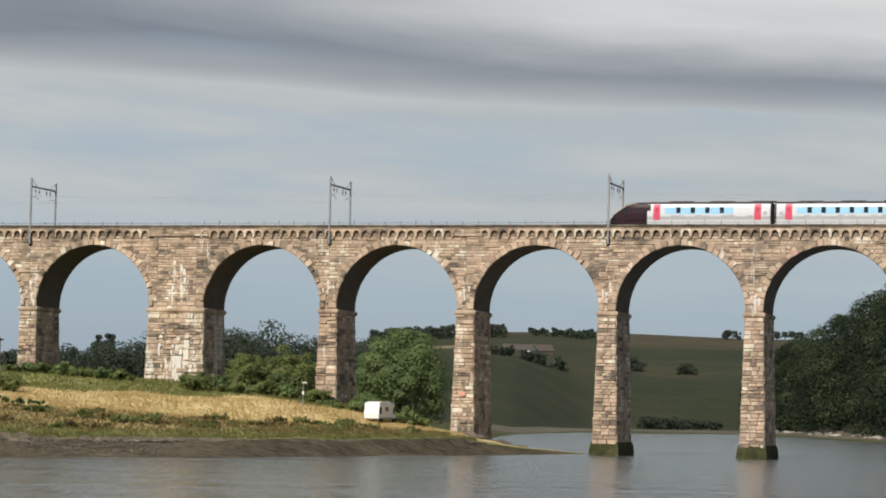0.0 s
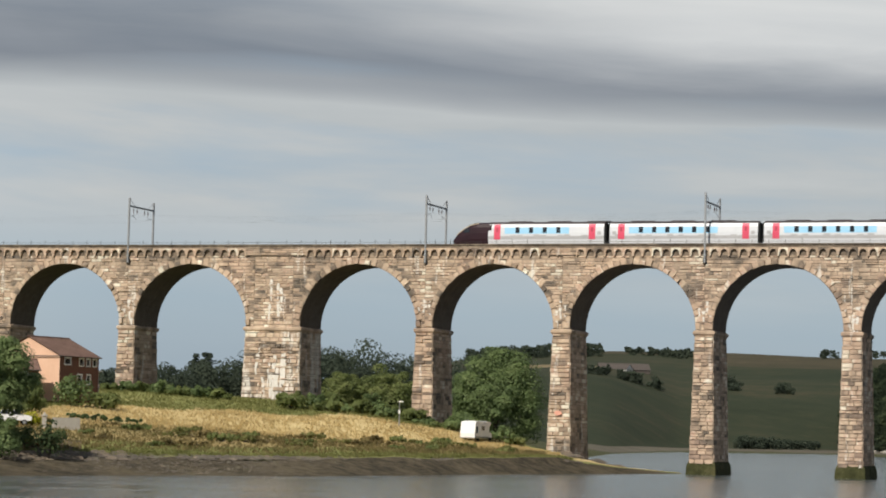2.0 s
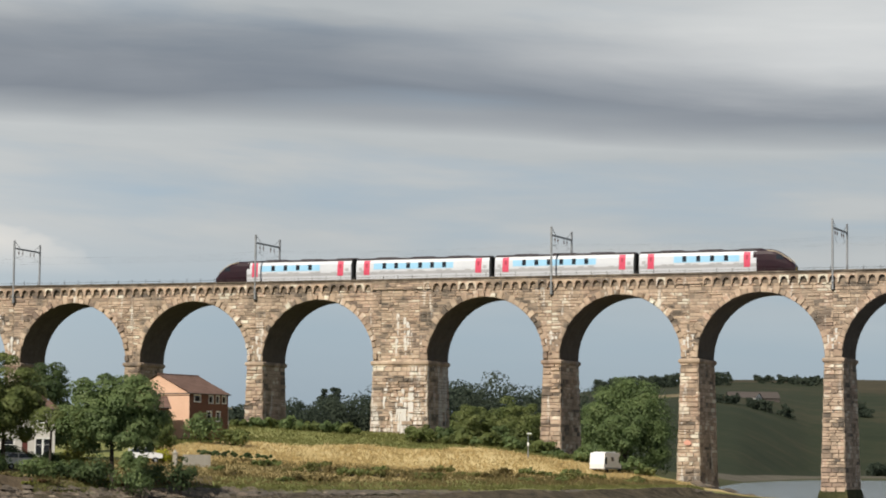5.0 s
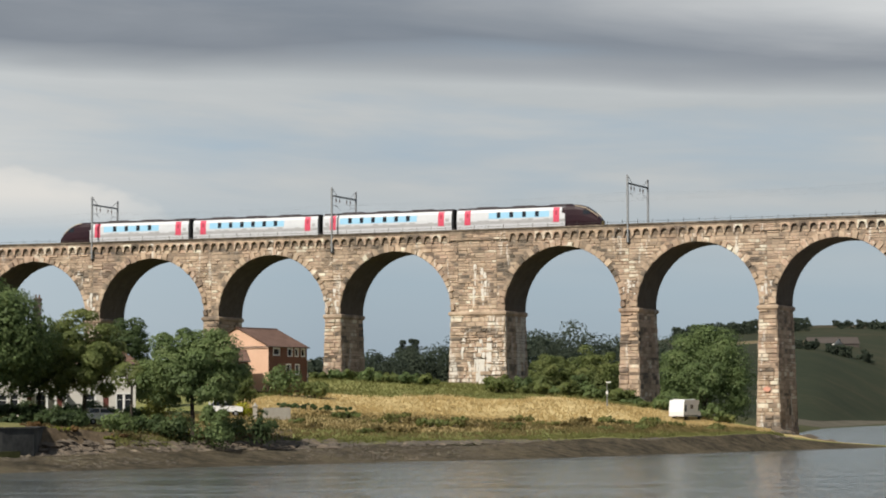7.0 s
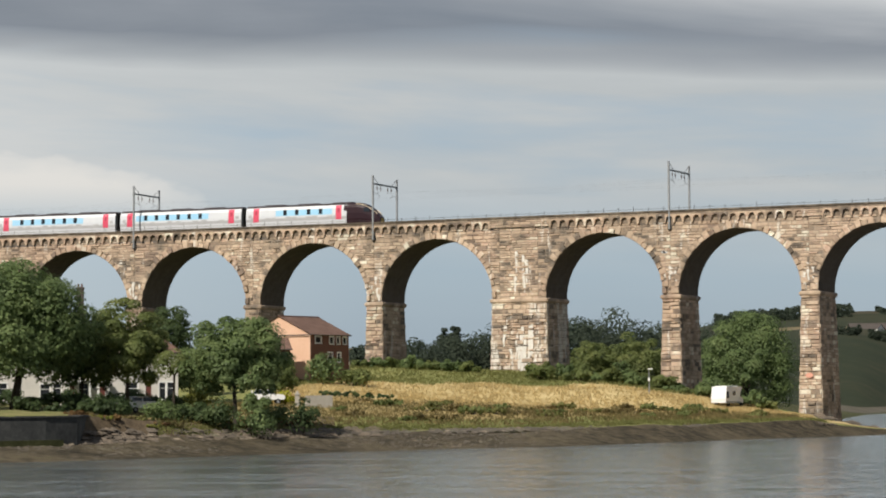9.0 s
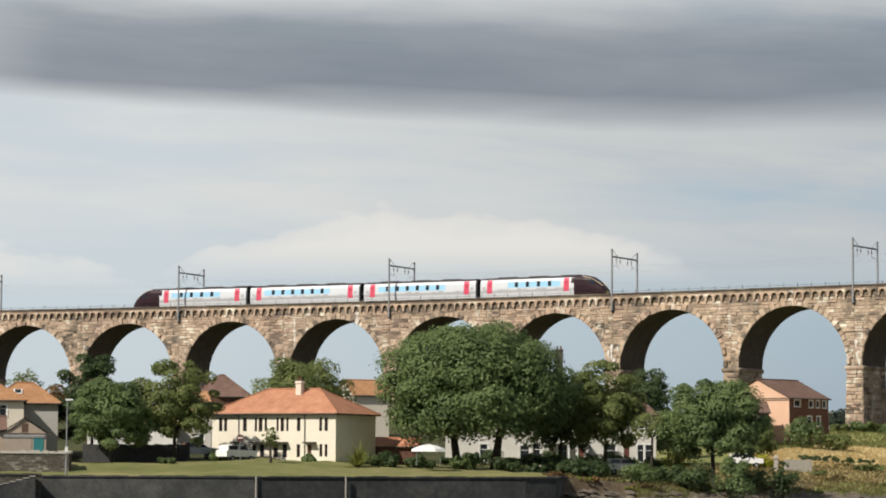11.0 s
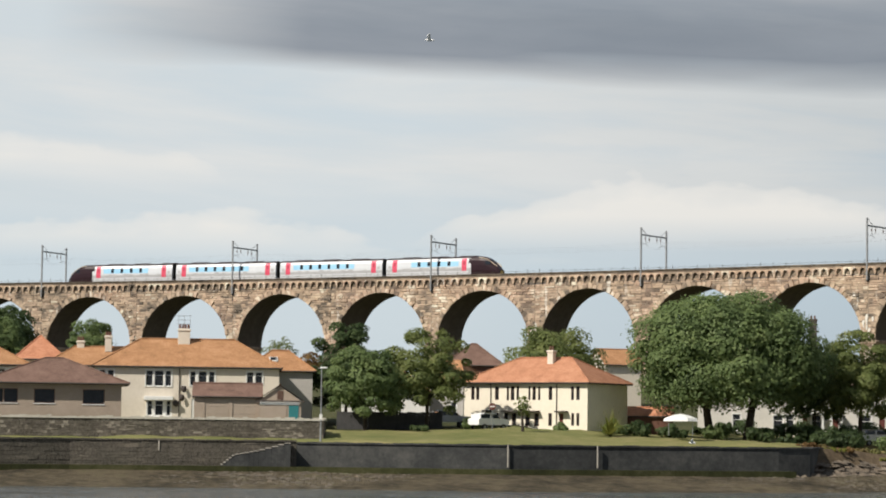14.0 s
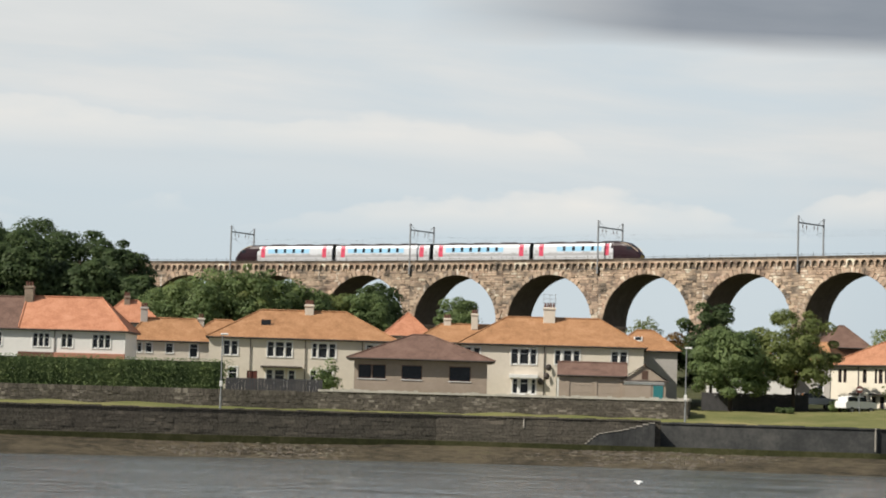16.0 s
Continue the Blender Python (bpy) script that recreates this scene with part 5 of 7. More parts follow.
for k in range(22):
    az = -11.4 + k * 0.24 + gen.uniform(-0.1, 0.1)
    rr, _ = profile(az)
    r = rr[3] + gen.uniform(-1.5, 5.0)
    shrub(az, r, gen.uniform(1.6, 3.2), ground_z(*polar(az, r)) + gen.uniform(0.4, 0.9), (M_LEAF_R, M_TUFT_B, M_TUFT_G, M_LEAF_YG)[k % 4], "low russet and yellow weeds on rocky bank", 240, 0.15, 430 + k, name="weed_clump")


# ---- houses ----
def tiles(name, c1, c2, c3):
    def build(n, pos):
        z = n.add("ShaderNodeSeparateXYZ", {0: pos}).outputs[2]
        rows = n.math("FRACT", n.math("MULTIPLY", z, 5.2))
        f = n.noise(pos, 0.8, 5.0, 0.65)
        g = n.noise(pos, 6.0, 3.0, 0.6)
        v = n.math("MULTIPLY_ADD", g, 0.45, n.math("MULTIPLY", f, 0.55))
        return n.ramp(v, ((0.34, c1), (0.5, c2), (0.66, c3))), n.math("MULTIPLY_ADD", g, 0.4, rows), 0.05
    return material(name, build, 0.85)


def render_wall(name, c1, c2):
    return plain(name, c1, c2, 0.5, 0.9, bump=0.012)


M_RED = tiles("orange_pantiles", (0.36, 0.15, 0.085), (0.50, 0.225, 0.13), (0.60, 0.30, 0.19))
M_ORANGE = tiles("weathered_orange_tiles", (0.24, 0.125, 0.06), (0.375, 0.195, 0.095), (0.47, 0.265, 0.145))
M_SALMON = tiles("salmon_tiles", (0.30, 0.135, 0.075), (0.43, 0.20, 0.115), (0.52, 0.27, 0.165))
M_BROWN = tiles("brown_tiles", (0.10, 0.062, 0.048), (0.165, 0.10, 0.078), (0.22, 0.14, 0.11))
M_CREAM = render_wall("cream_render", (0.62, 0.56, 0.47), (0.73, 0.665, 0.57))
M_WALLW = render_wall("white_render", (0.72, 0.71, 0.68), (0.80, 0.79, 0.76))
M_GREYW = render_wall("grey_render", (0.38, 0.36, 0.34), (0.47, 0.45, 0.42))
M_TAN = render_wall("tan_render", (0.32, 0.26, 0.205), (0.41, 0.335, 0.27))
M_BRICK = render_wall("orange_brick", (0.62, 0.39, 0.27), (0.70, 0.46, 0.33))
# red brick darkened for shaded walls, and below it a brighter sunlit copy
M_BRICKR = render_wall("red_brick", (0.12, 0.062, 0.046), (0.17, 0.085, 0.062))
M_BRICKL = render_wall("sunlit_brick", (0.40, 0.19, 0.13), (0.50, 0.25, 0.17))
# white render greyed so that the terrace wall carries the trees' shade
M_SHADEDW = render_wall("shaded_white_render", (0.52, 0.50, 0.46), (0.62, 0.60, 0.55))
M_IVORY = render_wall("ivory_render", (0.70, 0.64, 0.53), (0.80, 0.745, 0.63))
M_FRAME = plain("white_window_frame", (0.70, 0.70, 0.68), (0.8, 0.8, 0.78), 2.0, 0.5, bump=0.0)
M_PANE = plain("window_glass", (0.012, 0.014, 0.016), (0.03, 0.032, 0.036), 0.7, 0.08, 0.0, 0.3, 0.0)
M_FASCIA = plain("grey_fascia", (0.055, 0.045, 0.04), (0.10, 0.085, 0.075), 2.0, 0.7)
M_GARAGE = plain("garage_door", (0.34, 0.28, 0.22), (0.40, 0.33, 0.27), 1.0, 0.6)
M_TEAL = plain("teal_door", (0.03, 0.17, 0.18), (0.045, 0.22, 0.23), 1.0, 0.5)
M_DOORD = plain("dark_red_door", (0.10, 0.035, 0.03), (0.15, 0.05, 0.04), 1.0, 0.5)


def wall_front(bm, x0, x1, z0, z1, y, holes, deep=0.14):
    """A wall face with openings cut through it, and their reveals."""
    xs = sorted({x0, x1, *[h[0] for h in holes], *[h[1] for h in holes]})
    zs = sorted({z0, z1, *[h[2] for h in holes], *[h[3] for h in holes]})
    for a, b in zip(xs, xs[1:]):
        for c, d in zip(zs, zs[1:]):
            mx, mz = (a + b) / 2, (c + d) / 2
            if not any(h[0] < mx < h[1] and h[2] < mz < h[3] for h in holes):
                bm.faces.new([bm.verts.new(p) for p in ((a, y, c), (b, y, c), (b, y, d), (a, y, d))])
    for a, b, c, d in holes:
        for q in (((a, c), (b, c)), ((b, c), (b, d)), ((b, d), (a, d)), ((a, d), (a, c))):
            (p, r), (s, t) = q
            bm.faces.new([bm.verts.new(v) for v in ((p, y, r), (p, y + deep, r), (s, y + deep, t), (s, y, t))])


def window(parent, h, y, mat=None, frame=None):
    a, b, c, d = h
    bm = bmesh.new()
    w = min(0.07, (b - a) * 0.14)
    for q in ((a, b, c, c + w), (a, b, d - w, d), (a, a + w, c + w, d - w), (b - w, b, c + w, d - w)):
        box(bm, q[0], q[1], y + 0.03, y + 0.11, q[2], q[3])
    if b - a < 1.2 and d - c > 1.0:
        box(bm, a + w, b - w, y + 0.05, y + 0.10, d - (d - c) * 0.34, d - (d - c) * 0.34 + 0.05)
    win = part("window", bm, frame or M_FRAME, parent)
    bm = bmesh.new()
    box(bm, a + 0.02, b - 0.02, y + 0.105, y + 0.135, c + 0.02, d - 0.02)
    part("pane", bm, mat or M_PANE, win)
    return win


def chimney(parent, x, y, z0, z1, w=0.9, d=0.6, pots=3, mat=None):
    w *= 0.78
    bm = bmesh.new()
    box(bm, x - w / 2, x + w / 2, y - d / 2, y + d / 2, z0, z1, 0.03)
    box(bm, x - w / 2 - 0.08, x + w / 2 + 0.08, y - d / 2 - 0.08, y + d / 2 + 0.08, z1 - 0.25, z1 - 0.05, 0.02)
    ch = part("chimney", bm, mat or M_CREAM, parent)
    for k in range(pots):
        bm = bmesh.new()
        px = x + (k - (pots - 1) / 2) * w / (pots + 0.3)
        rod(bm, (px, y, z1 - 0.05), (px, y, z1 + 0.45), 0.13, 0.10, 8)
        part("chimney_pot", bm, M_BRICKR, ch)


def hip_roof(parent, L, D, eaves, ridge, over, run, mat, gable=False, ends=(1, 1)):
    """run: how far the ridge stops short of the ends."""
    x0, x1, y0, y1 = -L / 2 - over, L / 2 + over, -over, D + over
    yr = D / 2
    x0, x1 = (x0 if ends[0] else -L / 2), (x1 if ends[1] else L / 2)
    ra, rb = (x0, x1) if gable else (-L / 2 + run * ends[0], L / 2 - run * ends[1])
    th = 0.16
    bm = bmesh.new()
    lo = [bm.verts.new(p) for p in ((x0, y0, eaves - 0.1), (x1, y0, eaves - 0.1), (x1, y1, eaves - 0.1), (x0, y1, eaves - 0.1))]
    up = [bm.verts.new(p) for p in ((x0, y0, eaves - 0.1 + th), (x1, y0, eaves - 0.1 + th), (x1, y1, eaves - 0.1 + th), (x0, y1, eaves - 0.1 + th))]
    r = [bm.verts.new((ra, yr, ridge)), bm.verts.new((rb, yr, ridge))]
    slopes = [(up[0], up[1], r[1], r[0]), (up[2], up[3], r[0], r[1])]
    if not gable:
        slopes += [(up[1], up[2], r[1]), (up[3], up[0], r[0])]
    for q in slopes:
        bm.faces.new(q)
    for i in range(4):
        j = (i + 1) % 4
        f = bm.faces.new((lo[i], lo[j], up[j], up[i]))
        f.material_index = 1
    if not gable:
        f = bm.faces.new(lo[::-1])
        f.material_index = 1
    bmesh.ops.recalc_face_normals(bm, faces=bm.faces[:])
    roof = part("roof", bm, [mat, M_FASCIA], parent)
    bm = bmesh.new()
    rod(bm, (ra, yr, ridge), (rb, yr, ridge), 0.12, sides=6)
    if not gable:
        for a, b in ((up_co, e) for up_co, e in (((x0, y0, eaves + 0.06), (ra, yr, ridge)), ((x1, y0, eaves + 0.06), (rb, yr, ridge)), ((x1, y1, eaves + 0.06), (rb, yr, ridge)), ((x0, y1, eaves + 0.06), (ra, yr, ridge)))):
            rod(bm, a, b, 0.10, sides=6)
    part("ridge_tiles", bm, mat, roof)
    bm = bmesh.new()
    rod(bm, (x0, y0 - 0.06, eaves), (x1, y0 - 0.06, eaves), 0.07, sides=6)
    part("gutter", bm, M_FASCIA, roof)
    return roof


def surrounds(parent, wins):
    """White surrounds and mullions that tie the lights of a window together."""
    groups = []
    for w in sorted(wins, key=lambda q: (round(q[3], 1), q[0])):
        last = groups[-1][-1] if groups else None
        if last and 0 <= w[0] - last[1] < 0.3 and abs(w[3] - last[3]) < 0.2:
            groups[-1].append(w)
        else:
            groups.append([w])
    for lights in groups:
        x0, x1, z0, z1 = lights[0][0], lights[-1][1], min(q[2] for q in lights), max(q[3] for q in lights)
        bm = bmesh.new()
        for q in ((x0 - 0.10, x0 - 0.004, z0 - 0.1, z1 + 0.13), (x1 + 0.004, x1 + 0.10, z0 - 0.1, z1 + 0.13), (x0, x1, z1 + 0.004, z1 + 0.13)):
            box(bm, q[0], q[1], -0.05, 0.02, q[2], q[3])
        for a, b in zip(lights, lights[1:]):
            box(bm, a[1] + 0.004, b[0] - 0.004, -0.045, 0.02, z0, z1)
        part("window_surround", bm, M_FRAME, parent)


def house(az, r, yaw, L, D, foot, eaves, ridge, wall, roof, label, wins=(), run=None, over=0.35, gable=False, chims=(), frame=None, name="house", side=None, doors=(), sills=True, ends=(1, 1)):
    x, y = polar(az, r)
    h = new(name)
    h.matrix_basis = Matrix.Translation((x, y, 0)) @ Matrix.Rotation(radians(yaw - az), 4, "Z")
    holes = [w for w in wins] + [d[:4] for d in doors]
    bm = bmesh.new()
    wall_front(bm, -L / 2, L / 2, foot, eaves, 0.0, holes)
    for q in (((L / 2, 0), (L / 2, D)), ((L / 2, D), (-L / 2, D)), ((-L / 2, D), (-L / 2, 0))):
        (a, b), (c, d) = q
        f = bm.faces.new([bm.verts.new(p) for p in ((a, b, foot), (c, d, foot), (c, d, eaves), (a, b, eaves))])
        f.material_index = 1
    if gable:
        for s in (-1, 1):
            f = bm.faces.new([bm.verts.new(p) for p in ((s * L / 2, 0, eaves), (s * L / 2, D, eaves), (s * L / 2, D / 2, ridge - 0.1))])
            f.material_index = 1
    body = part("wall", bm, [wall, side or wall], h)
    for w in wins:
        win = window(h, w, 0.0, frame=frame)
        if sills:
            bm = bmesh.new()
            box(bm, w[0] - 0.05, w[1] + 0.05, -0.07, 0.03, w[2] - 0.08, w[2], 0.01)
            part("sill", bm, M_FRAME, win)
    for d in doors:
        bm = bmesh.new()
        box(bm, d[0] + 0.01, d[1] - 0.01, 0.06, 0.13, d[2], d[3] - 0.01)
        n = 4
        for k in range(1, n):
            z = d[2] + (d[3] - d[2]) * k / n
            box(bm, d[0] + 0.08, d[1] - 0.08, 0.04, 0.06, z - 0.05, z + 0.05)
        part("door", bm, d[4], h)
    hip_roof(h, L, D, eaves, ridge, over, D / 2 if run is None else run, roof, gable, ends)
    if sills and frame is None:
        surrounds(h, wins)
    for c in chims:
        chimney(h, *c)
    return tagged(h, label, "house")


def downpipes(h, xs, z0, z1):
    for x in xs:
        bm = bmesh.new()
        rod(bm, (x, -0.08, z0), (x, -0.08, z1), 0.05, sides=6)
        part("downpipe", bm, M_FASCIA, h)


# red-roofed white house beside the hedge
h = house(-36.28, 266, -9, 11.2, 9.0, 5.0, 11.7, 15.3, M_WALLW, M_RED, "white house with orange pantile roof behind hedge",
          ((-4.1, -3.55, 9.9, 11.35), (-3.5, -2.95, 9.9, 11.35), (-2.9, -2.35, 9.9, 11.35), (-1.1, -0.55, 9.9, 11.35), (-0.5, 0.1, 9.9, 11.35),
           (2.15, 2.75, 9.9, 11.35), (2.8, 3.4, 9.9, 11.35), (3.45, 4.05, 9.9, 11.35)), run=3.2, ends=(0, 1), chims=((-5.3, 4.0, 14.4, 16.4, 1.2, 0.8, 3, M_JOINT),))
# one brick band: sun on the right and shade on the left put into colour
for a, b, mat in ((-5.6, -1.8, M_BRICKR), (-1.8, 5.6, M_BRICKL)):
    bm = bmesh.new()
    box(bm, a, b, -0.12 if a < -2 else -0.35, -0.004, 8.3, 9.35, 0.02)
    part("brick_band", bm, mat, h, "brick band below windows")
downpipes(h, (-1.8,), 5.0, 11.6)
end = h.matrix_basis @ Vector((-5.6, 0, 0))
h = house(-39.0, 268, -9, 11.2, 9.0, 5.0, 11.7, 15.2, M_WALLW, M_BROWN, "white house with weathered brown tile roof behind hedge", ((2.2, 3.0, 9.9, 11.35), (3.05, 3.85, 9.9, 11.35)), run=3.2, ends=(1, 0))
h.matrix_basis = Matrix.Translation(end) @ Matrix.Rotation(radians(-9 + 36.28), 4, "Z") @ pose(-5.604, 0, 0)
house(-34.09, 277, 0, 8.8, 8.0, 5.4, 11.1, 13.7, M_CREAM, M_ORANGE, "cream house with weathered orange hipped roof",
      ((-3.5, -3.0, 9.8, 10.9), (-2.6, -1.9, 9.8, 10.9), (-0.4, 0.4, 9.8, 10.9), (2.2, 3.1, 9.4, 10.9)), run=1.6, chims=((-2.9, 3.5, 13.0, 14.9, 1.0, 0.6, 3, M_GREYW), (3.4, 4.4, 12.9, 13.9, 0.9, 0.6, 2)))
house(-35.0, 300, 0, 7.0, 7.0, 7.0, 13.6, 16.4, M_GREYW, M_RED, "small house with red tile roof behind others", run=2.6, chims=((-0.4, 3.0, 15.8, 16.9, 0.9, 0.6, 3, M_JOINT),))
house(-32.9, 294, 0, 8.0, 7.0, 6.0, 11.9, 14.2, M_CREAM, M_ORANGE, "cream house with orange hipped roof behind others", run=3.0)
house(-20.9, 286, 0, 10.0, 7.0, 5.0, 9.4, 12.0, M_WALLW, M_ORANGE, "white house hidden behind lawn trees", ((-3.5, -2.5, 6.0, 7.6), (0.5, 1.5, 6.0, 7.6)), run=3.0)
h = house(-31.08, 262, 0, 19.4, 10.0, 5.0, 11.4, 14.5, M_CREAM, M_ORANGE, "long cream semi-detached house with orange hipped roof",
          ((-8.2, -7.5, 9.57, 11.1), (-7.4, -6.7, 9.57, 11.1), (-3.65, -2.95, 9.5, 11.1), (-2.83, -1.9, 9.5, 11.1), (-1.77, -1.07, 9.5, 11.1), (1.0, 1.52, 9.55, 11.05), (1.64, 2.57, 9.5, 11.05), (2.75, 3.46, 9.55, 11.05),
           (6.6, 7.4, 10.0, 11.05), (7.7, 8.7, 10.0, 11.05), (-7.6, -6.7, 6.6, 8.3), (-3.7, -3.0, 6.6, 8.2), (-2.85, -1.8, 6.4, 8.2), (-1.4, -0.7, 6.6, 8.2), (0.9, 1.5, 6.4, 8.2), (2.0, 3.2, 6.5, 8.2)),
          run=5.2, chims=((0.6, 4.6, 13.8, 15.2, 1.2, 0.7, 4),), doors=((-5.7, -4.6, 5.4, 8.0, M_DOORD),))
bm = bmesh.new()
box(bm, -0.5, 0.5, 1.5, 1.7, 12.35, 13.2, 0.02)
part("skylight", bm, M_PANE, h, "dark roof window").matrix_local = pose(-3.9, 0.55, 0.2, 0)
downpipes(h, (-5.4, 0.3, 6.2), 5.2, 11.4)
bm = bmesh.new()
box(bm, -4.3, 0.0, -0.75, -0.004, 8.35, 8.55, 0.03)
part("porch_roof", bm, M_FASCIA, h)
house(-28.7, 300, 0, 5.6, 6.0, 7.0, 13.0, 15.9, M_CREAM, M_RED, "small house with red tile roof behind others", run=2.75)
house(-27.3, 293, 0, 13.0, 8.0, 6.0, 12.2, 14.5, M_CREAM, M_ORANGE, "cream house with orange roof behind others", run=3.2, chims=((-2.6, 4.0, 14.0, 15.2, 1.1, 0.6, 3), (0.6, 3.0, 13.9, 15.8, 1.0, 0.6, 3)))
h = house(-25.40, 262, 0, 19.0, 10.0, 5.0, 11.45, 14.5, M_CREAM, M_ORANGE, "long cream semi-detached house with orange hipped roof",
          ((-9.1, -8.4, 10.1, 11.1), (-8.2, -7.5, 10.1, 11.1), (-4.25, -3.5, 9.45, 11.1), (-3.36, -2.4, 9.45, 11.1), (-2.25, -1.6, 9.45, 11.1), (0.3, 0.9, 9.55, 11.05), (1.17, 2.05, 9.55, 11.05), (2.23, 2.87, 9.55, 11.05),
           (6.15, 6.87, 9.8, 11.05), (7.03, 7.8, 9.8, 11.05), (-4.05, -3.5, 6.4, 8.0), (-3.27, -2.4, 6.4, 8.0), (-2.1, -1.63, 6.4, 8.0), (2.0, 3.0, 6.4, 8.0)),
          run=4.6, chims=((-0.4, 4.4, 13.9, 15.6, 1.6, 0.8, 4),), doors=((0.5, 1.3, 5.4, 8.2, M_FRAME),))
bm = bmesh.new()
for x in (-1.0, -0.4, 0.2):
    rod(bm, (x, 4.4, 15.5), (x, 4.4, 17.0), 0.02, sides=5)
for z in (16.1, 16.5, 16.95):
    rod(bm, (-1.15, 4.4, z), (0.35, 4.4, z), 0.02, sides=5)
part("roof_aerial", bm, M_STEEL, h)
downpipes(h, (-0.8,), 5.2, 11.4)
for x, z in ((-0.3, 9.2), (-0.5, 8.3), (-1.1, 7.7)):
    bm = bmesh.new()
    res = bmesh.ops.create_cone(bm, cap_ends=True, segments=14, radius1=0.36, radius2=0.1, depth=0.14, matrix=pose(x, -0.35, z, 80, 0, 25))
    rod(bm, (x, -0.3, z), (x, 0.0, z - 0.15), 0.03, sides=5)
    part("satellite_dish", bm, M_FASCIA, h)
bm = bmesh.new()
box(bm, -4.4, -1.4, -0.8, -0.004, 5.2, 6.35, 0.03)
part("bay_window", bm, M_FRAME, h, "white bay window surround")
bm = bmesh.new()
box(bm, -4.4, -1.4, -0.8, -0.004, 8.0, 8.4, 0.03)
part("bay_roof", bm, M_FRAME, h, "white bay window roof")
# the wing wall's shade is put into its grey colour
h = house(-23.31, 268, 0, 7.0, 8.0, 5.0, 11.3, 13.6, M_GREYW, M_ORANGE, "house wing with wall greyed for shade, orange roof and skylight", run=2.6)
bm = bmesh.new()
box(bm, -0.45, 0.45, -0.5, 0.5, 0.0, 0.12, 0.02)
light = part("skylight", bm, M_FRAME, h, "white-framed roof window")
light.matrix_local = pose(-0.7, 1.9, 12.55, 28)
bm = bmesh.new()
box(bm, -0.33, 0.33, -0.38, 0.38, 0.121, 0.14)
part("pane", bm, M_PANE, light)
# bungalow and garages
house(-28.38, 246, 0, 13.0, 10.5, 4.6, 9.35, 11.9, M_TAN, M_BROWN, "tan bungalow with dark brown hipped tile roof",
      ((-6.1, -4.8, 7.4, 8.8), (-4.75, -3.4, 7.4, 8.8), (-1.87, 0.13, 7.4, 8.8), (2.78, 4.89, 7.35, 8.8)), run=5.6, over=0.75, frame=M_BROWN)
house(-24.48, 247, 0, 6.5, 5.0, 4.6, 8.25, 9.6, M_TAN, M_BROWN, "low brown-roofed double garage", doors=((-2.2, 0.12, 5.2, 8.1, M_GARAGE), (0.5, 2.77, 5.2, 8.1, M_GARAGE)), gable=True, over=0.2, name="garage")
g2 = house(-23.3, 246.6, 90, 5.5, 4.2, 4.6, 7.9, 9.5, M_TAN, M_BROWN, "low gabled garage with teal door", gable=True, over=0.25, name="garage")
g2.matrix_basis = Matrix.Translation((*polar(-23.3, 249.4), 0)) @ Matrix.Rotation(radians(23.3 + 90), 4, "Z") @ pose(0, -2.1, 0)
bm = bmesh.new()
box(bm, -2.87, -2.754, 0.15, 4.05, 7.55, 7.85, 0.01)
part("fascia_board", bm, M_FRAME, g2, "white fascia board")
bm = bmesh.new()
box(bm, -2.80, -2.754, 0.25, 1.2, 5.0, 7.5, 0.01)
part("door", bm, M_TEAL, g2, "teal garage side door")
bm = bmesh.new()
box(bm, -2.79, -2.754, 1.4, 3.95, 5.0, 7.45, 0.01)
part("garage_door", bm, M_GARAGE, g2)
bm = bmesh.new()
box(bm, -2.79, -2.754, 1.75, 2.35, 8.05, 8.9, 0.01)
part("gable_door", bm, M_BROWN, g2)
# white house by the river lawn
K = 1.16
ww = [(a * K, b * K, c, d) for a, b, c, d in ((-5.78, -5.42, 8.58, 10.0), (-5.24, -4.9, 8.58, 10.0), (-3.21, -2.79, 8.58, 10.0), (-1.95, -1.7, 8.55, 10.03), (-1.53, -1.12, 8.55, 10.03), (-0.9, -0.64, 8.55, 10.03),
      (0.36, 0.58, 8.58, 10.03), (0.79, 1.15, 8.58, 10.03), (1.39, 1.63, 8.58, 10.03), (2.5, 2.88, 8.6, 10.03), (4.84, 5.14, 8.6, 10.03), (5.38, 5.74, 8.6, 10.03), (-5.74, -5.48, 6.1, 7.2), (-5.26, -4.96, 6.1, 7.2),
      (-3.17, -2.81, 5.9, 7.22), (-2.21, -1.79, 5.8, 7.18), (-1.37, -0.9, 5.8, 7.18), (0.06, 0.54, 5.8, 7.2), (1.01, 1.49, 5.8, 7.2), (2.5, 2.86, 5.85, 7.2), (4.88, 5.18, 5.9, 7.22), (5.42, 5.71, 5.9, 7.22))]
h = house(-17.73, 269, -30, 13.1 * K, 9.0, 5.0, 10.4, 13.2, M_IVORY, M_SALMON, "ivory-rendered house with orange hipped roof facing river lawn", ww, run=4.4, side=M_IVORY, over=0.45,
          chims=((1.2, 3.6, 12.4, 14.0, 0.9, 0.7, 2),), frame=M_BROWN, sills=False, doors=((-4.3 * K, -3.85 * K, 5.5, 7.2, M_DOORD), (3.63 * K, 4.05 * K, 5.5, 7.2, M_DOORD)))
downpipes(h, (-4.2, 3.9), 5.2, 10.4)
for a, b in ((-2.5, 1.9), (-4.9, -4.1), (4.0, 5.3)):
    bm = bmesh.new()
    box(bm, a, b, -0.8, -0.004, 7.3, 7.45, 0.03)
    part("porch_canopy", bm, M_FASCIA, h)
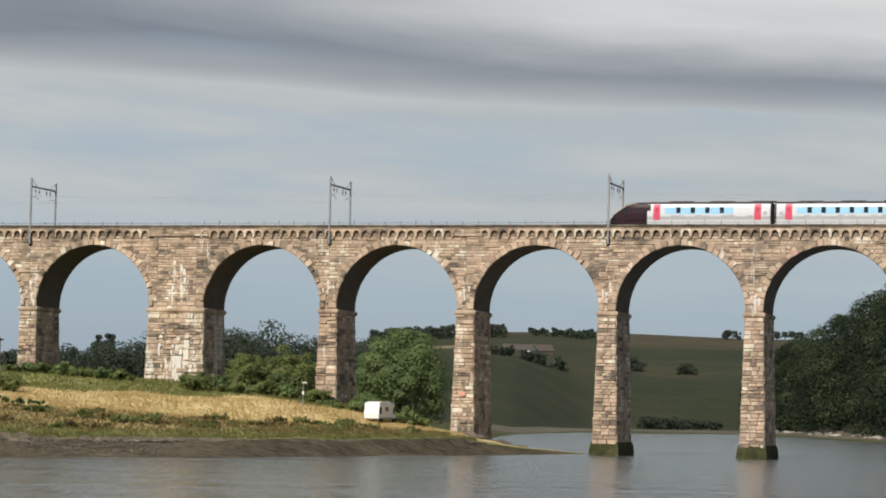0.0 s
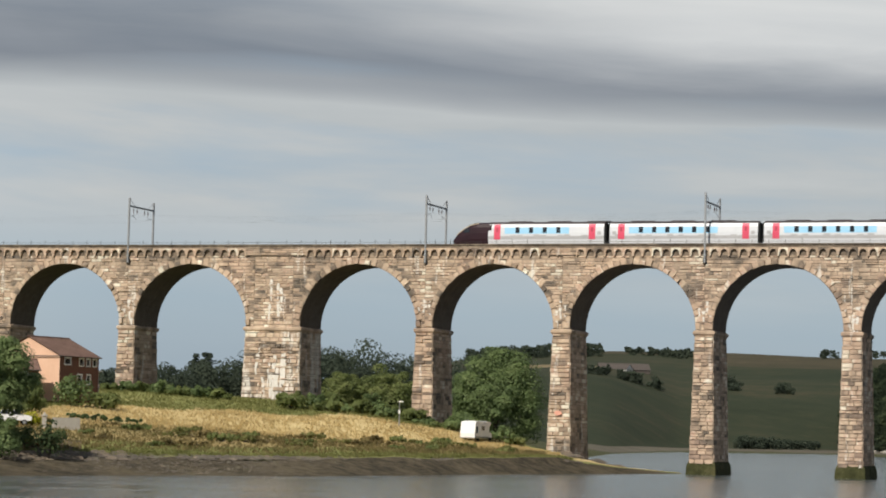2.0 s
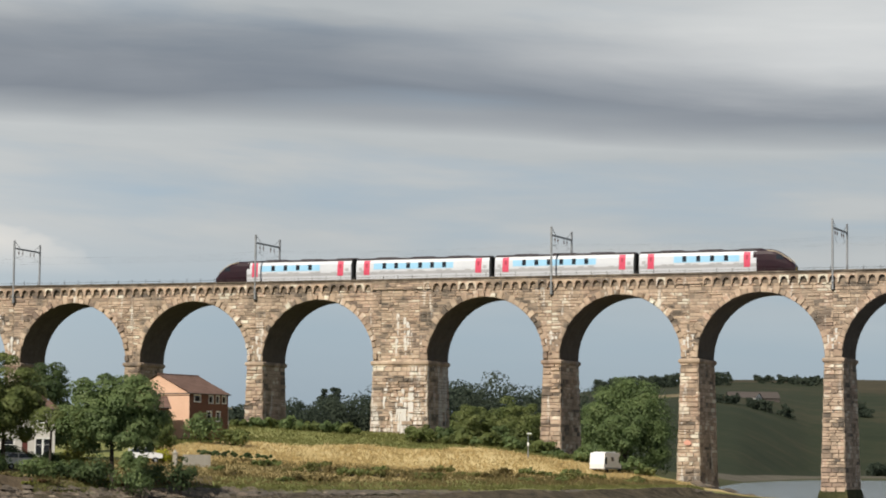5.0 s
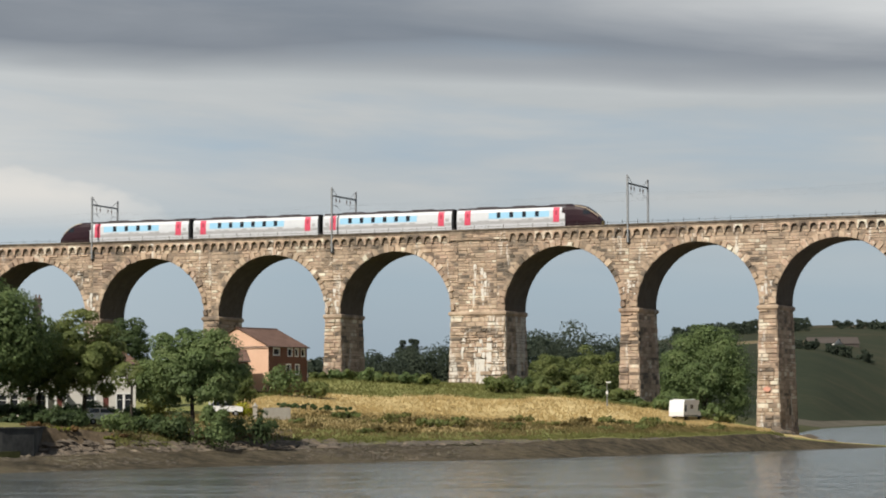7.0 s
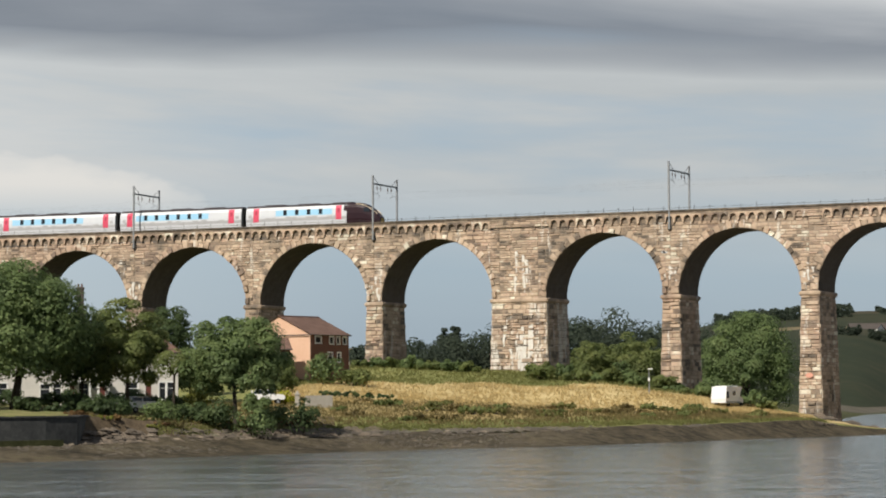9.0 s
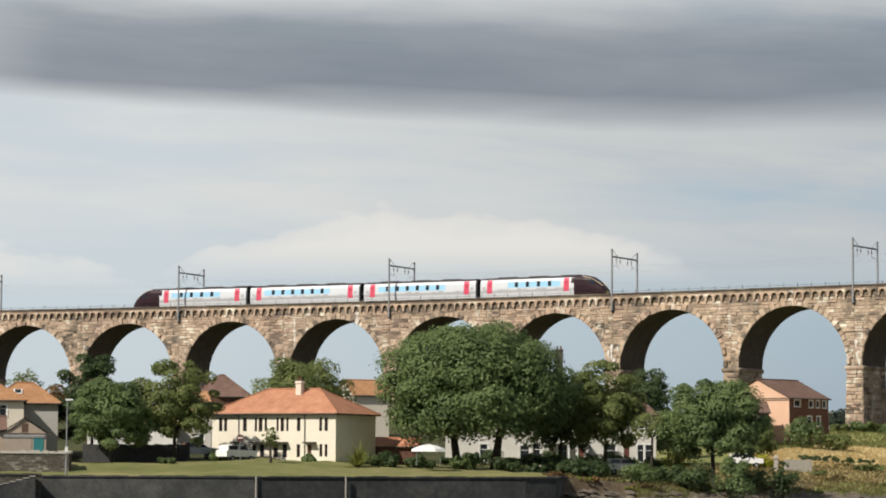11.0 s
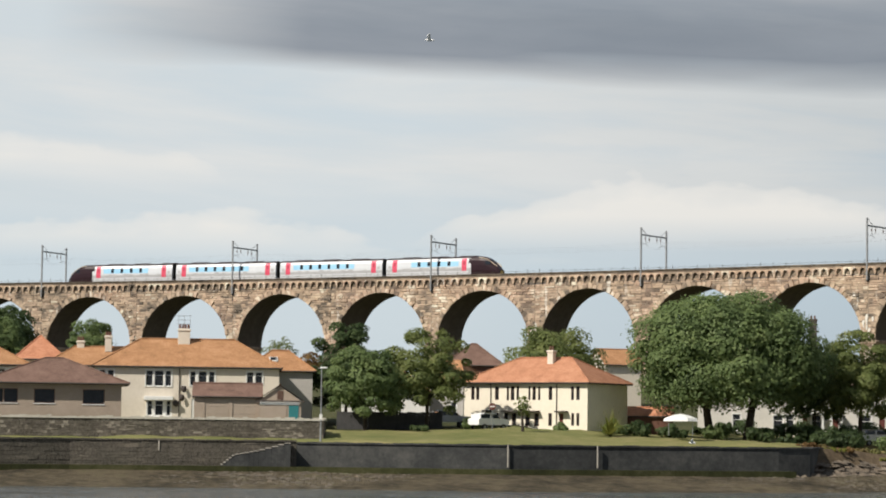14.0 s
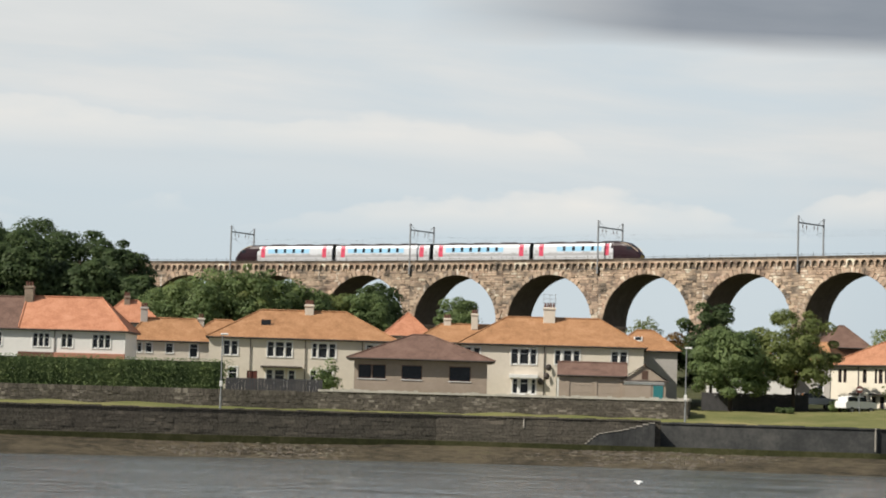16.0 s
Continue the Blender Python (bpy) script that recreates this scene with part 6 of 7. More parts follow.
# white terrace under the big tree
TERRACE = house(-11.43, 290, 0, 24.2, 8.0, 4.6, 10.9, 13.6, M_SHADEDW, M_BROWN, "long white terrace half hidden behind trees",
      ((-8.1, -7.2, 5.6, 7.5), (-3.5, -2.4, 5.6, 7.4), (-2.05, -1.15, 5.7, 7.5), (0.8, 1.9, 5.3, 7.5), (6.4, 7.5, 5.4, 7.5), (9.95, 10.7, 5.5, 7.5), (10.85, 11.6, 5.5, 7.5), (10.1, 10.8, 9.3, 10.3), (6.6, 7.3, 9.3, 10.3), (-7.9, -7.2, 9.3, 10.3), (-3.4, -2.6, 9.3, 10.3)),
      run=3.0, doors=((-0.2, 0.35, 5.1, 7.4, M_DOORD), (3.2, 3.8, 5.1, 7.4, M_DOORD), (8.4, 9.05, 5.1, 7.1, M_DOORD)), chims=((-1.0, 4, 13, 15, 1.2, 0.7, 3, M_GREYW),))
for a, b in ((-0.6, 2.2), (2.9, 4.3)):
    bm = bmesh.new()
    box(bm, a, b, -1.5, -0.004, 7.55, 7.75, 0.03)
    porch = part("porch", bm, M_FRAME, TERRACE, "white porch canopy")
    for x in (a + 0.12, b - 0.12):
        bm = bmesh.new()
        box(bm, x - 0.11, x + 0.11, -1.45, -1.22, 4.8, 7.55, 0.02)
        part("porch_post", bm, M_FRAME, porch)
house(-11.6, 330, 0, 9.0, 8.0, 7.0, 14.0, 16.6, M_GREYW, M_BROWN, "grey house behind trees with tall dark chimney", run=2.0, chims=((2.1, 3.6, 15.2, 20.4, 1.3, 0.8, 2, M_FASCIA),))
# brick gable house beyond the meadow
# shade on the turned front is darkened into its brick
house(-5.61, 348, 52, 8.6, 10.9, 8.2, 14.3, 17.0, M_BRICKR, M_BROWN, "brick house with brown gabled roof and orange gable wall",
      ((-3.2, -1.9, 13.2, 14.1), (0.0, 0.9, 13.1, 14.1), (1.6, 2.3, 13.1, 14.1), (3.0, 3.8, 13.1, 14.1), (-0.4, 0.6, 10.6, 11.9), (1.7, 2.5, 10.6, 11.9)), gable=True, side=M_BRICK, over=0.25)
house(-6.85, 340, 12, 4.2, 4.5, 8.0, 12.2, 13.7, M_BRICKR, M_BROWN, "low brick annex with brown tile roof", ((-0.8, 0.6, 10.6, 11.9),), gable=True, over=0.25)
house(-19.6, 288, -20, 5.0, 8.0, 5.2, 11.0, 13.3, M_GREYW, M_ORANGE, "grey-walled house with orange roof behind trees", ((1.0, 1.7, 6.2, 8.5),), run=1.8)
house(-18.9, 332, 0, 7.5, 8.0, 8.5, 13.8, 16.8, M_BRICKR, M_BROWN, "brown-roofed house behind trees", run=3.4)
house(-15.5, 337, 20, 5.0, 7.0, 8.5, 14.2, 16.4, M_CREAM, M_ORANGE, "small orange-roofed house behind white house", gable=True, run=1.5)
house(6.75, 1500, 10, 30, 14, 36, 44.5, 48.5, M_FASCIA, M_FASCIA, "distant grey farm building on hill", gable=True, sills=False, name="farm_building")
house(6.55, 1470, -20, 12, 12, 36, 44, 47, M_WALLW, M_FASCIA, "distant white farmhouse on hill", gable=True, name="farm_building")

# ---- river wall, garden wall, hedge ----
M_DARKSTONE = pieces("dark_rubble", ((0.0, (0.014, 0.013, 0.010)), (0.4, (0.030, 0.027, 0.022)), (0.75, (0.050, 0.044, 0.035)), (0.95, (0.080, 0.070, 0.055)), (1.0, (0.13, 0.112, 0.088))), stain=(0.03, 0.033, 0.022), amount=0.6)
M_CONCRETE = mottled("dark_concrete", ((0.36, (0.028, 0.030, 0.031)), (0.5, (0.056, 0.058, 0.058)), (0.64, (0.105, 0.104, 0.098))), 0.4, 0.08, bump=0.04)
M_MORTAR = mottled("dark_mortar", ((0.36, (0.035, 0.032, 0.028)), (0.5, (0.07, 0.064, 0.055)), (0.64, (0.115, 0.105, 0.09))), 0.5, 0.1, bump=0.03)
M_PALE = plain("pale_concrete", (0.30, 0.28, 0.24), (0.44, 0.41, 0.36), 1.2, 0.85, bump=0.02)
M_LIMED = plain("limed_coping", (0.42, 0.39, 0.34), (0.60, 0.57, 0.51), 1.5, 0.9, bump=0.03)
M_WEED = mottled("weedy_stone", ((0.36, (0.02, 0.024, 0.01)), (0.5, (0.045, 0.048, 0.02)), (0.62, (0.08, 0.075, 0.04))), 0.6, 0.1, bump=0.08)
rnd = random.Random(9)
M_GARDENSTONE = pieces("grey_rubble", ((0.0, (0.022, 0.019, 0.016)), (0.4, (0.048, 0.042, 0.036)), (0.75, (0.082, 0.072, 0.061)), (0.92, (0.15, 0.132, 0.112)), (1.0, (0.26, 0.235, 0.20))), stain=(0.03, 0.033, 0.022), amount=0.5)


def wall_points(pts, step=1.0):
    """Places every step metres along a line given as (bearing, range)."""
    p = [Vector((*polar(a, r), 0)) for a, r in pts]
    out = []
    for a, b in zip(p, p[1:]):
        n = max(1, int((b - a).length / step))
        out += [a.lerp(b, i / n) for i in range(n)]
    return out + [p[-1]]


def rubble_wall(name, pts, z0, z1, thick, mat, core, label, course=0.30, coping=None, lo=0.3, hi=1.3, stones=True, cap=(0.12, 0.2)):
    p = wall_points(pts, 17.0 if stones else 6.0)
    top = new(name)
    v, f = [], []
    bm = bmesh.new()
    cop = bmesh.new()
    for a, b in zip(p, p[1:]):
        d = b - a
        m = Matrix.Translation(a) @ Matrix.Rotation(math.atan2(d.y, d.x), 4, "Z")
        if stones:
            for c0, c1 in courses(z0, z1, course):
                row(v, f, m, 0, d.length, c0, c1, 0.025, lo, hi, gap=0.002, cham=0.014)
        if coping:
            x = 0.0
            while x < d.length - 0.1:
                w = min(rnd.uniform(0.8, 1.6) if cap[0] < 0.15 else rnd.uniform(0.25, 0.6), d.length - x)
                box(cop, x + 0.01, x + w - 0.01, -0.12, thick + 0.1, z1 + 0.004, z1 + rnd.uniform(*cap), turn=m)
                x += w
    last = None
    for i, q in enumerate(p):
        d = (p[min(i + 1, len(p) - 1)] - p[max(i - 1, 0)]).normalized()
        side = Vector((-d.y, d.x, 0)) * thick
        vs = [bm.verts.new((c.x, c.y, z)) for c, z in ((q, z0), (q, z1), (q + side, z1), (q + side, z0))]
        if last:
            for k in range(4):
                bm.faces.new((last[k], last[(k + 1) % 4], vs[(k + 1) % 4], vs[k]))
        else:
            bm.faces.new(vs)
        last = vs
    bm.faces.new(last[::-1])
    bmesh.ops.recalc_face_normals(bm, faces=bm.faces[:])
    part("core", bm, core, top)
    if stones:
        part("facing", mesh_of("facing", v, f, mat), None, top)["kind"] = "stuff"
    if coping:
        part("coping", cop, coping, top)
    else:
        cop.free()
    return tagged(top, label, "wall", kind="structure")


rubble_wall("wall_river", ((-44, 229), (-38, 228.2), (-28, 233.2), (-22.9, 233.6)), 0.6, 4.02, 0.8, M_DARKSTONE, M_MORTAR, "dark weathered stone river wall above mud", coping=M_DARKSTONE)
rubble_wall("wall_river_concrete", ((-22.9, 233.6), (-18, 232.4), (-14, 238.4), (-12, 241.8), (-11.3, 243.8), (-11.0, 252)), 0.6, 3.86, 0.8, M_DARKSTONE, M_CONCRETE, "smooth dark concrete river wall with pale posts", coping=M_CONCRETE, stones=False)
rubble_wall("wall_garden", ((-44, 244), (-38, 243), (-30.7, 243)), 3.6, 5.95, 0.5, M_GARDENSTONE, M_MORTAR, "long rubble stone garden wall below hedge", course=0.24, lo=0.22, hi=0.6)
rubble_wall("wall_garden_capped", ((-30.7, 243), (-26, 243), (-22.3, 243), (-22.25, 250)), 3.6, 6.0, 0.5, M_GARDENSTONE, M_MORTAR, "rubble stone garden wall with pale rough coping", coping=M_LIMED, cap=(0.16, 0.34), course=0.24, lo=0.22, hi=0.6)
rubble_wall("wall_footing", ((-44, 227.8), (-38, 227), (-28, 232), (-22.9, 232.2), (-18, 230.9), (-14, 237.0), (-11.6, 241.5)), 0.2, 1.75, 1.2, M_DARKSTONE, M_WEED, "weed-covered footing of river wall", stones=False)
for az, r in ((-20.28, 233.2), (-18.1, 232.2), (-16.07, 234.8), (-30.5, 231.9), (-26.0, 233.2)):
    bm = bmesh.new()
    box(bm, -0.07, 0.07, -0.16, 0.05, 1.9 if az > -23 else 3.1, 4.0 if az > -23 else 4.1, 0.03)
    ob = part("wall_post", bm, M_PALE)
    ob.matrix_basis = Matrix.Translation((*polar(az, r), 0)) @ Matrix.Rotation(radians(-az), 4, "Z")
    tagged(ob, "pale concrete post set in river wall", "post", "river wall posts")


def build_stairs():
    """A ramp along the wall face, then narrow steps down to the mud, with a pale worn edge."""
    top = new("river_steps")
    pts = [Vector((*polar(a, 232.5), z)) for a, z in ((-23.03, 4.0), (-23.75, 3.2), (-24.3, 2.82), (-24.87, 0.95))]
    for k, (a, b) in enumerate(zip(pts, pts[1:])):
        d = b - a
        turn = math.atan2(d.y, d.x) + math.pi
        n = 9 if k == 2 else 5
        for i in range(n):
            p = a.lerp(b, (i + 0.5) / n)
            w = d.to_2d().length / n
            bm = bmesh.new()
            box(bm, -w / 2, w / 2, -0.3, 0.9, -1.1 if k == 2 else -2.2, -0.06, 0.02)
            step = part("step", bm, M_CONCRETE, top)
            step.matrix_local = Matrix.Translation(p) @ Matrix.Rotation(turn, 4, "Z")
            bm = bmesh.new()
            box(bm, -w / 2 + 0.02, w / 2 - 0.02, -0.36, -0.05, -0.055, 0.06 if k == 2 else 0.03, 0.02)
            part("edge", bm, M_PALE, step, "pale worn edge stone")
    tagged(top, "dark stone steps with pale edge running down river wall", "stairs")


build_stairs()


def hedge_build(pts, z0, z1, thick):
    p = wall_points(pts, 0.9)
    c, r = [], []
    for q in p:
        for z in np.arange(z0 + 0.5, z1 - 0.2, 0.75):
            for y in (0, thick * 0.6):
                c.append((q.x + gen.uniform(-0.1, 0.1), q.y + y, z))
                r.append(0.58)
    top = new("hedge")
    part("leaves", leaf_mesh("leaves", c, r, 60 * len(c), 0.085, M_LEAF, 0.9, 0.95, 0.22), None, top)
    bm = bmesh.new()
    for a, b in zip(p[::6], p[6::6] + [p[-1]]):
        d = b - a
        box(bm, 0, d.length, 0.1, thick, z0 - 0.5, z1 - 0.35, turn=Matrix.Translation(a) @ Matrix.Rotation(math.atan2(d.y, d.x), 4, "Z"))
    part("core", bm, M_LEAF_D, top)
    tagged(top, "long clipped dark green garden hedge behind stone wall", "hedge")


hedge_build(((-44, 247), (-38, 246.5), (-32.85, 246.5)), 5.6, 8.95, 1.6)
# dark boarded fence beside the hedge
fence = new("garden_fence")
a, b = Vector((*polar(-32.8, 244.2), 0)), Vector((*polar(-30.6, 244.2), 0))
M_BOARD = plain("dark_boards", (0.045, 0.045, 0.048), (0.085, 0.083, 0.083), 2.0, 0.85)
n = 30
for i in range(n):
    p = a.lerp(b, (i + 0.5) / n)
    bm = bmesh.new()
    box(bm, -0.15, 0.15, -0.02, 0.02, 5.4, 7.1 + rnd.uniform(-0.03, 0.03), 0.005)
    ob = part("board", bm, M_BOARD, fence)
    ob.matrix_local = Matrix.Translation(p) @ Matrix.Rotation(math.atan2((b - a).y, (b - a).x), 4, "Z")
tagged(fence, "dark grey boarded garden fence above stone wall", "fence")
fence2 = new("garden_fence")
a, b = Vector((*polar(-22.0, 266), 0)), Vector((*polar(-19.6, 266), 0))
for i in range(24):
    p = a.lerp(b, (i + 0.5) / 24)
    bm = bmesh.new()
    box(bm, -0.23, 0.23, -0.02, 0.02, 4.8, 7.1 + rnd.uniform(-0.05, 0.05), 0.005)
    ob = part("board", bm, M_BOARD, fence2)
    ob.matrix_local = Matrix.Translation(p) @ Matrix.Rotation(math.atan2((b - a).y, (b - a).x), 4, "Z")
tagged(fence2, "dark boarded fence behind lawn trees", "fence")

# ---- rocks and debris on the mud ----
M_ROCK = pieces("shore_rock", ((0.0, (0.024, 0.018, 0.012)), (0.5, (0.060, 0.043, 0.029)), (0.9, (0.115, 0.082, 0.054)), (1.0, (0.22, 0.175, 0.12))), amount=0.5, rough=0.95)


M_CLOD = pieces("mud_clod", ((0.0, (0.016, 0.013, 0.009)), (0.45, (0.032, 0.027, 0.018)), (0.8, (0.055, 0.046, 0.029)), (1.0, (0.070, 0.072, 0.034))), amount=0.4, rough=0.92)


def rocks(name, count, az0, az1, k0, k1, s0, s1, label, seed, mat=None):
    g = random.Random(seed)
    v, f = [], []
    for _ in range(count):
        a = g.uniform(az0, az1)
        r, z = profile(a)
        k = g.uniform(k0, k1)
        i = int(k)
        rr, zz = r[i] + (r[i + 1] - r[i]) * (k - i), z[i] + (z[i + 1] - z[i]) * (k - i)
        x, y = polar(a, rr)
        s = g.uniform(s0, s1)
        k0_ = len(v)
        sx, sy, sz = s * g.uniform(0.8, 1.9), s * g.uniform(0.6, 1.2), s * g.uniform(0.25, 0.6)
        for px, py, pz in ((1, 0, 0), (0.3, 0.9, 0.1), (-0.8, 0.6, 0), (-1, -0.4, 0.1), (-0.1, -1, 0), (0.8, -0.6, 0), (0.3, 0.2, 1), (-0.4, -0.1, 0.9)):
            v.append((x + px * sx * g.uniform(0.7, 1.2), y + py * sy * g.uniform(0.7, 1.2), zz - 0.08 + pz * sz))
        for q in ((0, 1, 6), (1, 2, 7, 6), (2, 3, 7), (3, 4, 7), (4, 5, 6, 7), (5, 0, 6)):
            f.append([k0_ + j for j in q])
    tagged(new(name, mesh_of(name, v, f, mat or M_ROCK)), label, "rocks", kind="stuff")


rocks("shore_rocks", 900, -12.6, -4.5, 1.85, 2.6, 0.2, 0.65, "tumbled brown rocks at top of mud bank", 1)
rocks("shore_stones", 1500, -42, 6, 1.12, 1.97, 0.07, 0.22, "scattered stones and weed on river mud", 2)
rocks("mud_clods", 9000, -42, 7, 1.02, 1.99, 0.06, 0.20, "dark lumps of mud and weed on river shore", 5, M_CLOD)
rocks("bank_clods", 1800, -9.5, 5.8, 1.95, 2.35, 0.15, 0.45, "broken turf and stones along edge of bank", 6, M_CLOD)
rocks("bank_rocks", 160, -4.5, 5.6, 1.9, 2.2, 0.2, 0.55, "low broken edge of grassy bank", 3)
rocks("far_shore_stones", 90, 11.6, 17, 8.3, 8.75, 0.5, 1.5, "pale boulders along far river shore", 7, M_PALE)
rocks("pier_rocks", 60, 5.3, 6.7, 4.2, 6.2, 0.4, 1.1, "dark rocks round foot of viaduct pier", 4)


# ---- lamp posts and signs ----
def lamp_post(az, r, top, label, h=None):
    x, y = polar(az, r)
    z = ground_z(x, y)
    t = new("street_lamp")
    t.matrix_basis = Matrix.Translation((x, y, z)) @ Matrix.Rotation(radians(-az), 4, "Z")
    bm = bmesh.new()
    rod(bm, (0, 0, -0.3), (0, 0, 1.3), 0.11, 0.10)
    rod(bm, (0, 0, 1.3), (0, 0, top - z), 0.07, 0.05)
    part("pole", bm, M_STEEL, t)
    bm = bmesh.new()
    box(bm, -0.15, 0.55, -0.14, 0.14, top - z - 0.1, top - z + 0.08, 0.05)
    part("lamp_head", bm, M_FRAME, t)
    bm = bmesh.new()
    box(bm, -0.14, 0.14, -0.14, -0.1, 2.0, 2.5, 0.02)
    part("notice_plate", bm, M_FRAME, t)
    tagged(t, label, "lamp post", "street lamps")


lamp_post(-22.36, 237.5, 11.0, "tall slim grey street lamp on riverside path")
lamp_post(-32.9, 237.5, 11.1, "tall slim grey street lamp on riverside path")
lamp_post(-5.17, 352, 12.5, "slim grey lamp post beside meadow path")
lamp_post(1.64, 356, 9.4, "slim grey lamp post beside meadow path")


def road_sign():
    t = new("no_entry_sign")
    t.matrix_basis = Matrix.Translation((*polar(-18.47, 258), 5.0)) @ Matrix.Rotation(radians(18.47), 4, "Z")
    bm = bmesh.new()
    rod(bm, (0, 0, -0.2), (0, 0, 3.1), 0.04)
    part("pole", bm, M_STEEL, t)
    bm = bmesh.new()
    rod(bm, (0, -0.05, 2.75), (0, -0.08, 2.75), 0.36, sides=20)
    part("disc", bm, M_DOORD, t, "round red disc")
    bm = bmesh.new()
    box(bm, -0.24, 0.24, -0.095, -0.084, 2.68, 2.82)
    part("bar", bm, M_FRAME, t, "white bar")
    tagged(t, "round red and white road sign on pole", "road sign")


road_sign()
bm = bmesh.new()
rod(bm, (0, -0.62, 0), (0, -0.54, 0), 0.42, sides=24)
bmesh.ops.scale(bm, vec=(1.35, 1, 0.85), verts=bm.verts[:])
ob = part("pier_sign", bm, plain("salmon_paint", (0.62, 0.30, 0.22), (0.70, 0.36, 0.27), 2.0, 0.6))
ob.matrix_basis = line_pose(21.3, FACE, 8.4) @ pose(-0.1, 0, 0)
tagged(ob, "oval salmon-coloured sign fixed to viaduct pier", "sign")


# ---- vehicles ----
def car_build(az, r, yaw, label, mat):
    x, y = polar(az, r)
    z = ground_z(x, y)
    t = new("car")
    t.matrix_basis = Matrix.Translation((x, y, z + 0.25)) @ Matrix.Rotation(radians(yaw - az), 4, "Z")
    bm = bmesh.new()
    prism(bm, ((-2.1, 0.3), (2.1, 0.3), (2.15, 0.75), (1.9, 0.9), (1.2, 0.98), (-1.9, 1.0), (-2.1, 0.85)), -0.85, 0.85)
    part("body", bm, mat, t)
    bm = bmesh.new()
    prism(bm, ((-1.8, 0.98), (1.15, 0.97), (0.45, 1.45), (-1.2, 1.48)), -0.72, 0.72)
    part("glazing", bm, M_TGLASS, t)
    bm = bmesh.new()
    prism(bm, ((-1.3, 1.45), (0.5, 1.42), (0.4, 1.50), (-1.2, 1.53)), -0.74, 0.74)
    for px in (-1.75, -0.35, 1.1):
        box(bm, px - 0.05, px + 0.05, -0.745, 0.745, 0.97, 1.0 if px == 1.1 else 1.45)
    part("roof", bm, mat, t)
    for px in (-1.3, 1.3):
        for py in (-0.8, 0.8):
            bm = bmesh.new()
            rod(bm, (px, py - 0.1, 0.08), (px, py + 0.1, 0.08), 0.33, sides=16)
            wheel = part("wheel", bm, M_BLACK, t)
            bm = bmesh.new()
            rod(bm, (px, py - 0.11, 0.08), (px, py + 0.11, 0.08), 0.18, sides=12)
            part("rim", bm, M_STEEL, wheel)
    tagged(t, label, "car", "parked cars")


M_CARW = plain("white_car_paint", (0.74, 0.74, 0.74), (0.8, 0.8, 0.8), 1.0, 0.2, bump=0.0)
M_CARG = plain("silver_car_paint", (0.36, 0.37, 0.39), (0.42, 0.43, 0.45), 1.0, 0.25, 0.4, bump=0.0)
car_build(-18.55, 262, 42, "white parked hatchback beside white house", M_CARW)
car_build(-19.45, 268, 10, "silver parked car beside trees", M_CARG)
car_build(-7.05, 300, 5, "white parked car under bank tree", M_CARW)
car_build(-9.85, 278, 30, "white parked car before terrace", M_CARW)


def motorhome():
    x, y = polar(3.37, 354)
    t = new("motorhome")
    t.matrix_basis = Matrix.Translation((x, y, ground_z(x, y) - 0.15)) @ Matrix.Rotation(radians(-3.4 + 248), 4, "Z") @ Matrix.Diagonal((1, 1, 0.9, 1))
    bm = bmesh.new()
    prism(bm, ((-2.6, 0.55), (2.75, 0.55), (2.8, 1.2), (2.5, 2.85), (2.2, 3.05), (-3.0, 3.05), (-3.2, 2.75), (-2.6, 2.1)), -1.1, 1.1)
    part("body", bm, M_CARW, t)
    bm = bmesh.new()
    prism(bm, ((-3.9, 0.5), (-2.6, 0.5), (-2.6, 2.05), (-3.05, 2.0), (-3.55, 1.25), (-3.9, 1.1)), -1.0, 1.0)
    part("cab", bm, M_CARW, t)
    bm = bmesh.new()
    box(bm, -2.4, 2.0, -0.85, 0.85, 3.04, 3.16, 0.05)
    part("roof_cap", bm, M_CARW, t)
    bm = bmesh.new()
    box(bm, -2.6, 2.7, -1.13, 1.13, 0.45, 0.75, 0.04)
    part("skirt", bm, M_CARG, t, "grey lower skirt")
    bm = bmesh.new()
    prism(bm, ((-3.52, 1.32), (-3.05, 1.98), (-3.08, 2.0), (-3.58, 1.34)), -0.9, 0.9)
    part("windscreen", bm, M_TGLASS, t)
    for d in (-1, 1):
        for a, b, c, e in ((-3.2, -2.7, 1.35, 1.9), (-0.8, 0.3, 1.7, 2.35), (1.75, 2.4, 1.25, 2.3)):
            bm = bmesh.new()
            box(bm, a, b, d * 1.11 - 0.02 if a > -3 else d * 1.0 - 0.02, d * 1.11 + 0.02 if a > -3 else d * 1.0 + 0.02, c, e, 0.01)
            part("window", bm, M_TGLASS, t)
    for px in (-3.2, 1.4):
        for py in (-0.95, 0.95):
            bm = bmesh.new()
            rod(bm, (px, py - 0.12, 0.3), (px, py + 0.12, 0.3), 0.36, sides=16)
            part("wheel", bm, M_BLACK, t)
    tagged(t, "white motorhome parked in grass beside viaduct", "motorhome")


motorhome()


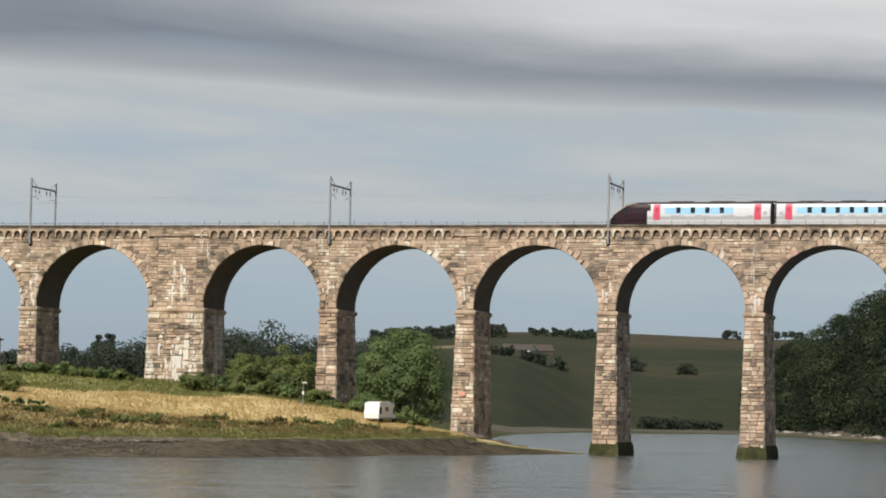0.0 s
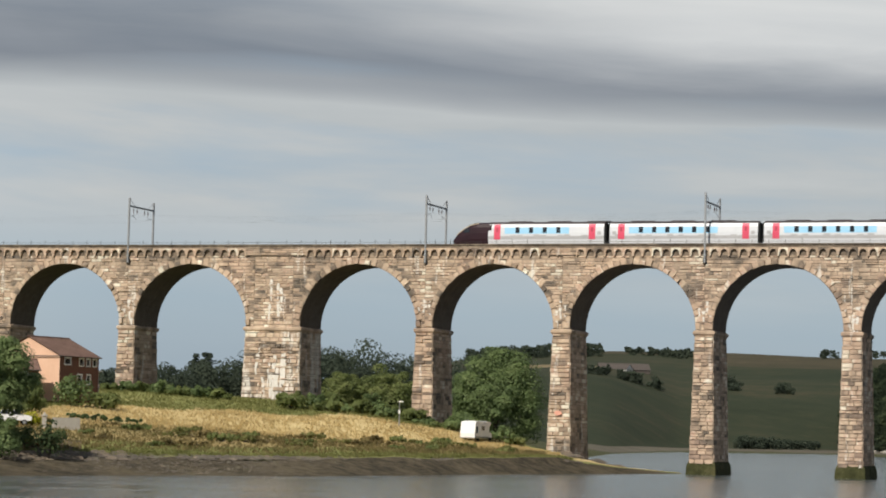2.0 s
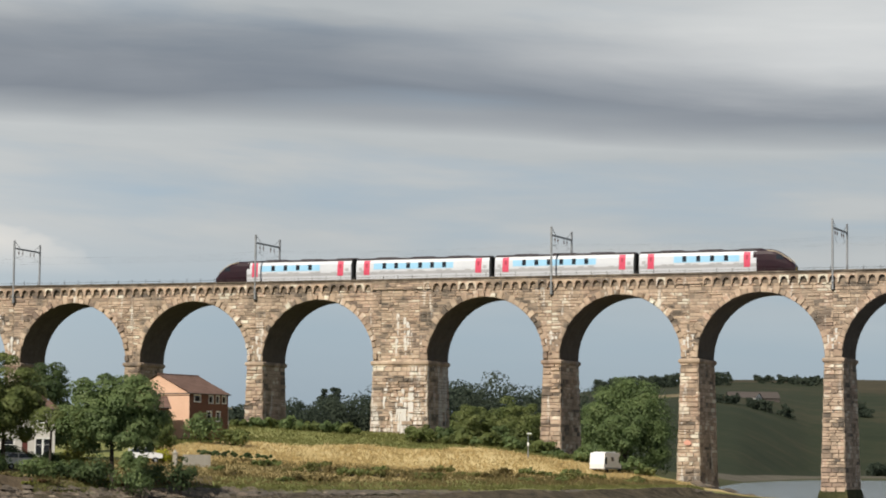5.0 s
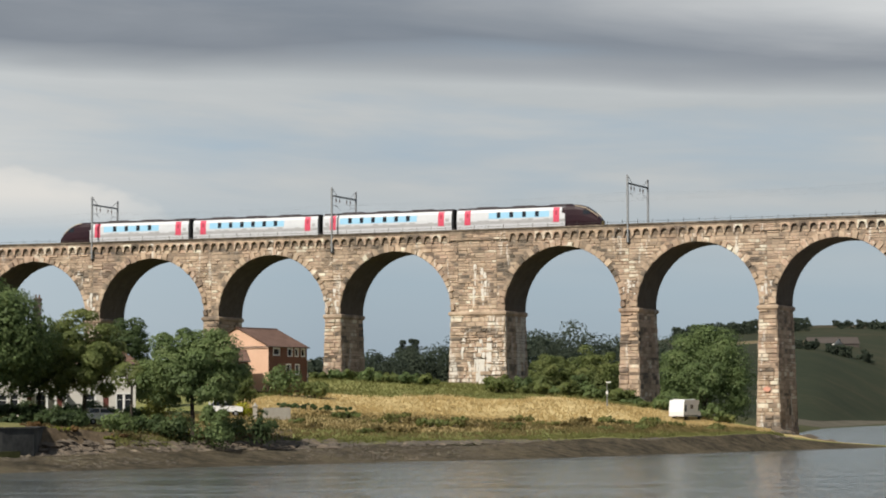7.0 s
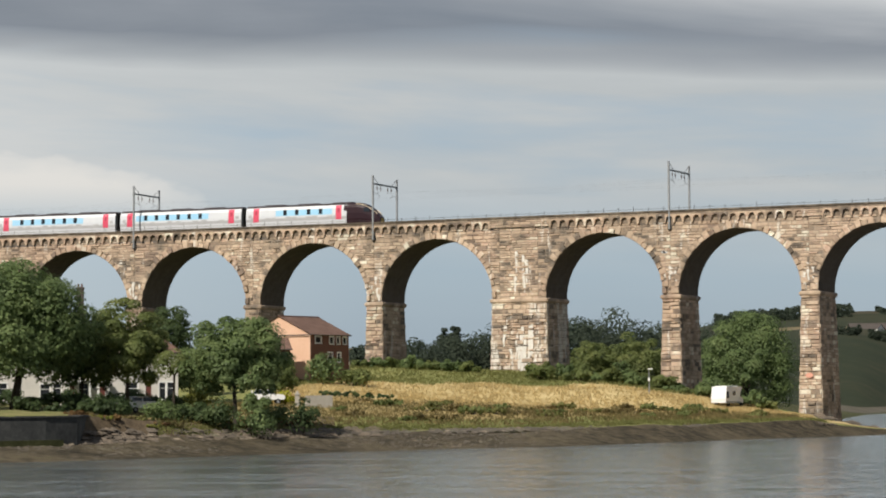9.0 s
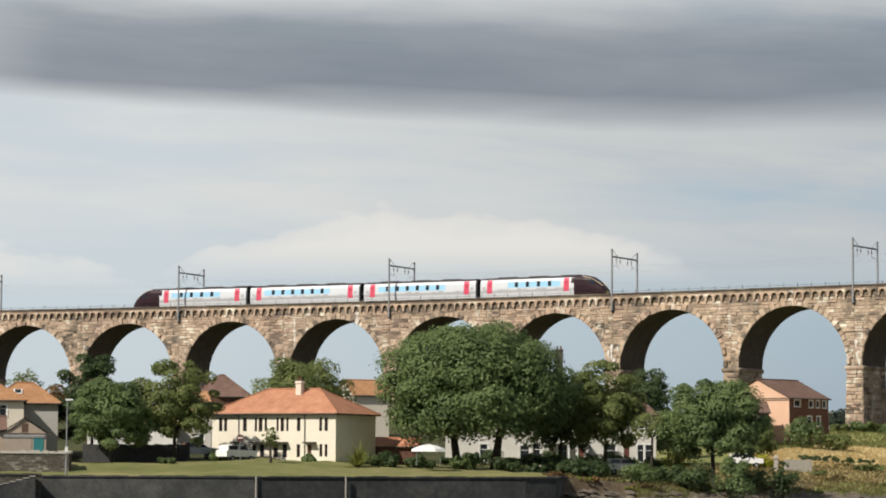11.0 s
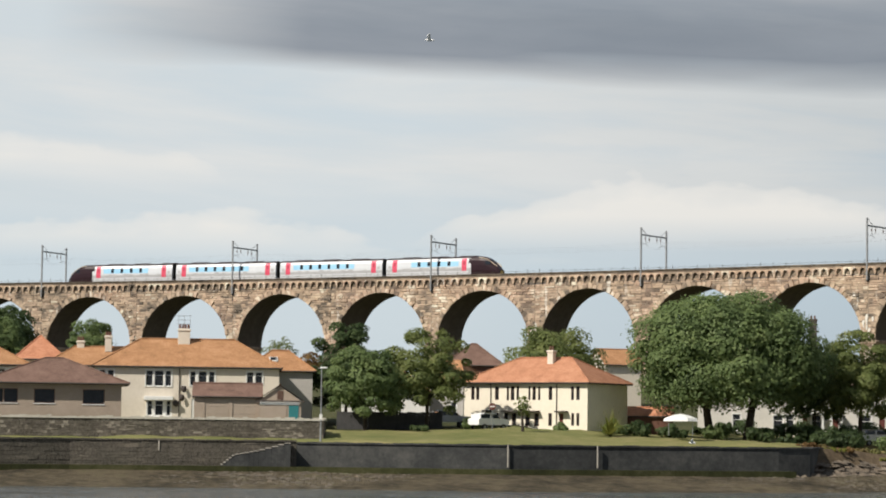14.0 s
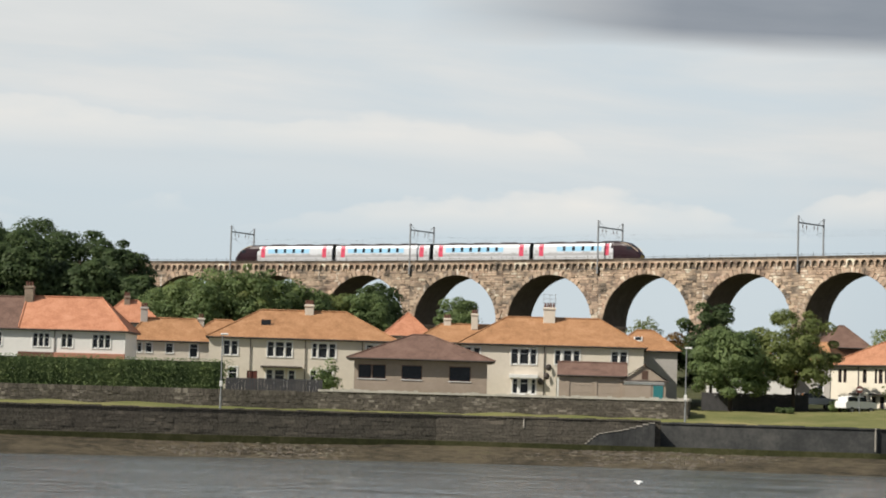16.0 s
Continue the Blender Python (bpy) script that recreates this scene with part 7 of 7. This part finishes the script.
# ---- small things ----
def gazebo():
    t = new("garden_tent")
    t.matrix_basis = Matrix.Translation((*polar(-14.2, 256), 0)) @ Matrix.Rotation(radians(14.2), 4, "Z")
    bm = bmesh.new()
    rings = ((1.9, 6.45), (1.75, 6.75), (0.9, 7.05), (0.1, 7.2))
    last = None
    for q, z in rings:
        vs = [bm.verts.new((math.cos(k * math.pi / 4 + 0.39) * q, math.sin(k * math.pi / 4 + 0.39) * q, z)) for k in range(8)]
        if last:
            for i in range(8):
                bm.faces.new((last[i], last[(i + 1) % 8], vs[(i + 1) % 8], vs[i]))
        last = vs
    bm.faces.new(last)
    part("canopy", bm, M_FRAME, t)
    for k in range(4):
        a = k * math.pi / 2 + 0.785
        bm = bmesh.new()
        rod(bm, (math.cos(a) * 1.7, math.sin(a) * 1.7, 5.0), (math.cos(a) * 1.7, math.sin(a) * 1.7, 6.6), 0.03)
        part("pole", bm, M_STEEL, t)
    tagged(t, "white canopy garden tent beside hedge", "garden tent")


gazebo()


def spiky_plant():
    """A clump of long arching sword leaves."""
    t = new("spiky_plant")
    x, y = polar(-15.8, 258)
    t.matrix_basis = pose(x, y, ground_z(x, y))
    g = random.Random(71)
    v, f = [], []
    for _ in range(150):
        a, up, n = g.uniform(0, 6.283), g.uniform(0.15, 1.4), g.uniform(1.9, 3.2)
        d, w = Vector((math.cos(a), math.sin(a), 0)), Vector((-math.sin(a), math.cos(a), 0)) * 0.07
        k = len(v)
        for q in (0.0, 0.4, 0.75, 1.0):
            p = d * (n * q * math.cos(up)) + Vector((0, 0, 0.3 + n * q * math.sin(up) - 0.5 * q * q * math.cos(up)))
            v += [p - w * (1.05 - q), p + w * (1.05 - q)]
        f += [(k + 2 * i, k + 2 * i + 1, k + 2 * i + 3, k + 2 * i + 2) for i in range(3)]
    part("leaves", mesh_of("leaves", v, f, M_LEAF_YG), None, t)
    bm = bmesh.new()
    rod(bm, (0, 0, -0.2), (0, 0, 0.6), 0.2, 0.14, 8)
    part("stem", bm, M_BARK, t)
    tagged(t, "pale green spiky-leaved garden plant beside white house", "plant")


spiky_plant()
house(-15.05, 274, 0, 6.4, 4.0, 4.8, 7.0, 8.0, M_BRICKR, M_RED, "low brick outbuilding with orange tile roof", gable=True, over=0.2, name="outbuilding")


def gatepost():
    t = new("gate_pillar")
    t.matrix_basis = Matrix.Translation((*polar(-6.35, 298), 0)) @ Matrix.Rotation(radians(6.35), 4, "Z")
    bm = bmesh.new()
    box(bm, -0.27, 0.27, -0.27, 0.27, 3.8, 6.0, 0.03)
    part("shaft", bm, M_PALE, t)
    bm = bmesh.new()
    box(bm, -0.38, 0.38, -0.38, 0.38, 6.0, 6.15, 0.02)
    rod(bm, (0, 0, 6.15), (0, 0, 6.5), 0.24, 0.05, 10)
    part("cap", bm, M_PALE, t)
    tagged(t, "pale stone gate pillar with cap", "pillar")
    rubble_wall("wall_stub", ((-6.15, 298), (-5.55, 299)), 3.6, 5.9, 0.5, M_DARKSTONE, M_PALE, "short pale stone wall beside gate pillar", stones=False)


gatepost()
M_GULL = plain("white_feathers", (0.75, 0.75, 0.74), (0.8, 0.8, 0.8), 4.0, 0.8, bump=0.0)


def gull(label):
    t = new("gull")
    bm = bmesh.new()
    rod(bm, (-0.26, 0, 0), (0.0, 0, 0.01), 0.03, 0.085, 8)
    rod(bm, (0.0, 0, 0.01), (0.22, 0, 0.03), 0.085, 0.05, 8)
    rod(bm, (0.22, 0, 0.03), (0.33, 0, 0.03), 0.05, 0.02, 8)
    part("body", bm, M_GULL, t, smooth=True)
    wings = []
    for d in (-1, 1):
        bm = bmesh.new()
        q = [(0.12, 0.04 * d, 0.0), (0.2, 0.35 * d, 0.08), (0.05, 0.75 * d, 0.05), (-0.02, 0.72 * d, 0.045), (-0.02, 0.35 * d, 0.07), (-0.08, 0.04 * d, 0.0)]
        up = [bm.verts.new(p) for p in q]
        dn = [bm.verts.new((x, y, z - 0.02)) for x, y, z in q]
        bm.faces.new(up)
        bm.faces.new(dn[::-1])
        for i in range(6):
            bm.faces.new((up[i], dn[i], dn[(i + 1) % 6], up[(i + 1) % 6]))
        wings.append(part("wing", bm, M_GULL, t))
    tagged(t, label, "bird")
    return t, wings


GULL_HIGH, WINGS_HIGH = gull("white gull gliding high over river")
GULL_LOW, WINGS_LOW = gull("white gull flying low over river")
GULL_NEAR, WINGS_NEAR = gull("white gull resting on river water with folded wings")
GULL_NEAR.matrix_basis = Matrix.Translation((*polar(5.7, 128), 0.05)) @ Matrix.Rotation(radians(200), 4, "Z")
for d, wing in zip((-1, 1), WINGS_NEAR):
    wing.matrix_basis = pose(0.05, 0, 0.06, 0, 0, d * 84)


# ---- movement ----
def motions():
    for car, back in TRAIN:
        walk(car, [(t, line_pose(s - back, 2.79, 32.75)) for t, s in TRAIN_ROWS])
    # the gulls: bearing, range and height, flying to the left
    for bird, wings, rows in (
            (GULL_HIGH, WINGS_HIGH, ((0.0, -5.0, 150, 75.0), (11.0, -13.0, 150, 50.0), (12.3, -15.49, 150, 29.5), (12.5, -16.07, 150, 29.5), (14.5, -21.21, 150, 28.5), (16.0, -25.0, 150, 50.0))),
            (GULL_LOW, WINGS_LOW, ((0.0, 40.0, 205, 24.0), (8.0, 6.43, 205, 19.5), (8.5, 4.07, 205, 18.1), (8.8, 2.78, 205, 17.9), (9.2, 1.36, 205, 16.1), (9.6, 0.2, 205, 15.2), (12.0, -6.8, 204, 8.0), (14.5, -15.48, 200, 3.77), (16.0, -23.36, 150, 0.9)))):
        walk(bird, [(t, Matrix.Translation((*polar(a, r), z)) @ Matrix.Rotation(radians(180 - a), 4, "Z")) for t, a, r, z in rows])
        beats = [k * 0.4 for k in range(41)]
        for d, wing in zip((-1, 1), wings):
            walk(wing, [(t, pose(0, 0, 0, d * (22 if k % 2 else -14))) for k, t in enumerate(beats)])


motions()
